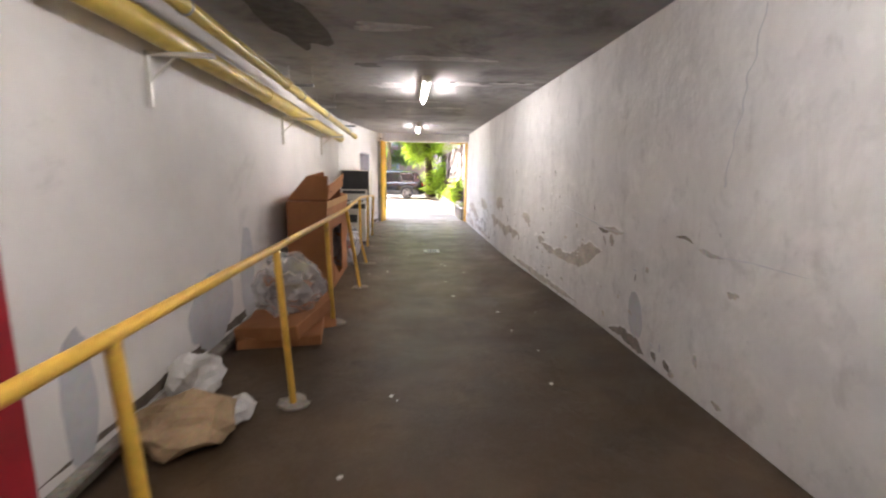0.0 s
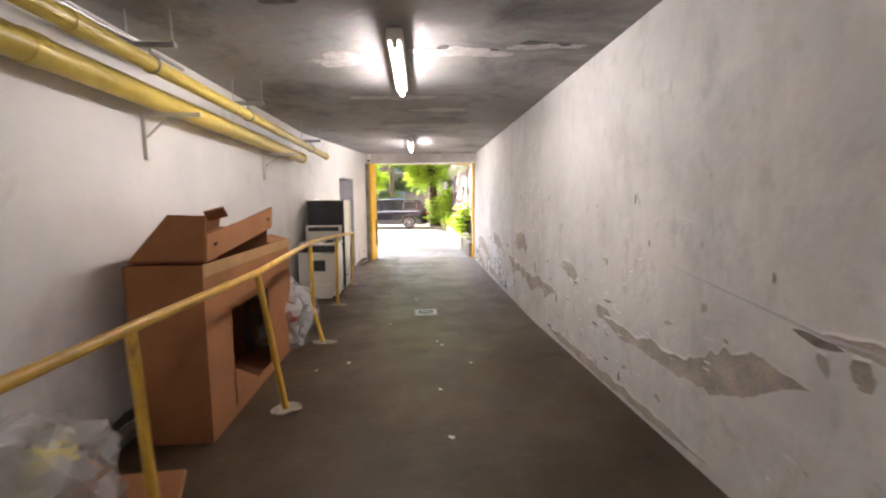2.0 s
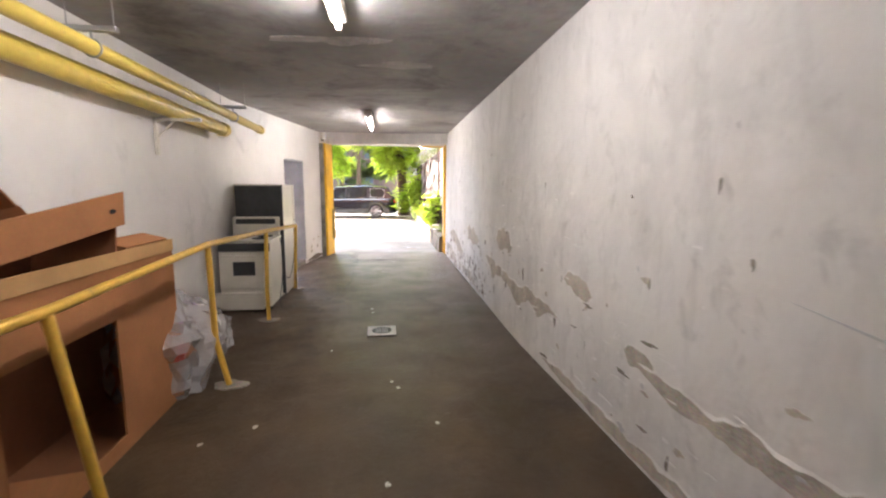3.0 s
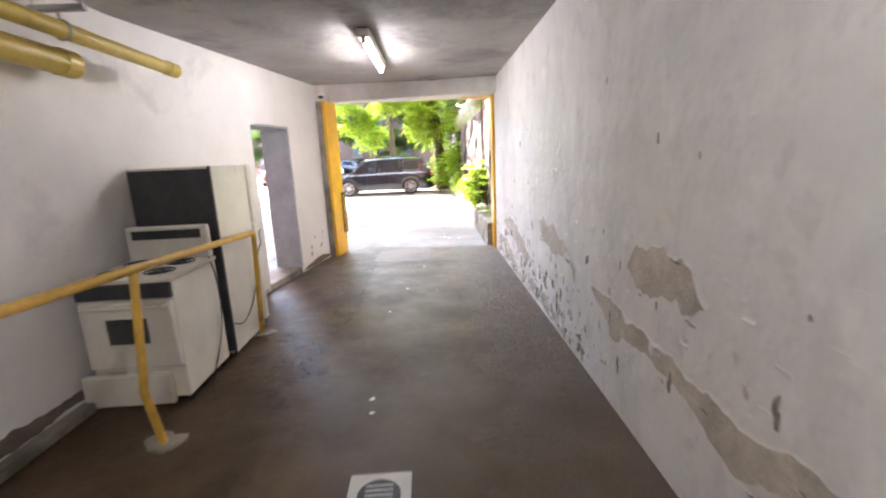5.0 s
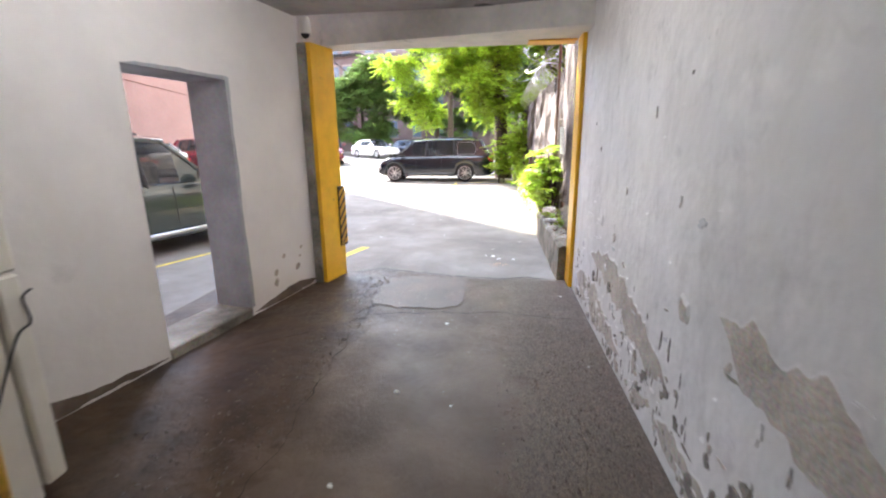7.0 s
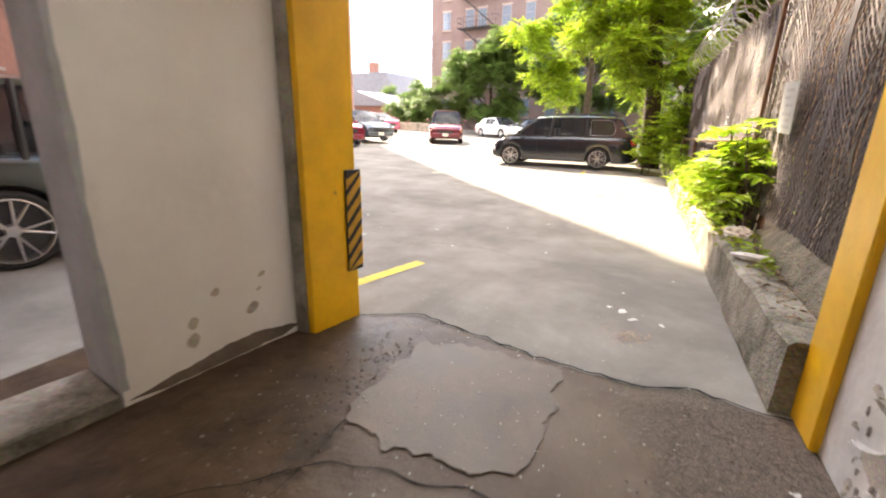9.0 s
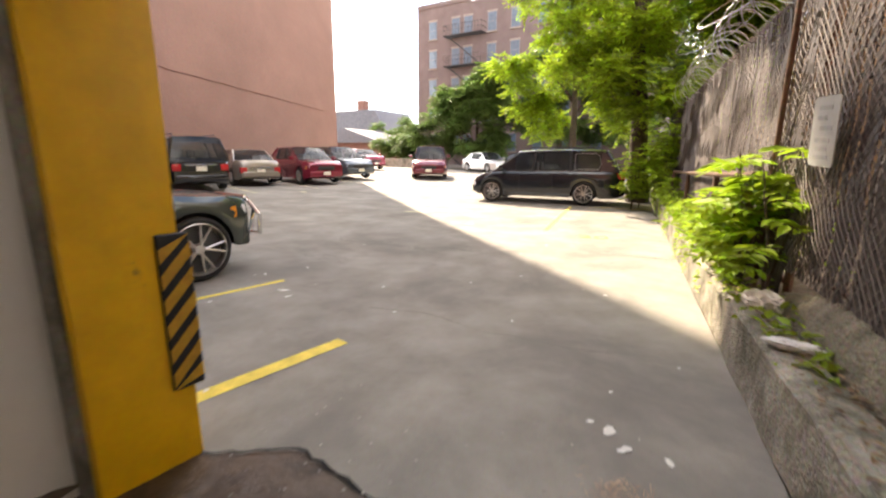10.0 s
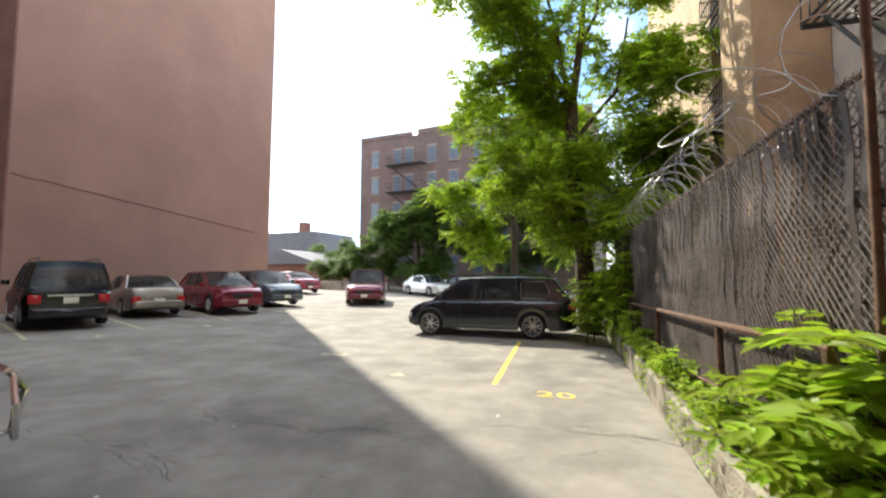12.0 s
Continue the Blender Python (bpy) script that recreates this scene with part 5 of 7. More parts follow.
def make_wheel(parent, x, y, r, side, spokes, rim_r):
    m = Matrix.Translation((x, y, r))
    bm = bmesh.new()
    w = 0.11
    lathe(bm, [(rim_r, -w), (r - 0.03, -w * 1.02), (r, -w * 0.7), (r, w * 0.7), (r - 0.03, w * 1.02), (rim_r, w), (rim_r - 0.02, w * 0.4), (rim_r - 0.02, -w * 0.4), (rim_r, -w)], 36, m)
    tyre = part("tyre", bm, M_TYRE, parent, smooth=True)
    bm = bmesh.new()
    o = side * w
    lathe(bm, [(rim_r + 0.004, o * 0.98), (rim_r - 0.012, o * 1.03), (rim_r - 0.022, o * 0.7), (rim_r - 0.025, -o)], 36, m)
    for k in range(spokes):
        a = 2 * math.pi * k / spokes
        for da in (-0.1, 0.1):
            p0 = Vector((0.05 * math.cos(a), o * 0.86, 0.05 * math.sin(a)))
            p1 = Vector(((rim_r - 0.01) * math.cos(a + da * 2.2), o * 0.95, (rim_r - 0.01) * math.sin(a + da * 2.2)))
            tube(bm, [m @ p0, m @ p1], [0.016, 0.011], 5)
    lathe(bm, [(0.001, o * 0.98), (0.05, o * 0.95), (0.062, o * 0.8), (0.062, 0)], 14, m)
    part("rim", bm, M_RIM, tyre, smooth=True)
    bm = bmesh.new()
    lathe(bm, [(0.001, o * 0.35), (rim_r - 0.03, o * 0.35)], 24, m)
    part("brake_disc", bm, M_DARKGREY, tyre)


def car(name, m, label, paint, L, W, H, belt, hood, prof, glass_x, pillars, wheels, wr, rim_r, spokes, cladding=None, rails=False, tail_z=None, bar=False, group="parked cars", tint=M_GLASS, round_=0.16):
    """prof: top of the lower body along x; glass_x: foot, head, tail-head and tail-foot of the cabin."""
    ob = thing(name, m, label, "car", group)
    hw = W / 2
    xs_ = set(-L / 2 + L * i / 34 for i in range(35))
    ra = wr + 0.055
    for wx in wheels:
        for k in range(13):
            xs_.add(wx - ra + 2 * ra * k / 12)
    xs_ = sorted(xs_)
    bm = bmesh.new()
    prev = None
    for x in xs_:
        u = abs(x) / (L / 2)
        taper = 1 - round_ * max(0, (u - 0.72) / 0.28) ** 2.2
        hb = hw * taper
        zb = 0.22 + (0.26 if bar and x > 0 else 0.10) * max(0, (u - 0.86) / 0.14) ** 1.5
        za = zb
        for wx in wheels:
            d = abs(x - wx)
            if d <= ra:
                za = max(za, wr + math.sqrt(max(0, ra * ra - d * d)))
        zt = ease(x, prof)
        za = min(za, zt - 0.12)
        zs = zt - 0.05
        z1 = za + (zs - za) * 0.35
        ring = [(0, za if za > zb else zb), (hb * 0.72, max(za, zb)), (hb * 0.985, max(za, zb)), (hb * 1.0, z1), (hb * 0.99, z1 + (zs - z1) * 0.62), (hb * 0.955, zs), (hb * 0.90, zt), (hb * 0.5, zt + 0.022), (0, zt + 0.03)]
        full = [(-y, z) for y, z in reversed(ring[1:-1])]
        pts = [(y, z) for y, z in ring] + full
        ringv = [bm.verts.new((x, y, z)) for y, z in pts]
        if prev:
            n = len(ringv)
            for i in range(n):
                bm.faces.new((prev[i], prev[(i + 1) % n], ringv[(i + 1) % n], ringv[i]))
        else:
            bm.faces.new(ringv)
        prev = ringv
    bm.faces.new(prev[::-1])
    bmesh.ops.recalc_face_normals(bm, faces=bm.faces[:])
    part("body", bm, paint, ob, smooth=True)
    # cabin: glass all round, painted roof and pillars over it
    xf, xh, xt, xb = glass_x
    zr = H - 0.03

    def cab(x):
        if x > xh:
            k = (xf - x) / (xf - xh)
        elif x < xt:
            k = (x - xb) / (xt - xb)
        else:
            k = 1.0
        k = max(0, min(1, k))
        base = ease(x, prof) - 0.03
        top = base + (zr - base) * (k ** 0.92)
        if xt <= x <= xh:
            mid = (xh + xt) / 2
            top -= 0.05 * ((x - mid) / ((xh - xt) / 2)) ** 2
        return base, top

    def wall_y(x, z):
        return hw * (0.925 - 0.21 * max(0, (z - belt)) / (H - belt))
    bm, rf = bmesh.new(), bmesh.new()
    prev = None
    cx = sorted(set([xb, xf, xh, xt] + [xb + (xf - xb) * i / 26 for i in range(27)]))
    for x in cx:
        b0, t0 = cab(x)
        tz = max(t0, b0 + 0.005)
        row = [(hw * 0.925, b0), (wall_y(x, tz) + 0.0, tz - 0.03 if tz - b0 > 0.06 else tz), (wall_y(x, tz) * 0.88, tz), (0, tz + 0.03 * min(1, (tz - b0) * 3))]
        row = row + [(-y, z) for y, z in reversed(row[:-1])]
        rv = [bm.verts.new((x, y, z)) for y, z in row]
        if prev:
            for i in range(len(rv) - 1):
                f = bm.faces.new((prev[i], prev[i + 1], rv[i + 1], rv[i]))
                if i in (0, len(rv) - 2) and (x > xh + 0.22 * (xf - xh) + 0.02 or x < xt + 0.16):
                    f.material_index = 1
        prev = rv
    bmesh.ops.recalc_face_normals(bm, faces=bm.faces[:])
    part("window_glass", bm, [tint, paint], ob, "dark car glass", True)
    for s in (-1, 1):
        bm = bmesh.new()
        tube(bm, [(x, s * (hw * 0.925 + 0.004), ease(x, prof) + 0.012) for x in [xt + 0.1 + (xh + 0.2 - xt) * i / 8 for i in range(9)]], 0.006, 5)
        part("belt_trim", bm, M_CHROME if rails else M_BLACK, ob, "thin bright trim below the windows")
    prev = None
    for x in [xt - 0.10 + (xh - xt + 0.16) * i / 14 for i in range(15)]:
        b0, t0 = cab(x)
        y = wall_y(x, t0)
        row = [(y + 0.012, t0 - 0.075), (y + 0.008, t0 - 0.02), (y * 0.88, t0 + 0.016), (0, t0 + 0.045)]
        row = row + [(-a, z) for a, z in reversed(row[:-1])]
        rv = [rf.verts.new((x, a, z)) for a, z in row]
        if prev:
            for i in range(len(rv) - 1):
                rf.faces.new((prev[i], prev[i + 1], rv[i + 1], rv[i]))
        prev = rv
    bmesh.ops.recalc_face_normals(rf, faces=rf.faces[:])
    part("roof", rf, paint, ob, smooth=True)
    for s in (-1, 1):
        for x0, x1, w_ in [(xf - 0.06, xh - 0.02, 0.05), (xb + 0.04, xt - 0.02, 0.09)] + [(p, p - 0.04 * (1 if p > 0 else -1), 0.07) for p in pillars]:
            b0, t0 = cab(x0)[0], cab(x1)[1]
            bm = bmesh.new()
            tube(bm, [(x0, s * (hw * 0.925 - 0.005), b0 - 0.02), ((x0 + x1) / 2, s * (wall_y(0, (b0 + t0) / 2) - 0.008), (b0 + t0) / 2), (x1, s * (wall_y(x1, t0) - 0.012), t0 - 0.03)], w_ * 0.5, 8)
            part("pillar", bm, paint if (x0 in (xf - 0.06, xb + 0.04)) else M_BLACK, ob)
    # wheels and dark wheel wells
    for wx in wheels:
        for s in (-1, 1):
            make_wheel(ob, wx, s * (hw - 0.115), wr, s, spokes, rim_r)
            bm = bmesh.new()
            box(bm, (wx - ra + 0.01, s * 0.30 - 0.25, 0.24), (wx + ra - 0.01, s * 0.30 + 0.25, wr + ra - 0.02))
            part("wheel_well", bm, M_BLACK, ob)
    zf, zt_ = ease(L / 2, prof), tail_z or ease(-L / 2, prof)
    # bumpers, lamps, plates
    for sx, zz in ((1, 0.30), (-1, 0.32)):
        bm = bmesh.new()
        box(bm, (sx * (L / 2 - 0.16), -hw * 0.80, zz), (sx * (L / 2 + 0.035), hw * 0.80, zz + 0.24), 0.05, seg=3)
        part("bumper", bm, cladding or paint, ob, smooth=True)
    for s in (-1, 1):
        bm = bmesh.new()
        box(bm, (L / 2 - 0.34, s * hw * 0.70 - 0.14, zf - 0.20), (L / 2 - 0.02, s * hw * 0.70 + 0.14, zf - 0.04), 0.035, seg=2)
        part("headlight", bm, M_LAMP, ob, "clear headlight lens", True)
        bm = bmesh.new()
        ends = [hw * (1 - round_ * max(0, ((L / 2 - q) / (L / 2) - 0.72) / 0.28) ** 2.2) * 0.985 for q in (0.30, 0.17)]
        lo_, hi_ = (zf - 0.20, zf - 0.075) if bar else (zf - 0.18, zf - 0.06)
        prism(bm, [(L / 2 - 0.30, s * (ends[0] - 0.10), lo_), (L / 2 - 0.17, s * (ends[1] - 0.10), lo_ + 0.02), (L / 2 - 0.17, s * (ends[1] + 0.008), lo_ + 0.02), (L / 2 - 0.30, s * (ends[0] + 0.008), lo_)], (0, -0.01 * s, hi_ - lo_))
        part("indicator", bm, M_AMBER, ob, "amber indicator")
        bm = bmesh.new()
        box(bm, (-L / 2 - 0.012, s * hw * 0.74 - 0.13, zt_ - 0.30), (-L / 2 + 0.22, s * hw * 0.74 + 0.135, zt_ - 0.06), 0.03, seg=2)
        part("tail_light", bm, M_TAIL, ob, "red tail light", True)
        bm = bmesh.new()
        box(bm, (xf - 0.42, s * (hw + 0.10) - 0.10, belt + 0.02), (xf - 0.26, s * (hw + 0.10) + 0.09, belt + 0.17), 0.035, seg=2)
        part("wing_mirror", bm, paint, ob, smooth=True)
        for dx in (xh - 0.95, xh - 1.95):
            bm = bmesh.new()
            tube(bm, [(dx, s * hw * 0.99, belt - 0.10), (dx + 0.03, s * (hw + 0.025), belt - 0.10), (dx + 0.17, s * (hw + 0.025), belt - 0.10), (dx + 0.2, s * hw * 0.99, belt - 0.10)], 0.012, 6)
            part("door_handle", bm, paint, ob)
        for dx in (xh - 0.05, xh - 1.08, xh - 2.05):
            if abs(dx - wheels[1]) > 0.25:
                bm = bmesh.new()
                tube(bm, [(dx, s * (hw * 0.965), belt - 0.06), (dx, s * (hw * 0.997), belt * 0.72), (dx, s * (hw * 1.0), 0.42)], 0.006, 5)
                part("door_seam", bm, M_BLACK, ob)
        bm = bmesh.new()
        box(bm, (wheels[1] + ra, s * hw * 0.99 - 0.02, 0.22), (wheels[0] - ra, s * hw * 0.99 + 0.02, 0.32), 0.01)
        part("sill", bm, cladding or paint, ob)
        if rails:
            bm = bmesh.new()
            tube(bm, [(xh - 0.25, s * hw * 0.66, H - 0.04), (xh - 0.35, s * hw * 0.66, H + 0.04), (xt + 0.25, s * hw * 0.66, H + 0.04), (xt + 0.12, s * hw * 0.66, H - 0.05)], 0.016, 6)
            part("roof_rail", bm, M_BLACK, ob)
    part("grille", nbm(((L / 2 - 0.06, -hw * 0.42, zf - 0.22), (L / 2 + 0.012, hw * 0.42, zf - 0.06)), bev=0.012), M_BLACK, ob)
    part("licence_plate", nbm(((-L / 2 - 0.03, -0.16, zt_ - 0.30), (-L / 2 - 0.006, 0.16, zt_ - 0.14)), bev=0.003), M_PLATE, ob, "pale licence plate")
    part("licence_plate", nbm(((L / 2 + 0.036, -0.16, 0.38), (L / 2 + 0.05, 0.16, 0.53)), bev=0.003), M_PLATE, ob, "pale licence plate")
    part("tail_trim", nbm(((-L / 2 - 0.02, -hw * 0.5, zt_ - 0.11), (-L / 2, hw * 0.5, zt_ - 0.07)), bev=0.004), M_CHROME, ob, "chrome strip")
    bm = bmesh.new()
    for rx in (0.35, -0.75):
        for s in (-1, 1):
            box(bm, (rx - 0.07, s * 0.38 - 0.23, 0.55), (rx + 0.07, s * 0.38 + 0.23, belt + 0.28), 0.05)
    part("seats", bm, M_BLACK, ob)
    if bar:
        bm = bmesh.new()
        for s in (-1, 1):
            tube(bm, [(L / 2 - 0.05, s * 0.42, 0.36), (L / 2 + 0.20, s * 0.42, 0.40), (L / 2 + 0.27, s * 0.42, 0.70), (L / 2 + 0.17, s * 0.40, 0.86)], 0.03, 8)
        tube(bm, [(L / 2 + 0.17, -0.40, 0.86), (L / 2 + 0.17, 0.40, 0.86)], 0.03, 8)
        for s in (-1, 1):
            tube(bm, [(L / 2 + 0.20, s * 0.42, 0.40), (L / 2 + 0.12, s * 0.80, 0.44), (L / 2 + 0.10, s * 0.86, 0.68), (L / 2 + 0.19, s * 0.42, 0.82)], 0.025, 8)
        part("bull_bar", bm, M_CHROME, ob, "chrome tube bull bar", True)
        for s in (-1, 1):
            bm = bmesh.new()
            tube(bm, [(wheels[1] + ra + 0.03, s * (hw - 0.02), 0.30), (wheels[1] + ra + 0.12, s * (hw + 0.10), 0.31), (wheels[0] - ra - 0.12, s * (hw + 0.10), 0.31), (wheels[0] - ra - 0.03, s * (hw - 0.02), 0.30)], 0.035, 10)
            part("side_step", bm, M_STEEL, ob, "silver tube side step", True)
    return ob


def at_lot(x, y, rot, z=0.0):
    return pose(x, y, gz(x, y) + 0.006 + z, 0, 0, rot)


P_VAN = car_paint("dark_grey_blue_paint", (0.014, 0.018, 0.024))
P_SUV = car_paint("green_grey_paint", (0.055, 0.068, 0.06))
P_BLACK = car_paint("black_paint", (0.012, 0.013, 0.018))
P_SILVER = car_paint("beige_silver_paint", (0.30, 0.26, 0.22))
P_RED = car_paint("red_paint", (0.22, 0.014, 0.036))
P_GREY = car_paint("slate_paint", (0.09, 0.11, 0.13))
P_WHITE = car_paint("white_paint", (0.72, 0.73, 0.73))
P_MAROON = car_paint("maroon_paint", (0.17, 0.03, 0.045))

van = car("minivan", at_lot(-0.815, 32.93, 180), "dark blue-grey minivan parked in a marked stall", P_VAN, 4.67, 1.95, 1.68, 1.0, 0.9,
          [(-2.335, 0.96), (-2.1, 1.02), (-0.8, 1.02), (1.0, 0.99), (1.55, 0.98), (1.95, 0.90), (2.2, 0.80), (2.335, 0.66)], (1.66, 0.80, -1.78, -2.25), (0.35, -0.80), (1.655, -1.215), 0.335, 0.27, 6, rails=True, tail_z=1.08, round_=0.2)
part("roof_pack", nbm(((-0.7, -0.3, 1.69), (-0.05, 0.3, 1.745)), bev=0.02), M_DARKGREY, van, "low dark bundle on the roof")
for s_ in (-1, 1):
    bm = bmesh.new()
    tube(bm, [(-0.92, s_ * 0.905, 1.07), (-1.60, s_ * 0.905, 1.07), (-1.66, s_ * 0.865, 1.22), (-1.60, s_ * 0.80, 1.47), (-1.5, s_ * 0.785, 1.53), (-0.95, s_ * 0.775, 1.545), (-0.90, s_ * 0.80, 1.48), (-0.92, s_ * 0.905, 1.07)], 0.007, 5)
    part("window_trim", bm, M_STEEL, van, "bright trim round the rear side window")
SUVP = [(-2.28, 0.92), (-2.0, 1.08), (0.6, 1.06), (1.0, 1.04), (1.75, 0.97), (2.1, 0.92), (2.28, 0.74)]
car("suv", pose(-4.17, 20.31, 0.0, 0, 0, 74.3) @ Matrix.Diagonal((1.03, 1.03, 1.03, 1)), "dark green-grey suv with bright alloys and chrome bull bar", P_SUV, 4.4, 1.86, 1.72, 1.02, 0.9, [(-2.2, 0.86), (-1.95, 1.03), (0.7, 1.0), (1.15, 0.97), (1.9, 0.92), (2.12, 0.90), (2.2, 0.86)], (1.16, 0.42, -1.7, -2.1), (0.02, -0.95), (1.55, -1.15), 0.36, 0.295, 5, rails=False, bar=True, round_=0.17)
car("suv", at_lot(-13.7, 29.7, 154.5), "black boxy suv parked nose-in at the wall", P_BLACK, 4.75, 1.95, 1.86, 1.12, 1.0, [(-2.38, 0.98), (-2.1, 1.12), (0.7, 1.1), (1.1, 1.06), (1.9, 1.0), (2.2, 0.95), (2.38, 0.76)], (1.2, 0.45, -2.0, -2.28), (-0.1, -1.15), (1.42, -1.36), 0.38, 0.26, 6, rails=True)
car("suv", at_lot(-13.1, 26.4, 154.5), "dark grey crossover parked nose-in at the wall", car_paint("charcoal_paint", (0.05, 0.035, 0.035)), 4.65, 1.9, 1.72, 1.08, 0.95, SUVP, (1.12, 0.2, -1.6, -2.2), (-0.15, -1.05), (1.36, -1.30), 0.36, 0.25, 6, rails=True)
SEDP = [(-2.35, 0.78), (-2.2, 0.98), (-1.5, 1.0), (0.8, 0.93), (1.2, 0.9), (1.9, 0.8), (2.25, 0.7), (2.36, 0.56)]
car("sedan", at_lot(-14.3, 32.9, 154.5), "beige-silver saloon parked nose-in at the wall", P_SILVER, 4.7, 1.8, 1.46, 0.95, 0.85, SEDP, (1.1, 0.3, -1.0, -1.72), (-0.2,), (1.40, -1.35), 0.32, 0.21, 7)
car("hatchback", at_lot(-12.5, 34.9, -25.5), "red crossover parked nose-out by the wall", P_RED, 4.4, 1.84, 1.62, 1.0, 0.9, SUVP, (1.28, 0.2, -1.4, -2.1), (-0.25, -1.1), (1.36, -1.26), 0.35, 0.24, 6)
car("crossover", at_lot(-13.1, 38.4, -25.5), "slate grey crossover parked nose-out by the wall", P_GREY, 4.65, 1.88, 1.66, 1.04, 0.92, SUVP, (1.28, 0.2, -1.5, -2.15), (-0.25, -1.1), (1.38, -1.30), 0.36, 0.25, 6)
car("suv", at_lot(-9.2, 42.0, -68), "maroon pickup-style suv facing the lot", P_MAROON, 4.9, 1.95, 1.82, 1.12, 1.0, SUVP, (1.2, 0.4, -1.8, -2.3), (-0.1, -1.1), (1.45, -1.4), 0.38, 0.25, 6)
car("sedan", at_lot(-8.3, 50.2, -38), "white saloon parked beneath the trees", P_WHITE, 4.6, 1.8, 1.46, 0.95, 0.85, SEDP, (1.1, 0.3, -1.0, -1.72), (-0.2,), (1.38, -1.32), 0.32, 0.21, 7)
car("sedan", at_lot(-5.2, 50.6, -35), "dark saloon parked beneath the trees", P_BLACK, 4.6, 1.8, 1.46, 0.95, 0.85, SEDP, (1.1, 0.3, -1.0, -1.72), (-0.2,), (1.38, -1.32), 0.32, 0.21, 7)
car("crossover", at_lot(-17.5, 47.5, -30), "red car parked at the far side of the lot", P_RED, 4.5, 1.85, 1.5, 1.0, 0.9, SUVP, (1.28, 0.2, -1.4, -2.1), (-0.25, -1.1), (1.36, -1.28), 0.34, 0.23, 6)

# buildings --------------------------------------------------------------------


def sash_window(parent, m, w, h, deep=0.12):
    """One window set in a wall: stone sill and lintel, frame, panes. Local x along the wall, y into it, z up."""
    bm = bmesh.new()
    for lo, hi in (((-w / 2, -0.02, 0), (-w / 2 + 0.07, 0.06, h)), ((w / 2 - 0.07, -0.02, 0), (w / 2, 0.06, h)), ((-w / 2 + 0.07, -0.02, h - 0.07), (w / 2 - 0.07, 0.06, h)), ((-w / 2 + 0.07, -0.02, 0), (w / 2 - 0.07, 0.06, 0.07)), ((-w / 2 + 0.07, -0.01, h / 2 - 0.03), (w / 2 - 0.07, 0.05, h / 2 + 0.03))):
        box(bm, lo, hi)
    bmesh.ops.transform(bm, matrix=m, verts=bm.verts[:])
    win = part("window", bm, M_SASH, parent)
    for z0, z1 in ((0.07, h / 2 - 0.03), (h / 2 + 0.03, h - 0.07)):
        bm = bmesh.new()
        box(bm, (-w / 2 + 0.07, -0.014, z0), (w / 2 - 0.07, 0.03, z1), m=m)
        part("pane", bm, M_PANE, win)
    for lo, hi in (((-w / 2 - 0.1, -0.10, -0.12), (w / 2 + 0.1, 0.05, 0)), ((-w / 2 - 0.08, -0.03, h), (w / 2 + 0.08, 0.05, h + 0.16))):
        bm = bmesh.new()
        box(bm, lo, hi, m=m)
        part("sill", bm, M_STONE, win)


def fire_escape(parent, m, w, d, rise):
    bm = bmesh.new()
    for k in range(9):
        y = -d + d * k / 8
        box(bm, (-w / 2, y - 0.02, -0.04), (w / 2, y + 0.02, 0.0), m=m)
    for x in (-w / 2, w / 2):
        box(bm, (x - 0.03, -d, -0.08), (x + 0.03, 0, 0.0), m=m)
    for z in (0.45, 0.9):
        box(bm, (-w / 2, -d - 0.015, z), (w / 2, -d + 0.015, z + 0.03), m=m)
        for x in (-w / 2, w / 2):
            box(bm, (x - 0.015, -d, z), (x + 0.015, 0, z + 0.03), m=m)
    for k in range(13):
        x = -w / 2 + w * k / 12
        box(bm, (x - 0.01, -d - 0.01, 0), (x + 0.01, -d + 0.01, 0.9), m=m)
    for s in (0, 0.45):
        p, q = m @ Vector((-w / 2 + 0.3, -d + 0.15 + s * 0.9, 0)), m @ Vector((w / 2 - 0.3, -d + 0.15 + s * 0.9, -rise))
        tube(bm, [p, q], 0.035, 5)
    part("fire_escape", bm, M_BLACK, parent, "black iron fire escape landing and stair")


# tall painted-brick block beside the lot
AH = 27.2
bldg = thing("apartment_block", pose(0, 0, 0), "tall windowless pink painted brick apartment block", "building")
part("wall", nbm(((-34, 30.4, -0.3), (-17.5, 44.4, AH)),), M_PINK, bldg, "pink painted brick")
part("end_wall", nbm(((-34, 30.33, -0.3), (-17.5, 30.4, AH)),), M_BRICKD, bldg, "dark brown brick end wall")
part("coping", nbm(((-34.1, 30.3, AH), (-17.4, 44.5, AH + 0.25)),), M_STONE, bldg)
bm = bmesh.new()
tube(bm, [(-17.49, 30.5 + 0.5 * i, 5.25 - 0.035 * i + 0.05 * noise.noise((i * 0.6, 0, 9))) for i in range(26)], 0.022, 5)
part("cable", bm, M_BRICKD, bldg, "thin cable sagging across the wall")
part("parge_band", nbm(((-17.5, 30.6, 0.2), (-17.46, 44.2, 0.9)),), M_BRICKD, bldg)
bldg = thing("brick_building", pose(0, 0, 0), "dark brick building set behind the parked cars", "building")
part("wall", nbm(((-34, 12, -0.3), (-20.2, 30.3, AH)),), M_BRICKD, bldg)
for x, z in ((-18.2, 5.3), (-18.75, 2.2)):
    part("flood_lamp", nbm(((x - 0.2, 30.08, z), (x + 0.2, 30.325, z + 0.4)), bev=0.03), M_LITTER, bldg, "white wall lamp")
for k in range(5):
    sash_window(bldg, pose(-20.2, 25.6, 3.0 + 3.1 * k, 0, 0, 90), 1.0, 1.6)

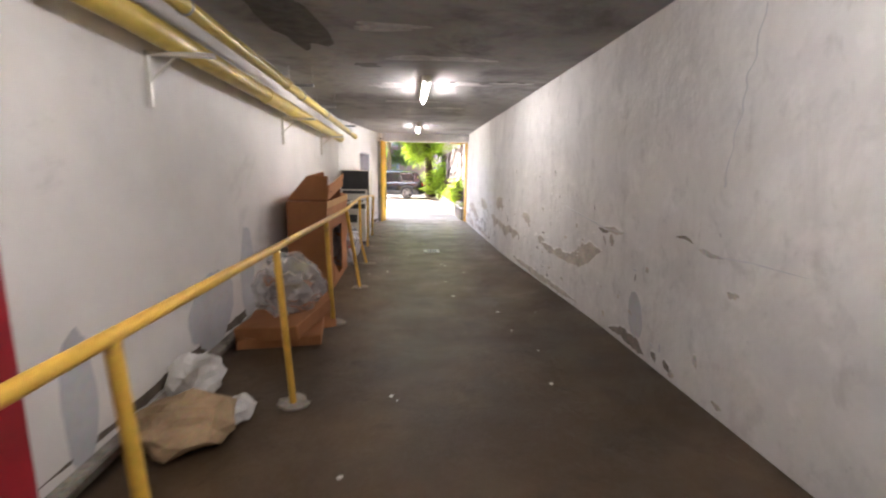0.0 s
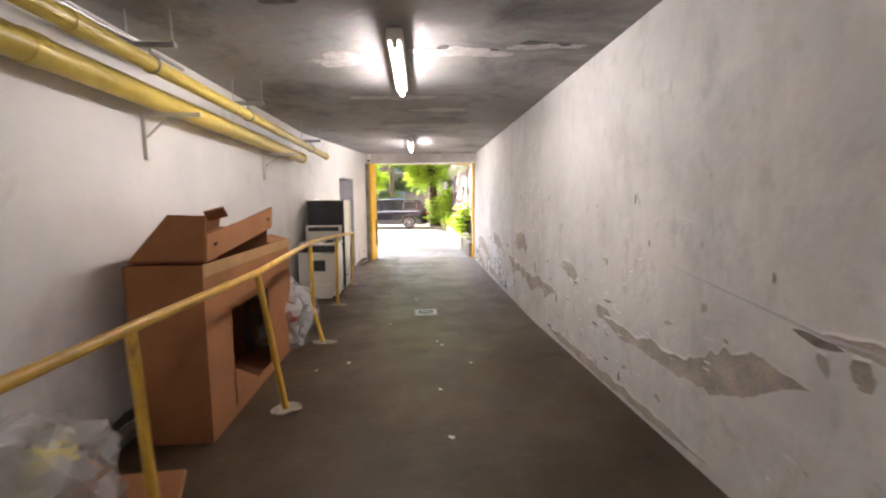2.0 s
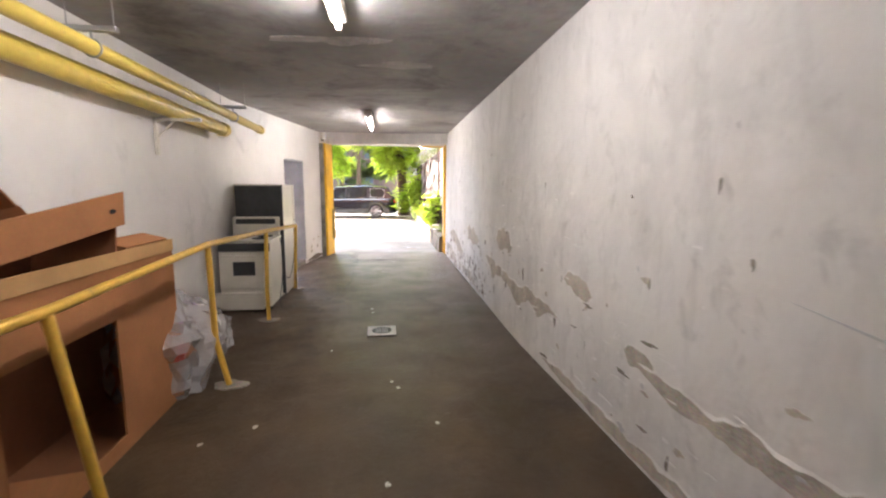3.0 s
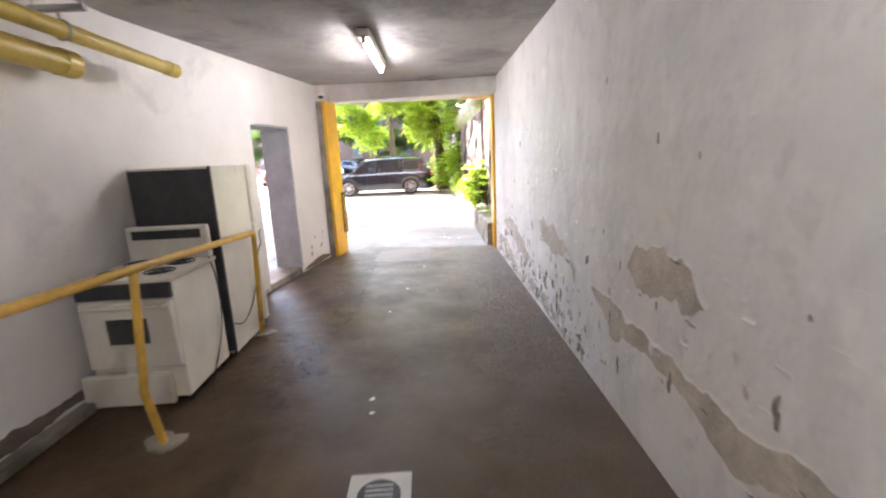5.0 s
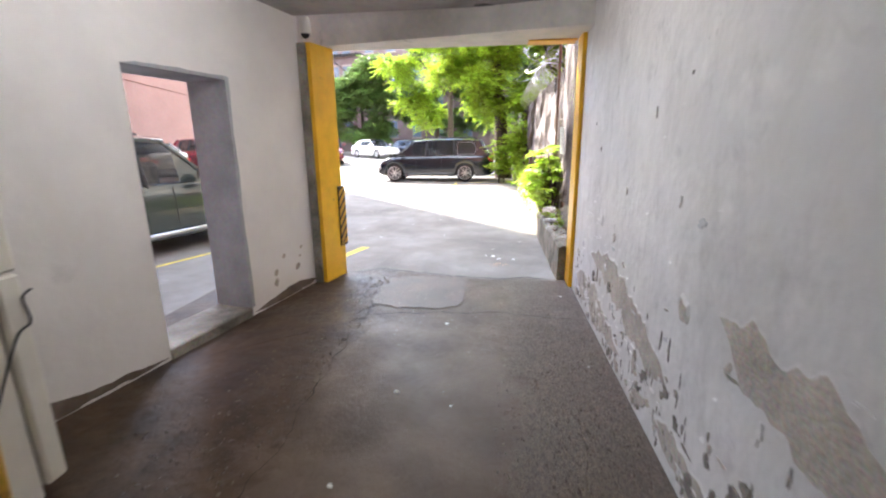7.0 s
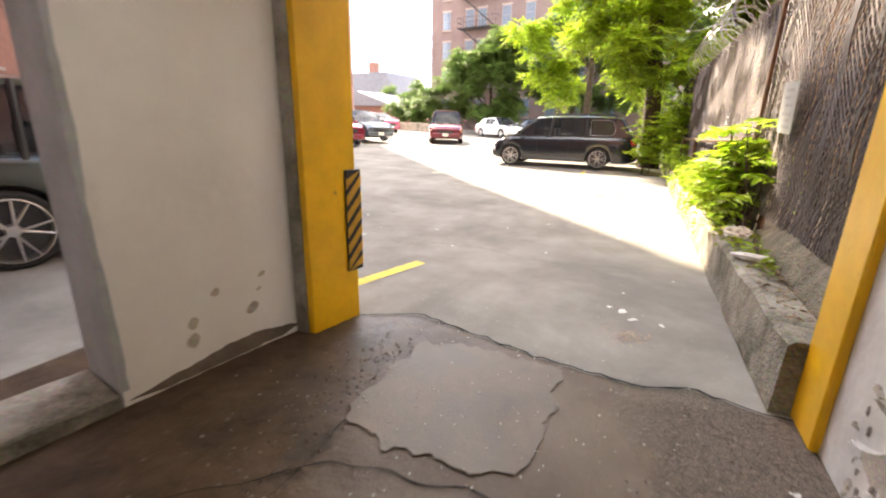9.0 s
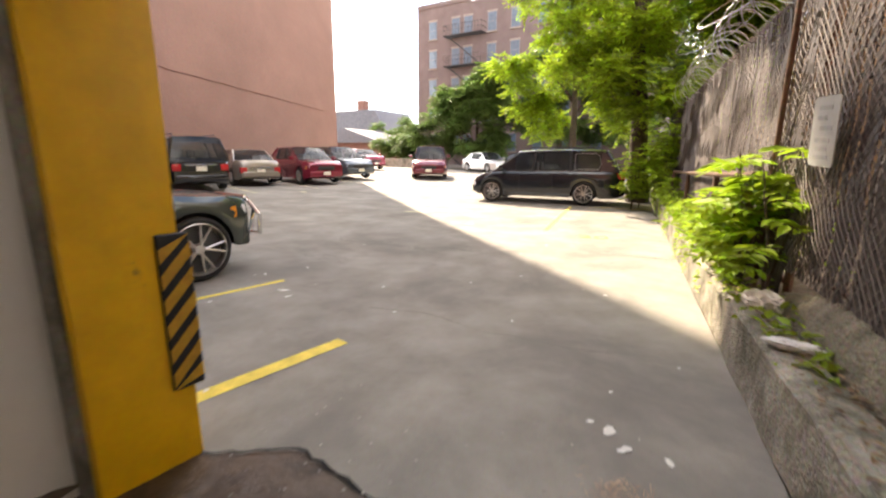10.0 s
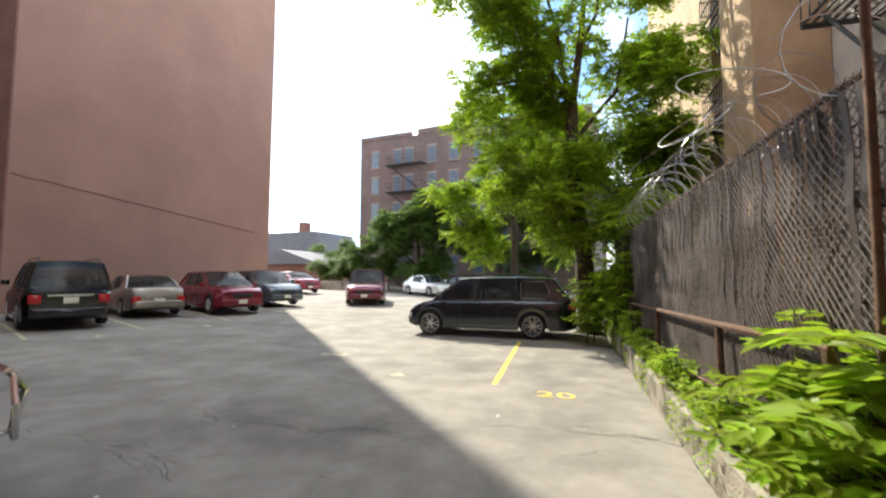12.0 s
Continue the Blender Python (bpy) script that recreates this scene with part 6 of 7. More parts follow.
# brown brick building far behind
bldg = thing("apartment_building", pose(-20.0, 62.6, 0, 0, 0, -9), "brown brick apartment building with sash windows and fire escapes", "building")
part("wall", nbm(((0, 0, -0.3), (24, 14, 16.2)),), M_BRICKB, bldg)
for x0, x1, h in ((0, 6.2, 0.45), (7.0, 13, 0.6), (13.2, 24, 0.5)):
    part("parapet", nbm(((x0, -0.08, 16.2), (x1, 0.4, 16.2 + h)), bev=0.03), M_BRICKB, bldg)
for z in (14.0, 11.2, 8.4, 5.6, 2.8):
    for x in (1.9, 4.6, 6.0, 8.6, 11.0, 13.6, 16.0, 19.0):
        sash_window(bldg, pose(x, 0, z - 0.8), 0.95, 1.7)
    fire_escape(bldg, pose(5.9, 0, z - 0.9), 4.2, 1.1, 2.8)

# gabled house and low garage in the distance
ob = thing("house", pose(-37.5, 76, 0.5, 0, 0, -8), "distant gabled house with a chimney and slate roof", "house")
part("wall", nbm(((-6, 0, -0.5), (6, 8, 4.6)),), M_CREAM, ob)
bm = bmesh.new()
prism(bm, [(-6.4, -0.4, 4.5), (6.4, -0.4, 4.5), (4.4, -0.4, 7.6), (-4.4, -0.4, 7.6)], (0, 8.8, 0))
part("roof", bm, M_ROOF, ob)
part("chimney", nbm(((0.1, 1, 7.2), (1.3, 2.2, 9.2)),), M_BRICKD, ob)
ob = thing("garage", pose(-29, 62, 0.6, 0, 0, -8), "low dark garage with a shallow roof", "garage")
part("wall", nbm(((-5, 0, -0.6), (5, 6, 2.4)),), M_BRICKD, ob)
bm = bmesh.new()
prism(bm, [(-5.5, -0.5, 2.35), (5.5, -0.5, 2.35), (0, -0.5, 4.0)], (0, 7, 0))
part("roof", bm, M_ROOF, ob)
structure("wall_far", nbm(((-26, 52.6, 0), (-12.5, 52.95, 1.25)), bev=0.03), M_KERB, "low stone wall at the far edge of the lot", "wall")

# tan building behind the fence
bldg = thing("tan_building", pose(0, 0, 0), "tan stucco and cream rendered building behind the fence", "building")
part("wall", nbm(((6.3, 23.3, -0.3), (16, 46, 18)),), M_CREAM, bldg, "cream render with peeling paint")
part("pier", nbm(((4.95, 29.9, -0.3), (6.298, 31.7, 18)), bev=0.03), M_TAN, bldg, "tan stucco pier")
part("bay", nbm(((5.6, 34.5, -0.3), (6.298, 44, 18)),), M_TAN, bldg)
for z in (3.2, 6.3, 9.4, 12.5):
    for y in (27.2, 33.1, 24.0):
        sash_window(bldg, pose(6.3, y, z, 0, 0, -90), 1.0, 1.7)
    fire_escape(bldg, pose(6.3, 27.0, z - 0.3, 0, 0, -90), 3.2, 1.1, 2.9)
    fire_escape(bldg, pose(6.3, 33.2, z - 0.3, 0, 0, -90), 2.4, 1.0, 2.9)


# fence, sign and wire ---------------------------------------------------------
FX = 2.74


def fence_top(y):
    return 3.5 if y < 22.2 else 2.76


fence = thing("fence", pose(0, 0, 0), "tall chain-link fence woven with brown plastic slats", "fence")
ypos = [19.75 + 2.42 * i for i in range(7)]
for y in ypos:
    bm = bmesh.new()
    tube(bm, [(FX + 0.06, y, 0.2), (FX + 0.06, y, fence_top(y - 0.01) + 0.05)], 0.03, 8)
    part("post", bm, M_RUST, fence, smooth=True)
for y0, y1 in ((19.75, 22.19), (22.21, 34.3)):
    for z in (fence_top(y0), 0.5 if y0 > 22 else 0.68, 1.55):
        bm = bmesh.new()
        tube(bm, [(FX + 0.05, y0, z), (FX + 0.05, y1, z)], 0.02, 8)
        part("rail", bm, M_RUST, fence)
bm = bmesh.new()
for y0, y1, z0, z1 in ((19.75, 22.2, 0.62, 3.5), (22.2, 34.3, 0.40, 2.76)):
    pitch, hgt = 0.07, z1 - z0
    n = int((y1 - y0 + hgt) / pitch)
    for s in (-1, 1):
        for i in range(n):
            a = y0 - hgt + i * pitch if s > 0 else y0 + i * pitch
            pts = []
            for k in range(2):
                zz = z0 + hgt * k
                pts.append((a + s * hgt * k, zz))
            (ya, za), (yb, zb) = pts
            if s > 0:
                if ya < y0:
                    za, ya = za + (y0 - ya), y0
                if yb > y1:
                    zb, yb = zb - (yb - y1), y1
            else:
                if ya > y1:
                    za, ya = za + (ya - y1), y1
                if yb < y0:
                    zb, yb = zb - (y0 - yb), y0
            if zb - za < 0.05:
                continue
            nseg = 6
            tube(bm, [(FX - 0.012 + 0.012 * (k % 2) + 0.02 * noise.noise((ya + k, za, 3)), ya + (yb - ya) * k / nseg, za + (zb - za) * k / nseg) for k in range(nseg + 1)], 0.0036, 3, False)
tagged(part("chain_link", bm, M_WIRE, fence, "dull steel wire mesh"), kind="stuff")
slat_meshes = []
for hgt in (2.36, 2.88):
    bm = bmesh.new()
    prev = None
    for k in range(9):
        z = hgt * k / 8
        o = 0.010 * (1 if k % 2 else -1)
        ring = [bm.verts.new((o + dx, dy, z)) for dx, dy in ((-0.003, -0.027), (-0.003, 0.027), (0.003, 0.027), (0.003, -0.027))]
        if prev:
            for a in range(4):
                bm.faces.new((prev[a], prev[(a + 1) % 4], ring[(a + 1) % 4], ring[a]))
        prev = ring
    bmesh.ops.recalc_face_normals(bm, faces=bm.faces[:])
    me = bpy.data.meshes.new("slat")
    bm.to_mesh(me)
    bm.free()
    me.materials.append(M_SLAT)
    slat_meshes.append(me)
rs = random.Random(9)
y = 19.8
while y < 34.2:
    ob = new("slat", slat_meshes[1] if y < 22.2 else slat_meshes[0])
    ob.parent = fence
    ob.matrix_basis = pose(FX + 0.012, y, 0.62 if y < 22.2 else 0.40, rs.gauss(0, 0.5), rs.gauss(0, 0.5), rs.gauss(0, 6)) @ Matrix.Diagonal((1, 1, rs.uniform(0.94, 1.0), 1))
    y += 0.058 if rs.random() < 0.93 else 0.11

bm = bmesh.new()
tube(bm, [(FX - 0.05, 22.6, 0.3), (FX - 0.04, 22.6, 3.75)], 0.022, 10)
part("tall_post", bm, M_RUST, fence, "tall dull steel post", True)

# razor wire coil along the top
ob = thing("razor_wire", pose(0, 0, 0), "tangled galvanised razor wire coil on the fence top", "razor wire")
for ph, rad, y0, y1 in ((0, 0.32, 22.6, 31.5), (2.1, 0.26, 23.4, 30.0)):
    bm = bmesh.new()
    n = int((y1 - y0) * 38)
    tube(bm, [(FX + 0.05 + rad * math.cos(0.36 * i + ph) * (1 + 0.25 * noise.noise((i * 0.04, ph, 0))), y0 + (y1 - y0) * i / n + 0.12 * noise.noise((i * 0.09, 4, ph)), 2.98 + rad * math.sin(0.36 * i + ph) * (1 + 0.3 * noise.noise((i * 0.05, 9, ph)))) for i in range(n)], 0.0045, 4)
    part("coil", bm, M_STEEL, ob)
for k, (y, r) in enumerate(((24.2, 0.42), (25.3, 0.36), (26.6, 0.5))):
    bm = bmesh.new()
    tube(bm, [(FX - 0.1 + r * math.cos(a * 0.2618), y + r * 0.7 * math.sin(a * 0.2618), 3.35 + 0.25 * math.sin(a * 0.2618 + k)) for a in range(25)], 0.005, 4)
    part("loose_loop", bm, M_STEEL, ob)

# low rusty railing in front of the fence
ob = thing("low_railing", pose(0, 0, 0), "low rusty iron railing along the planting strip", "railing")
bm = bmesh.new()
tube(bm, [(2.64, 22.9, 1.29), (2.64, 24.8, 1.23), (2.65, 27.4, 1.17), (2.66, 30.6, 1.10)], 0.03, 8)
part("rail", bm, M_RUST, ob, smooth=True)
for y, z in ((24.75, 1.23), (27.6, 1.165), (30.4, 1.10), (22.95, 1.28)):
    bm = bmesh.new()
    tube(bm, [(2.645, y, z), (2.63, y - 0.12, 0.30)], 0.035, 8)
    part("post", bm, M_RUST, ob, smooth=True)
bm = bmesh.new()
tube(bm, [(2.66, 22.6, 0.75), (2.66, 26.5, 0.52)], 0.02, 6)
part("brace", bm, M_RUST, ob)

# sign on the fence
ob = thing("sign", pose(2.66, 21.56, 1.59, 3, -3, 3.5), "white rectangular notice sign wired to the fence", "sign")
bm = bmesh.new()
rr = 0.03
out = []
for cy, cz, a0 in ((0.13, 0.175, 0), (-0.13, 0.175, 90), (-0.13, -0.175, 180), (0.13, -0.175, 270)):
    for k in range(5):
        a = radians(a0 + 22.5 * k)
        out.append((0, cy + rr * math.cos(a), cz + rr * math.sin(a)))
prism(bm, out, (-0.006, 0, 0))
part("plate", bm, material("weathered_white_sign", (0.46, 0.45, 0.42), 0.45, vary=0.1, scale=6, fine=40, bump=0.1), ob)
for z, a, b in ((0.14, -0.08, 0.08), (0.08, -0.02, 0.09), (0.02, -0.1, 0.05), (-0.05, -0.09, 0.10), (-0.10, -0.07, 0.08), (-0.15, -0.09, 0.09)):
    part("text_bar", nbm(((-0.0085, a, z - 0.013), (-0.0065, b, z + 0.013)),), material("faded_ink", (0.38, 0.37, 0.35), 0.6), ob, "faded grey lettering bar")

# plants -----------------------------------------------------------------------


def leaf_arrays(specs, rng_):
    """specs: (base, tip direction, length, width, normal) for each leaf; four corners each, folded along the midrib."""
    n = len(specs)
    b = np.array([s[0] for s in specs])
    d = np.array([s[1] for s in specs])
    d /= np.linalg.norm(d, axis=1)[:, None] + 1e-9
    ln_, wd = np.array([s[2] for s in specs])[:, None], np.array([s[3] for s in specs])[:, None]
    nr = np.array([s[4] for s in specs])
    sd = np.cross(d, nr)
    sd /= np.linalg.norm(sd, axis=1)[:, None] + 1e-9
    up = np.cross(sd, d)
    v = np.empty((n, 6, 3))
    v[:, 0] = b
    v[:, 1] = b + d * ln_ * 0.35 + sd * wd * 0.5 + up * wd * 0.15
    v[:, 2] = b + d * ln_ * 0.7 + sd * wd * 0.36 + up * wd * 0.08
    v[:, 3] = b + d * ln_ - up * wd * 0.25
    v[:, 4] = b + d * ln_ * 0.7 - sd * wd * 0.36 + up * wd * 0.08
    v[:, 5] = b + d * ln_ * 0.35 - sd * wd * 0.5 + up * wd * 0.15
    i = np.arange(n)[:, None] * 6
    f = np.concatenate([i + [0, 1, 2, 3], i + [0, 3, 4, 5]])
    return v.reshape(-1, 3), f


def leaf_mesh(name, specs, mat, parent, rng_, label=""):
    v, f = leaf_arrays(specs, rng_)
    me = bpy.data.meshes.new(name)
    me.vertices.add(len(v))
    me.vertices.foreach_set("co", v.ravel())
    me.loops.add(f.size)
    me.loops.foreach_set("vertex_index", f.ravel().astype(np.int32))
    me.polygons.add(len(f))
    me.polygons.foreach_set("loop_start", (np.arange(len(f)) * 4).astype(np.int32))
    me.update(calc_edges=True)
    me.materials.append(mat)
    ob = new(name, me)
    ob.parent = parent
    return tagged(ob, label) if label else ob


def frond(base, way, length, pairs, leaf, wid, rng_, specs, droop=0.35):
    """A feather-shaped compound leaf."""
    base, way = Vector(base), Vector(way).normalized()
    side = way.cross(Vector((0, 0, 1)))
    side = side.normalized() if side.length > 0.05 else Vector((1, 0, 0))
    for k in range(1, pairs + 1):
        u = k / pairs
        p = base + way * length * u - Vector((0, 0, 1)) * droop * length * u * u
        sc = (0.75 + 0.5 * math.sin(math.pi * min(0.95, u))) * rng_.uniform(0.85, 1.15)
        for s in (-1, 1):
            d = side * s + way * 0.45 - Vector((0, 0, 0.25)) + Vector((rng_.gauss(0, .12), rng_.gauss(0, .12), rng_.gauss(0, .12)))
            specs.append((tuple(p), tuple(d), leaf * sc, wid * sc, (rng_.gauss(0, .25), rng_.gauss(0, .25), 1)))
    p = base + way * length - Vector((0, 0, 1)) * droop * length
    specs.append((tuple(p), tuple(way), leaf, wid, (0, 0, 1)))


def ball_point(rng_, c, r):
    while True:
        p = Vector((rng_.uniform(-1, 1), rng_.uniform(-1, 1), rng_.uniform(-1, 1)))
        if 0.25 < p.length < 1:
            return Vector(c) + Vector((p.x * r[0], p.y * r[1], p.z * r[2]))


def tree(name, x, y, label, trunk, limbs, clumps, mat, seed, size=0.16, dens=3.4, pairs=5, group=""):
    """trunk, limbs: (points, start radius, end radius) relative to the base; clumps: (centre, radii, fronds)."""
    r_ = random.Random(seed)
    ob = thing(name, pose(x, y, gz(x, y)), label, "tree", group)
    for i, (pts, ra, rb) in enumerate([trunk] + limbs):
        bm = bmesh.new()
        fine_ = []
        for a, b in zip(pts, pts[1:]):
            for k in range(4):
                fine_.append(Vector(a).lerp(Vector(b), k / 4))
        fine_.append(Vector(pts[-1]))
        fine_ = [p + Vector((0.06 * noise.noise(p * 0.9 + Vector((seed, 0, 0))), 0.06 * noise.noise(p * 0.9 + Vector((0, seed, 0))), 0)) for p in fine_]
        nn = len(fine_) - 1
        tube(bm, fine_, [ra + (rb - ra) * k / nn + (ra * 0.35 * (1 - k / nn) ** 8 if i == 0 else 0) for k in range(nn + 1)], 10)
        part("trunk" if i == 0 else "limb", bm, M_BARK, ob, smooth=True)
    specs = []
    twigs = bmesh.new()
    for c, r, n in clumps:
        cv = Vector(c)
        sub = [(ball_point(r_, c, r), r_.uniform(0.25, 0.5)) for _ in range(max(3, int(n / 22)))]
        for p, _ in sub[::3]:
            tube(twigs, [cv + (p - cv) * 0.1, cv.lerp(p, 0.55) + Vector((0, 0, -0.1)), p], [0.02, 0.012, 0.006], 4, False)
        for _ in range(int(n * dens)):
            sc, sr = r_.choice(sub)
            p = ball_point(r_, sc, (sr * 1.6, sr * 1.6, sr * 1.1))
            w = Vector((p.x - sc.x, p.y - sc.y, 0)) + Vector((r_.gauss(0, .4), r_.gauss(0, .4), r_.gauss(0.1, .25)))
            frond(p, w, size * r_.uniform(2.0, 3.4), pairs, size * r_.uniform(0.8, 1.2), size * 0.36, r_, specs)
    tagged(part("twigs", twigs, M_BARK, ob), kind="stuff")
    leaf_mesh("crown", specs, mat, ob, r_, "many small pointed green leaves")
    return ob


tree("tree", 1.95, 33.9, "tall tree of heaven with dark forked trunk and sunlit leaves",
     ([(0, 0, -0.1), (-0.15, 0, 2.5), (-0.42, -0.05, 5.0), (-0.45, 0, 7.2)], 0.29, 0.17),
     [([(-0.45, 0, 7.0), (-1.1, -0.4, 8.1), (-2.3, -0.8, 9.8), (-3.6, -1.2, 11.4), (-4.6, -1.4, 12.2)], 0.11, 0.035), ([(-0.45, 0, 7.1), (-0.2, 0, 8.6), (0.0, 0.2, 10.4), (0.3, 0.3, 13.0)], 0.14, 0.05),
      ([(-0.45, 0, 7.0), (-0.75, -0.2, 8.4), (-0.9, -0.3, 9.6), (-1.5, -0.4, 11.8)], 0.10, 0.03), ([(-0.42, 0, 5.8), (0.9, 0.2, 7.4), (1.3, 0.4, 9.8)], 0.08, 0.03), ([(-0.45, 0, 7.1), (-1.5, -0.6, 7.7), (-2.9, -1.0, 7.5)], 0.045, 0.015),
      ([(-0.2, 0, 8.8), (0.35, 0, 9.9), (0.6, 0.1, 11.6)], 0.07, 0.03)],
     [((-1.6, -0.6, 4.6), (1.5, 1.3, 1.5), 190), ((-2.3, -0.4, 6.4), (1.4, 1.2, 1.2), 130), ((-0.9, -1.0, 3.0), (0.9, 1.0, 1.0), 90), ((0.6, 0.2, 8.6), (1.6, 1.4, 1.4), 110), ((-1.6, -0.8, 9.6), (1.8, 1.4, 1.2), 110),
      ((0.8, 0.2, 11.4), (2.2, 1.8, 1.4), 120), ((1.9, 0.4, 6.4), (1.2, 1.2, 1.4), 110), ((-3.6, -1.2, 11.2), (1.5, 1.3, 0.8), 60), ((1.2, 0.3, 4.0), (0.9, 0.9, 1.3), 80), ((-1.0, 0.6, 7.2), (1.3, 1.2, 1.0), 110), ((-1.3, -0.4, 8.2), (1.3, 1.1, 1.2), 120), ((-2.6, -0.6, 8.4), (1.3, 1.1, 1.0), 100), ((-0.2, 0.5, 5.6), (1.0, 1.0, 1.2), 90), ((-1.9, -0.6, 11.0), (1.6, 1.2, 1.0), 90), ((0.9, 0.6, 5.4), (1.0, 1.0, 1.2), 80), ((-5.4, -1.6, 12.4), (1.6, 1.2, 0.6), 55), ((-2.4, -0.7, 10.0), (1.2, 1.0, 0.8), 60), ((2.2, 0.4, 8.4), (1.2, 1.1, 1.4), 80), ((2.0, 0.4, 10.2), (1.3, 1.1, 1.2), 70), ((-2.7, -0.6, 5.2), (1.0, 1.0, 1.3), 80), ((0.8, 0.2, 2.2), (0.7, 0.7, 1.2), 130), ((0.9, 0.3, 0.9), (0.6, 0.6, 0.8), 70)], M_LEAF, 3)
tree("tree", -1.2, 41.5, "leafy tree overhanging the far stalls", ([(0, 0, -0.1), (0.1, 0, 3.0), (0, 0, 5.5)], 0.2, 0.1), [([(0, 0, 4), (-1.6, -0.3, 6.0)], 0.08, 0.03), ([(0, 0, 4.5), (1.2, 0.3, 7.0)], 0.08, 0.03)],
     [((-1.8, 0, 5.2), (1.9, 1.6, 1.8), 170), ((0.4, 0.2, 7.0), (2.2, 1.8, 1.8), 190), ((-0.6, -0.3, 9.2), (1.8, 1.6, 1.5), 120), ((-1.9, 0, 3.1), (1.6, 1.4, 1.0), 100), ((1.6, 0, 4.2), (1.6, 1.6, 1.8), 120), ((2.6, 0, 8.0), (1.8, 1.6, 2.0), 130)], M_LEAF, 7, 0.19)
tree("shrub_tree", -10.6, 54.5, "broad dark green bushy tree at the lot edge", ([(0, 0, -0.1), (0.1, 0, 2.0), (0, 0, 4.2)], 0.22, 0.1), [([(0, 0, 2), (-2.0, -0.3, 4.0)], 0.09, 0.03), ([(0, 0, 2), (2.2, 0.3, 4.0)], 0.09, 0.03)],
     [((0, 0, 5.6), (3.2, 2.2, 2.2), 330), ((-2.6, -0.4, 3.6), (2.2, 2.0, 2.0), 220), ((2.6, -0.4, 3.6), (2.4, 2.0, 2.2), 240), ((0.2, -1.2, 2.4), (3.4, 1.6, 1.6), 260), ((1.4, 0, 7.4), (1.6, 1.5, 1.0), 100), ((-4.4, 0.4, 2.6), (1.8, 1.6, 2.0), 190), ((-2.4, 0.2, 5.8), (2.2, 1.8, 1.8), 200), ((1.6, 0, 6.6), (2.4, 1.8, 1.8), 200)], M_LEAFD, 12, 0.24, 3.6)
tree("tree", -4.0, 56.5, "dense tree behind the parked saloons", ([(0, 0, -0.1), (0.1, 0, 3.0), (0, 0, 6)], 0.25, 0.1), [([(0, 0, 3), (-2.0, -0.3, 6.0)], 0.09, 0.03), ([(0, 0, 3), (2.2, 0.3, 6.0)], 0.09, 0.03)],
     [((-0.8, 0, 4.2), (3.0, 2.2, 2.6), 260), ((2.4, 0, 7.2), (2.8, 2.2, 2.6), 250), ((-1.0, 0, 8.6), (2.4, 2.0, 2.2), 170), ((3.0, 0, 3.0), (2.6, 2.0, 2.2), 200), ((5.6, 0, 5.0), (2.4, 2.0, 3.0), 220)], M_LEAFD, 15, 0.24)
for i, (x, y, s, m_) in enumerate(((4.2, 34.4, 1.15, M_LEAF), (4.2, 37.0, 1.15, M_LEAFD), (3.6, 41.0, 1.2, M_LEAFD), (3.5, 31.8, 0.62, M_LEAF))):
    tree("tree", x, y, "slender leafy tree growing behind the fence", ([(0, 0, -0.1), (0.1, 0, 3.0 * s), (0, 0, 5.8 * s)], 0.12, 0.05), [([(0, 0, 3 * s), (-0.8, -0.5, 5.0 * s)], 0.05, 0.02), ([(0, 0, 3 * s), (0.6, 0.6, 5.4 * s)], 0.05, 0.02)],
         [((0, 0, 5.6 * s), (1.1 * s, 1.3 * s, 1.3 * s), 120), ((-0.5, 0.5, 4.0 * s), (1.0 * s, 1.2 * s, 1.1 * s), 100), ((0.1, -0.6, 3.0 * s), (0.8 * s, 1.0 * s, 1.0 * s), 70)] if i < 3 else [((0, 0.2, 2.9), (0.7, 0.9, 0.8), 60)], m_, 31 + i, 0.17, group="trees behind the fence")
for i, (x, y, h) in enumerate(((-24.0, 66, 5.5), (-27.5, 68, 5.0), (-21.0, 58, 3.2), (-18.0, 56.5, 2.6))):
    tree("tree", x, y, "pale hazy tree in the distance", ([(0, 0, -0.1), (0, 0, h * 0.6)], 0.15, 0.08), [], [((0, 0, h * 0.62), (h * 0.42, h * 0.35, h * 0.38), 150), ((h * 0.2, 0, h * 0.4), (h * 0.4, h * 0.3, h * 0.3), 100)], M_LEAFD, 51 + i, 0.24, group="distant trees")


def sapling(x, y, z, h, n, seed, spread=0.5, leaf=0.13, lean=(0, 0), mat=M_LEAF, label="bright green tree-of-heaven sapling on the kerb"):
    r_ = random.Random(seed)
    ob = thing("sapling", pose(x, y, z), label, "plant", "kerb saplings")
    specs = []
    for s in range(3):
        top = Vector((lean[0] * h + r_.uniform(-.15, .15), lean[1] * h + r_.uniform(-.2, .2), h * r_.uniform(0.75, 1.0)))
        bm = bmesh.new()
        tube(bm, [(0, 0.05 * s, -0.05), tuple(top * 0.5 + Vector((0.03, 0, 0))), tuple(top)], [0.014, 0.01, 0.005], 6)
        part("stem", bm, M_BARK, ob)
        for k in range(n // 3):
            u = 0.25 + 0.75 * k / (n / 3)
            a = r_.uniform(0, 6.28)
            frond(top * u, (math.cos(a), math.sin(a), r_.uniform(0.0, 0.7)), spread * r_.uniform(0.6, 1.2), 7, leaf, leaf * 0.36, r_, specs)
    leaf_mesh("foliage", specs, mat, ob, r_, "bright pinnate leaves")


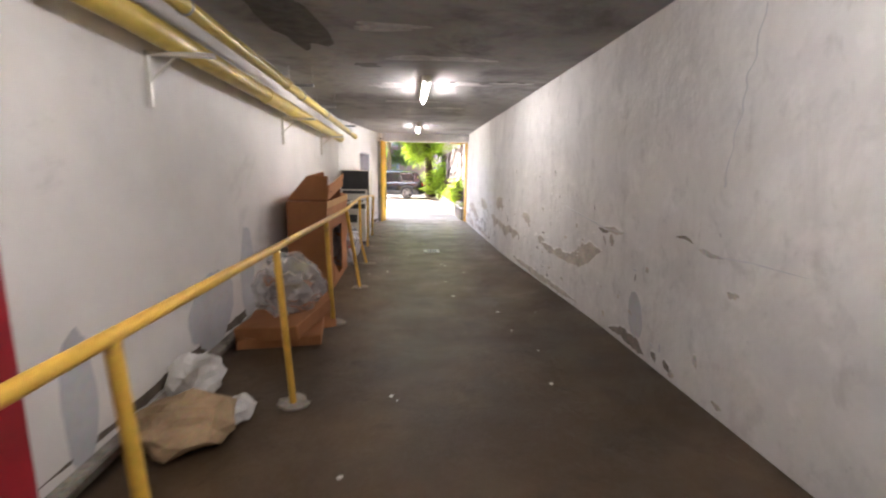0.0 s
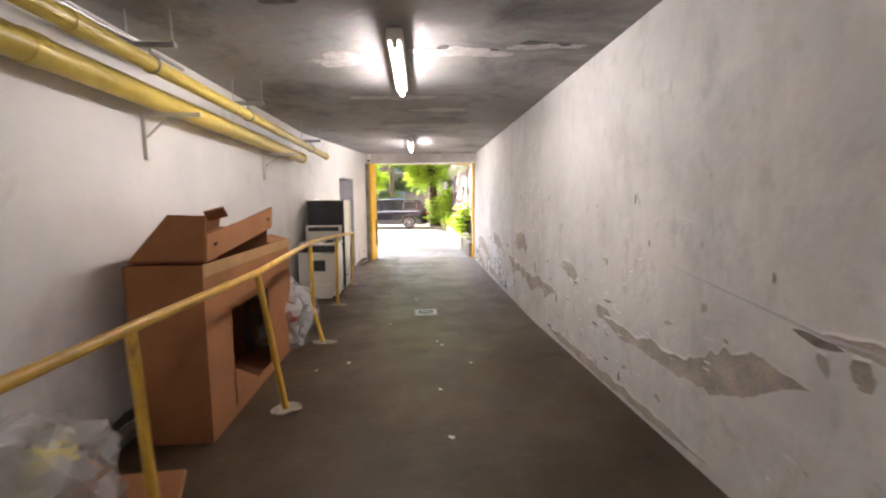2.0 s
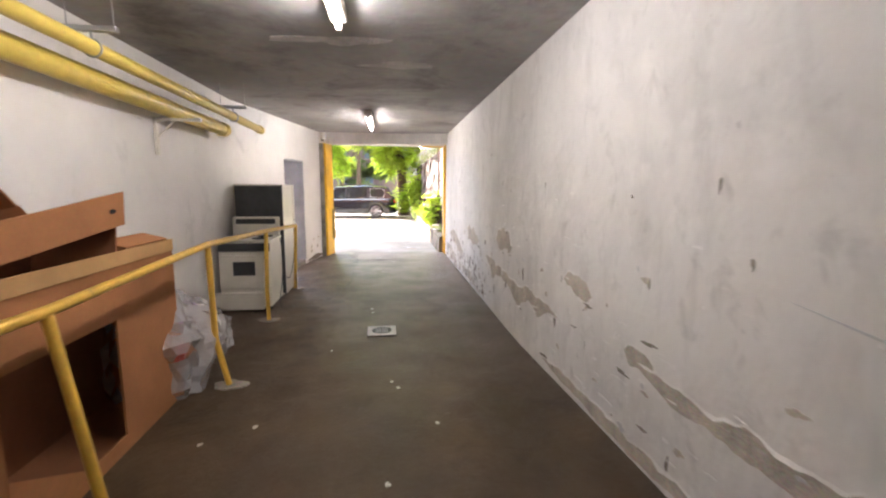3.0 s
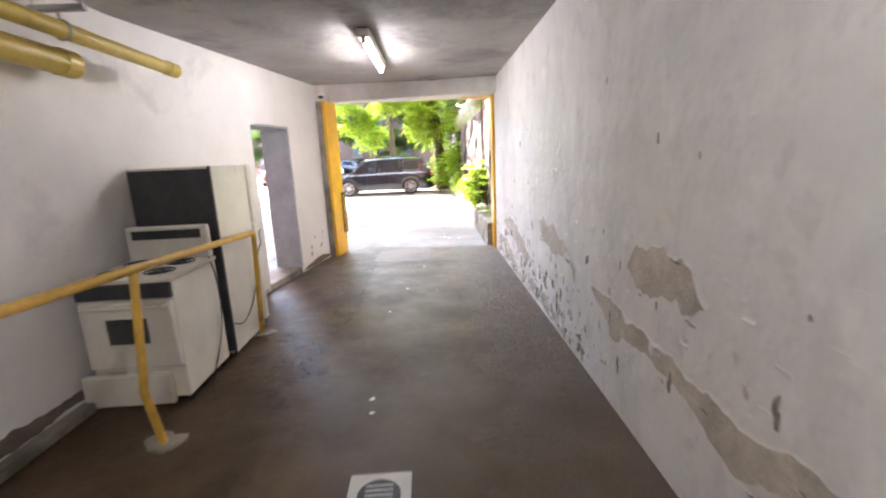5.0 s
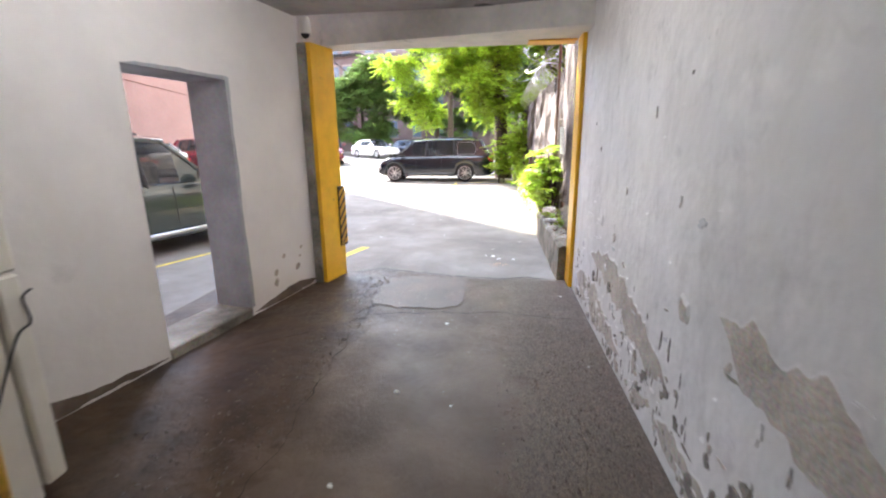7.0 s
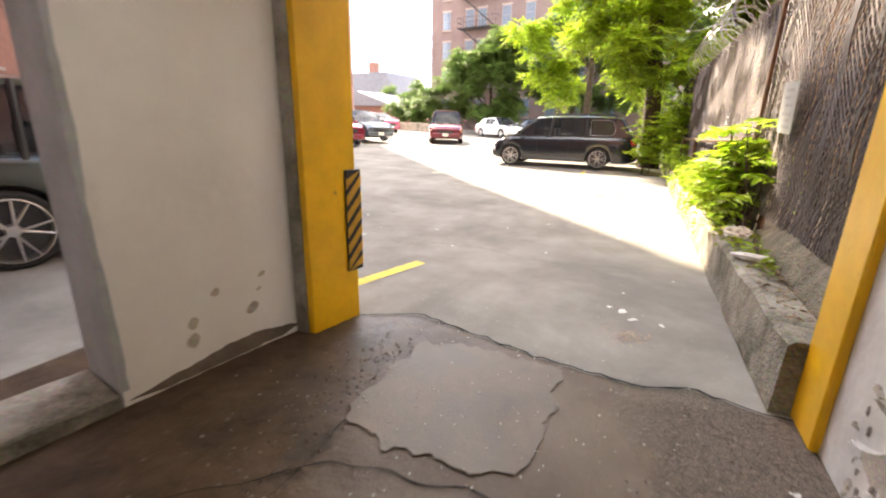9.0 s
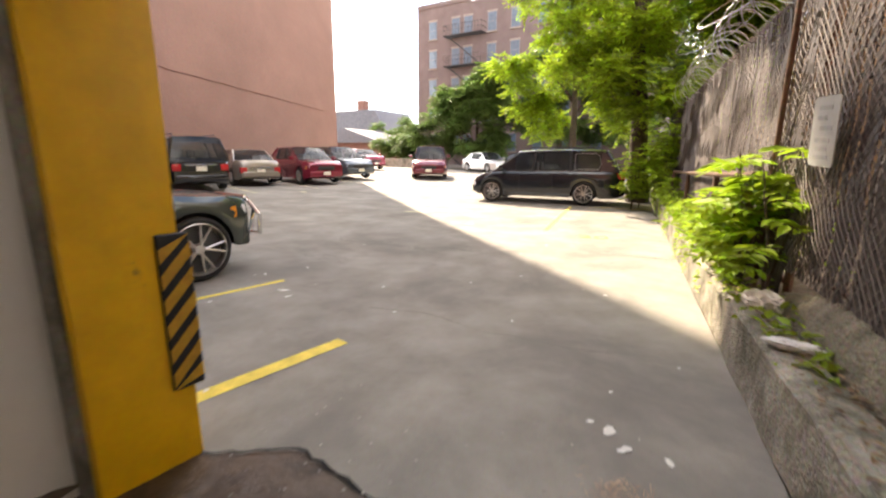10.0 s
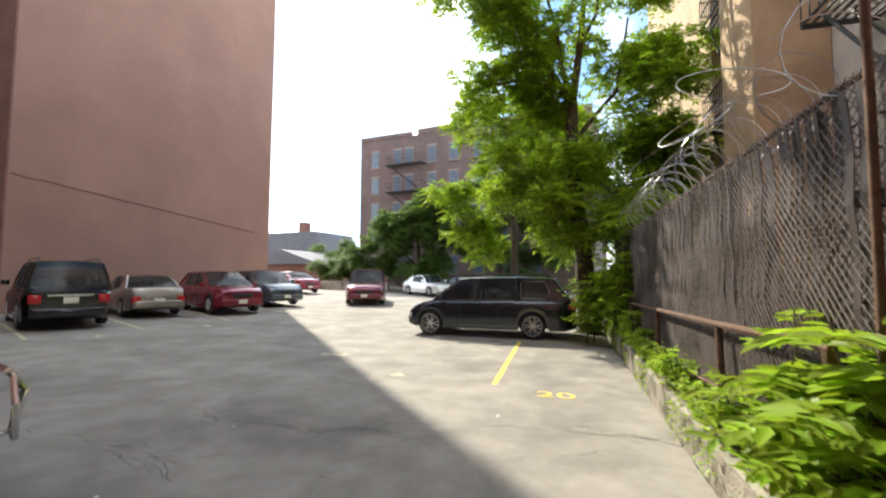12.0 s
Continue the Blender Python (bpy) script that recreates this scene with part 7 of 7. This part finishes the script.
for i, (x, y, h, n, sp, lf) in enumerate(((2.56, 22.55, 1.4, 30, 0.50, 0.17), (2.54, 23.2, 1.15, 21, 0.42, 0.15), (2.64, 22.1, 1.05, 18, 0.36, 0.14), (2.57, 22.9, 0.8, 15, 0.36, 0.13), (2.52, 24.0, 0.55, 24, 0.35, 0.11), (2.45, 31.6, 1.9, 46, 0.55, 0.15), (1.95, 32.0, 1.6, 36, 0.5, 0.14), (2.4, 33.2, 2.3, 40, 0.6, 0.15), (2.5, 30.9, 2.0, 60, 0.5, 0.14), (1.75, 31.5, 1.9, 54, 0.5, 0.15),
                                             (2.55, 28.6, 0.5, 20, 0.3, 0.1), (2.52, 26.0, 0.45, 20, 0.3, 0.1), (2.6, 29.8, 0.75, 24, 0.35, 0.11))):
    sapling(x, y, 0.36 if x > 2.42 else gz(x, y), h, n, 70 + i, sp, lf)


def weeds(y0, y1, n, seed, hmax):
    r_ = random.Random(seed)
    ob = new("weeds")
    tagged(ob, "low bright green weeds spilling over the kerb", "weeds", "", "stuff")
    specs = []
    for _ in range(n):
        x, y = 2.42 + abs(r_.gauss(0, 0.14)), r_.uniform(y0, y1)
        h = hmax * r_.uniform(0.3, 1.0)
        for k in range(9):
            a = r_.uniform(0, 6.28)
            specs.append(((x + r_.gauss(0, .03), y + r_.gauss(0, .03), 0.36 + h * k / 9), (math.cos(a), math.sin(a), r_.uniform(-0.2, 0.6)), r_.uniform(0.05, 0.11), r_.uniform(0.03, 0.055), (r_.gauss(0, .4), r_.gauss(0, .4), 1)))
    leaf_mesh("weed_leaves", specs, M_LEAF, ob, r_)


weeds(22.4, 33.5, 330, 91, 0.42)
weeds(20.6, 22.4, 30, 92, 0.16)

# dropped plastic and leaves on the kerb
crumple(pose(2.55, 21.75, 0.40, 0, 0, 30), (0.10, 0.13, 0.07), 41, M_LITTER, "plastic_bag", "torn white plastic bag lying on the kerb", sub=4, amp=0.3, fq=3.0)
crumple(pose(2.50, 20.95, 0.42, 0, 0, 70), (0.05, 0.12, 0.025), 42, M_LITTER, "plastic_bag", "flattened white plastic scrap on the kerb", sub=4, amp=0.35, fq=3.5)
r_ = random.Random(77)
specs = []
for _ in range(420):
    x, y = r_.uniform(2.42, 2.66), r_.uniform(19.7, 24)
    a = r_.uniform(0, 6.28)
    specs.append(((x, y, 0.425 if y < 22.3 else 0.37), (math.cos(a), math.sin(a), r_.uniform(0, .25)), r_.uniform(0.02, 0.06), r_.uniform(0.012, 0.03), (r_.gauss(0, .3), r_.gauss(0, .3), 1)))
ob = new("fallen_leaves")
tagged(ob, "dry brown leaves scattered along the kerb", "leaves", "", "stuff")
leaf_mesh("dry_leaves", specs, material("dry_leaf", (0.22, 0.15, 0.08), 0.9, vary=0.2, bump=0.0, isle=0.4), ob, r_)

# creeper trailing down the sunlit face of the kerb
r_ = random.Random(88)
specs = []
for _ in range(520):
    y = r_.uniform(22.8, 33.0)
    if noise.noise((y * 1.3, 4.4, 0)) < -0.08:
        continue
    z = 0.38 * r_.random() ** 0.8
    specs.append(((2.345 + 0.02 * noise.noise((y * 1.7, 0.3, 0)), y, z + 0.02), (-1.0, r_.gauss(0, .5), r_.uniform(-1.0, 0.3)), r_.uniform(0.03, 0.075), r_.uniform(0.02, 0.04), (-0.7, r_.gauss(0, .3), 0.7)))
ob = new("creeper")
tagged(ob, "yellow-green creeper trailing down the kerb face", "creeper", "", "stuff")
leaf_mesh("creeper_leaves", specs, M_LEAF, ob, r_)

# wisp of dry straw and paper bits on the asphalt by the mouth
specs = []
for _ in range(90):
    x, y, a = r_.gauss(1.66, 0.09), r_.gauss(19.97, 0.05), r_.uniform(0, 6.28)
    specs.append(((x, y, gz(x, y) + 0.004), (math.cos(a), math.sin(a), r_.uniform(0.0, 0.25)), r_.uniform(0.03, 0.09), 0.004, (0, 0, 1)))
ob = new("straw")
tagged(ob, "small wisp of dry pale straw on the asphalt", "straw", "", "stuff")
leaf_mesh("straw_blades", specs, material("dry_straw", (0.52, 0.36, 0.24), 0.9, vary=0.15, bump=0.0, isle=0.3), ob, r_)
for x, y, s in ((1.62, 20.45, 0.05), (1.70, 20.32, 0.04), (1.9, 20.3, 0.03), (1.52, 20.5, 0.025), (-1.75, 21.7, 0.05), (-1.55, 21.55, 0.035)):
    ob = link("paper_scrap", prism(bmesh.new(), [(s * f * math.cos(a), 0.6 * s * f * math.sin(a), 0) for a, f in blob(r_, 9, 0.3)], (0, 0, 0.002)), M_LITTER)
    ob.matrix_world = pose(x, y, gz(x, y) - 0.003, 0, 0, r_.uniform(0, 360))
    tagged(ob, "small scrap of white litter on the ground", "litter", "litter scraps")
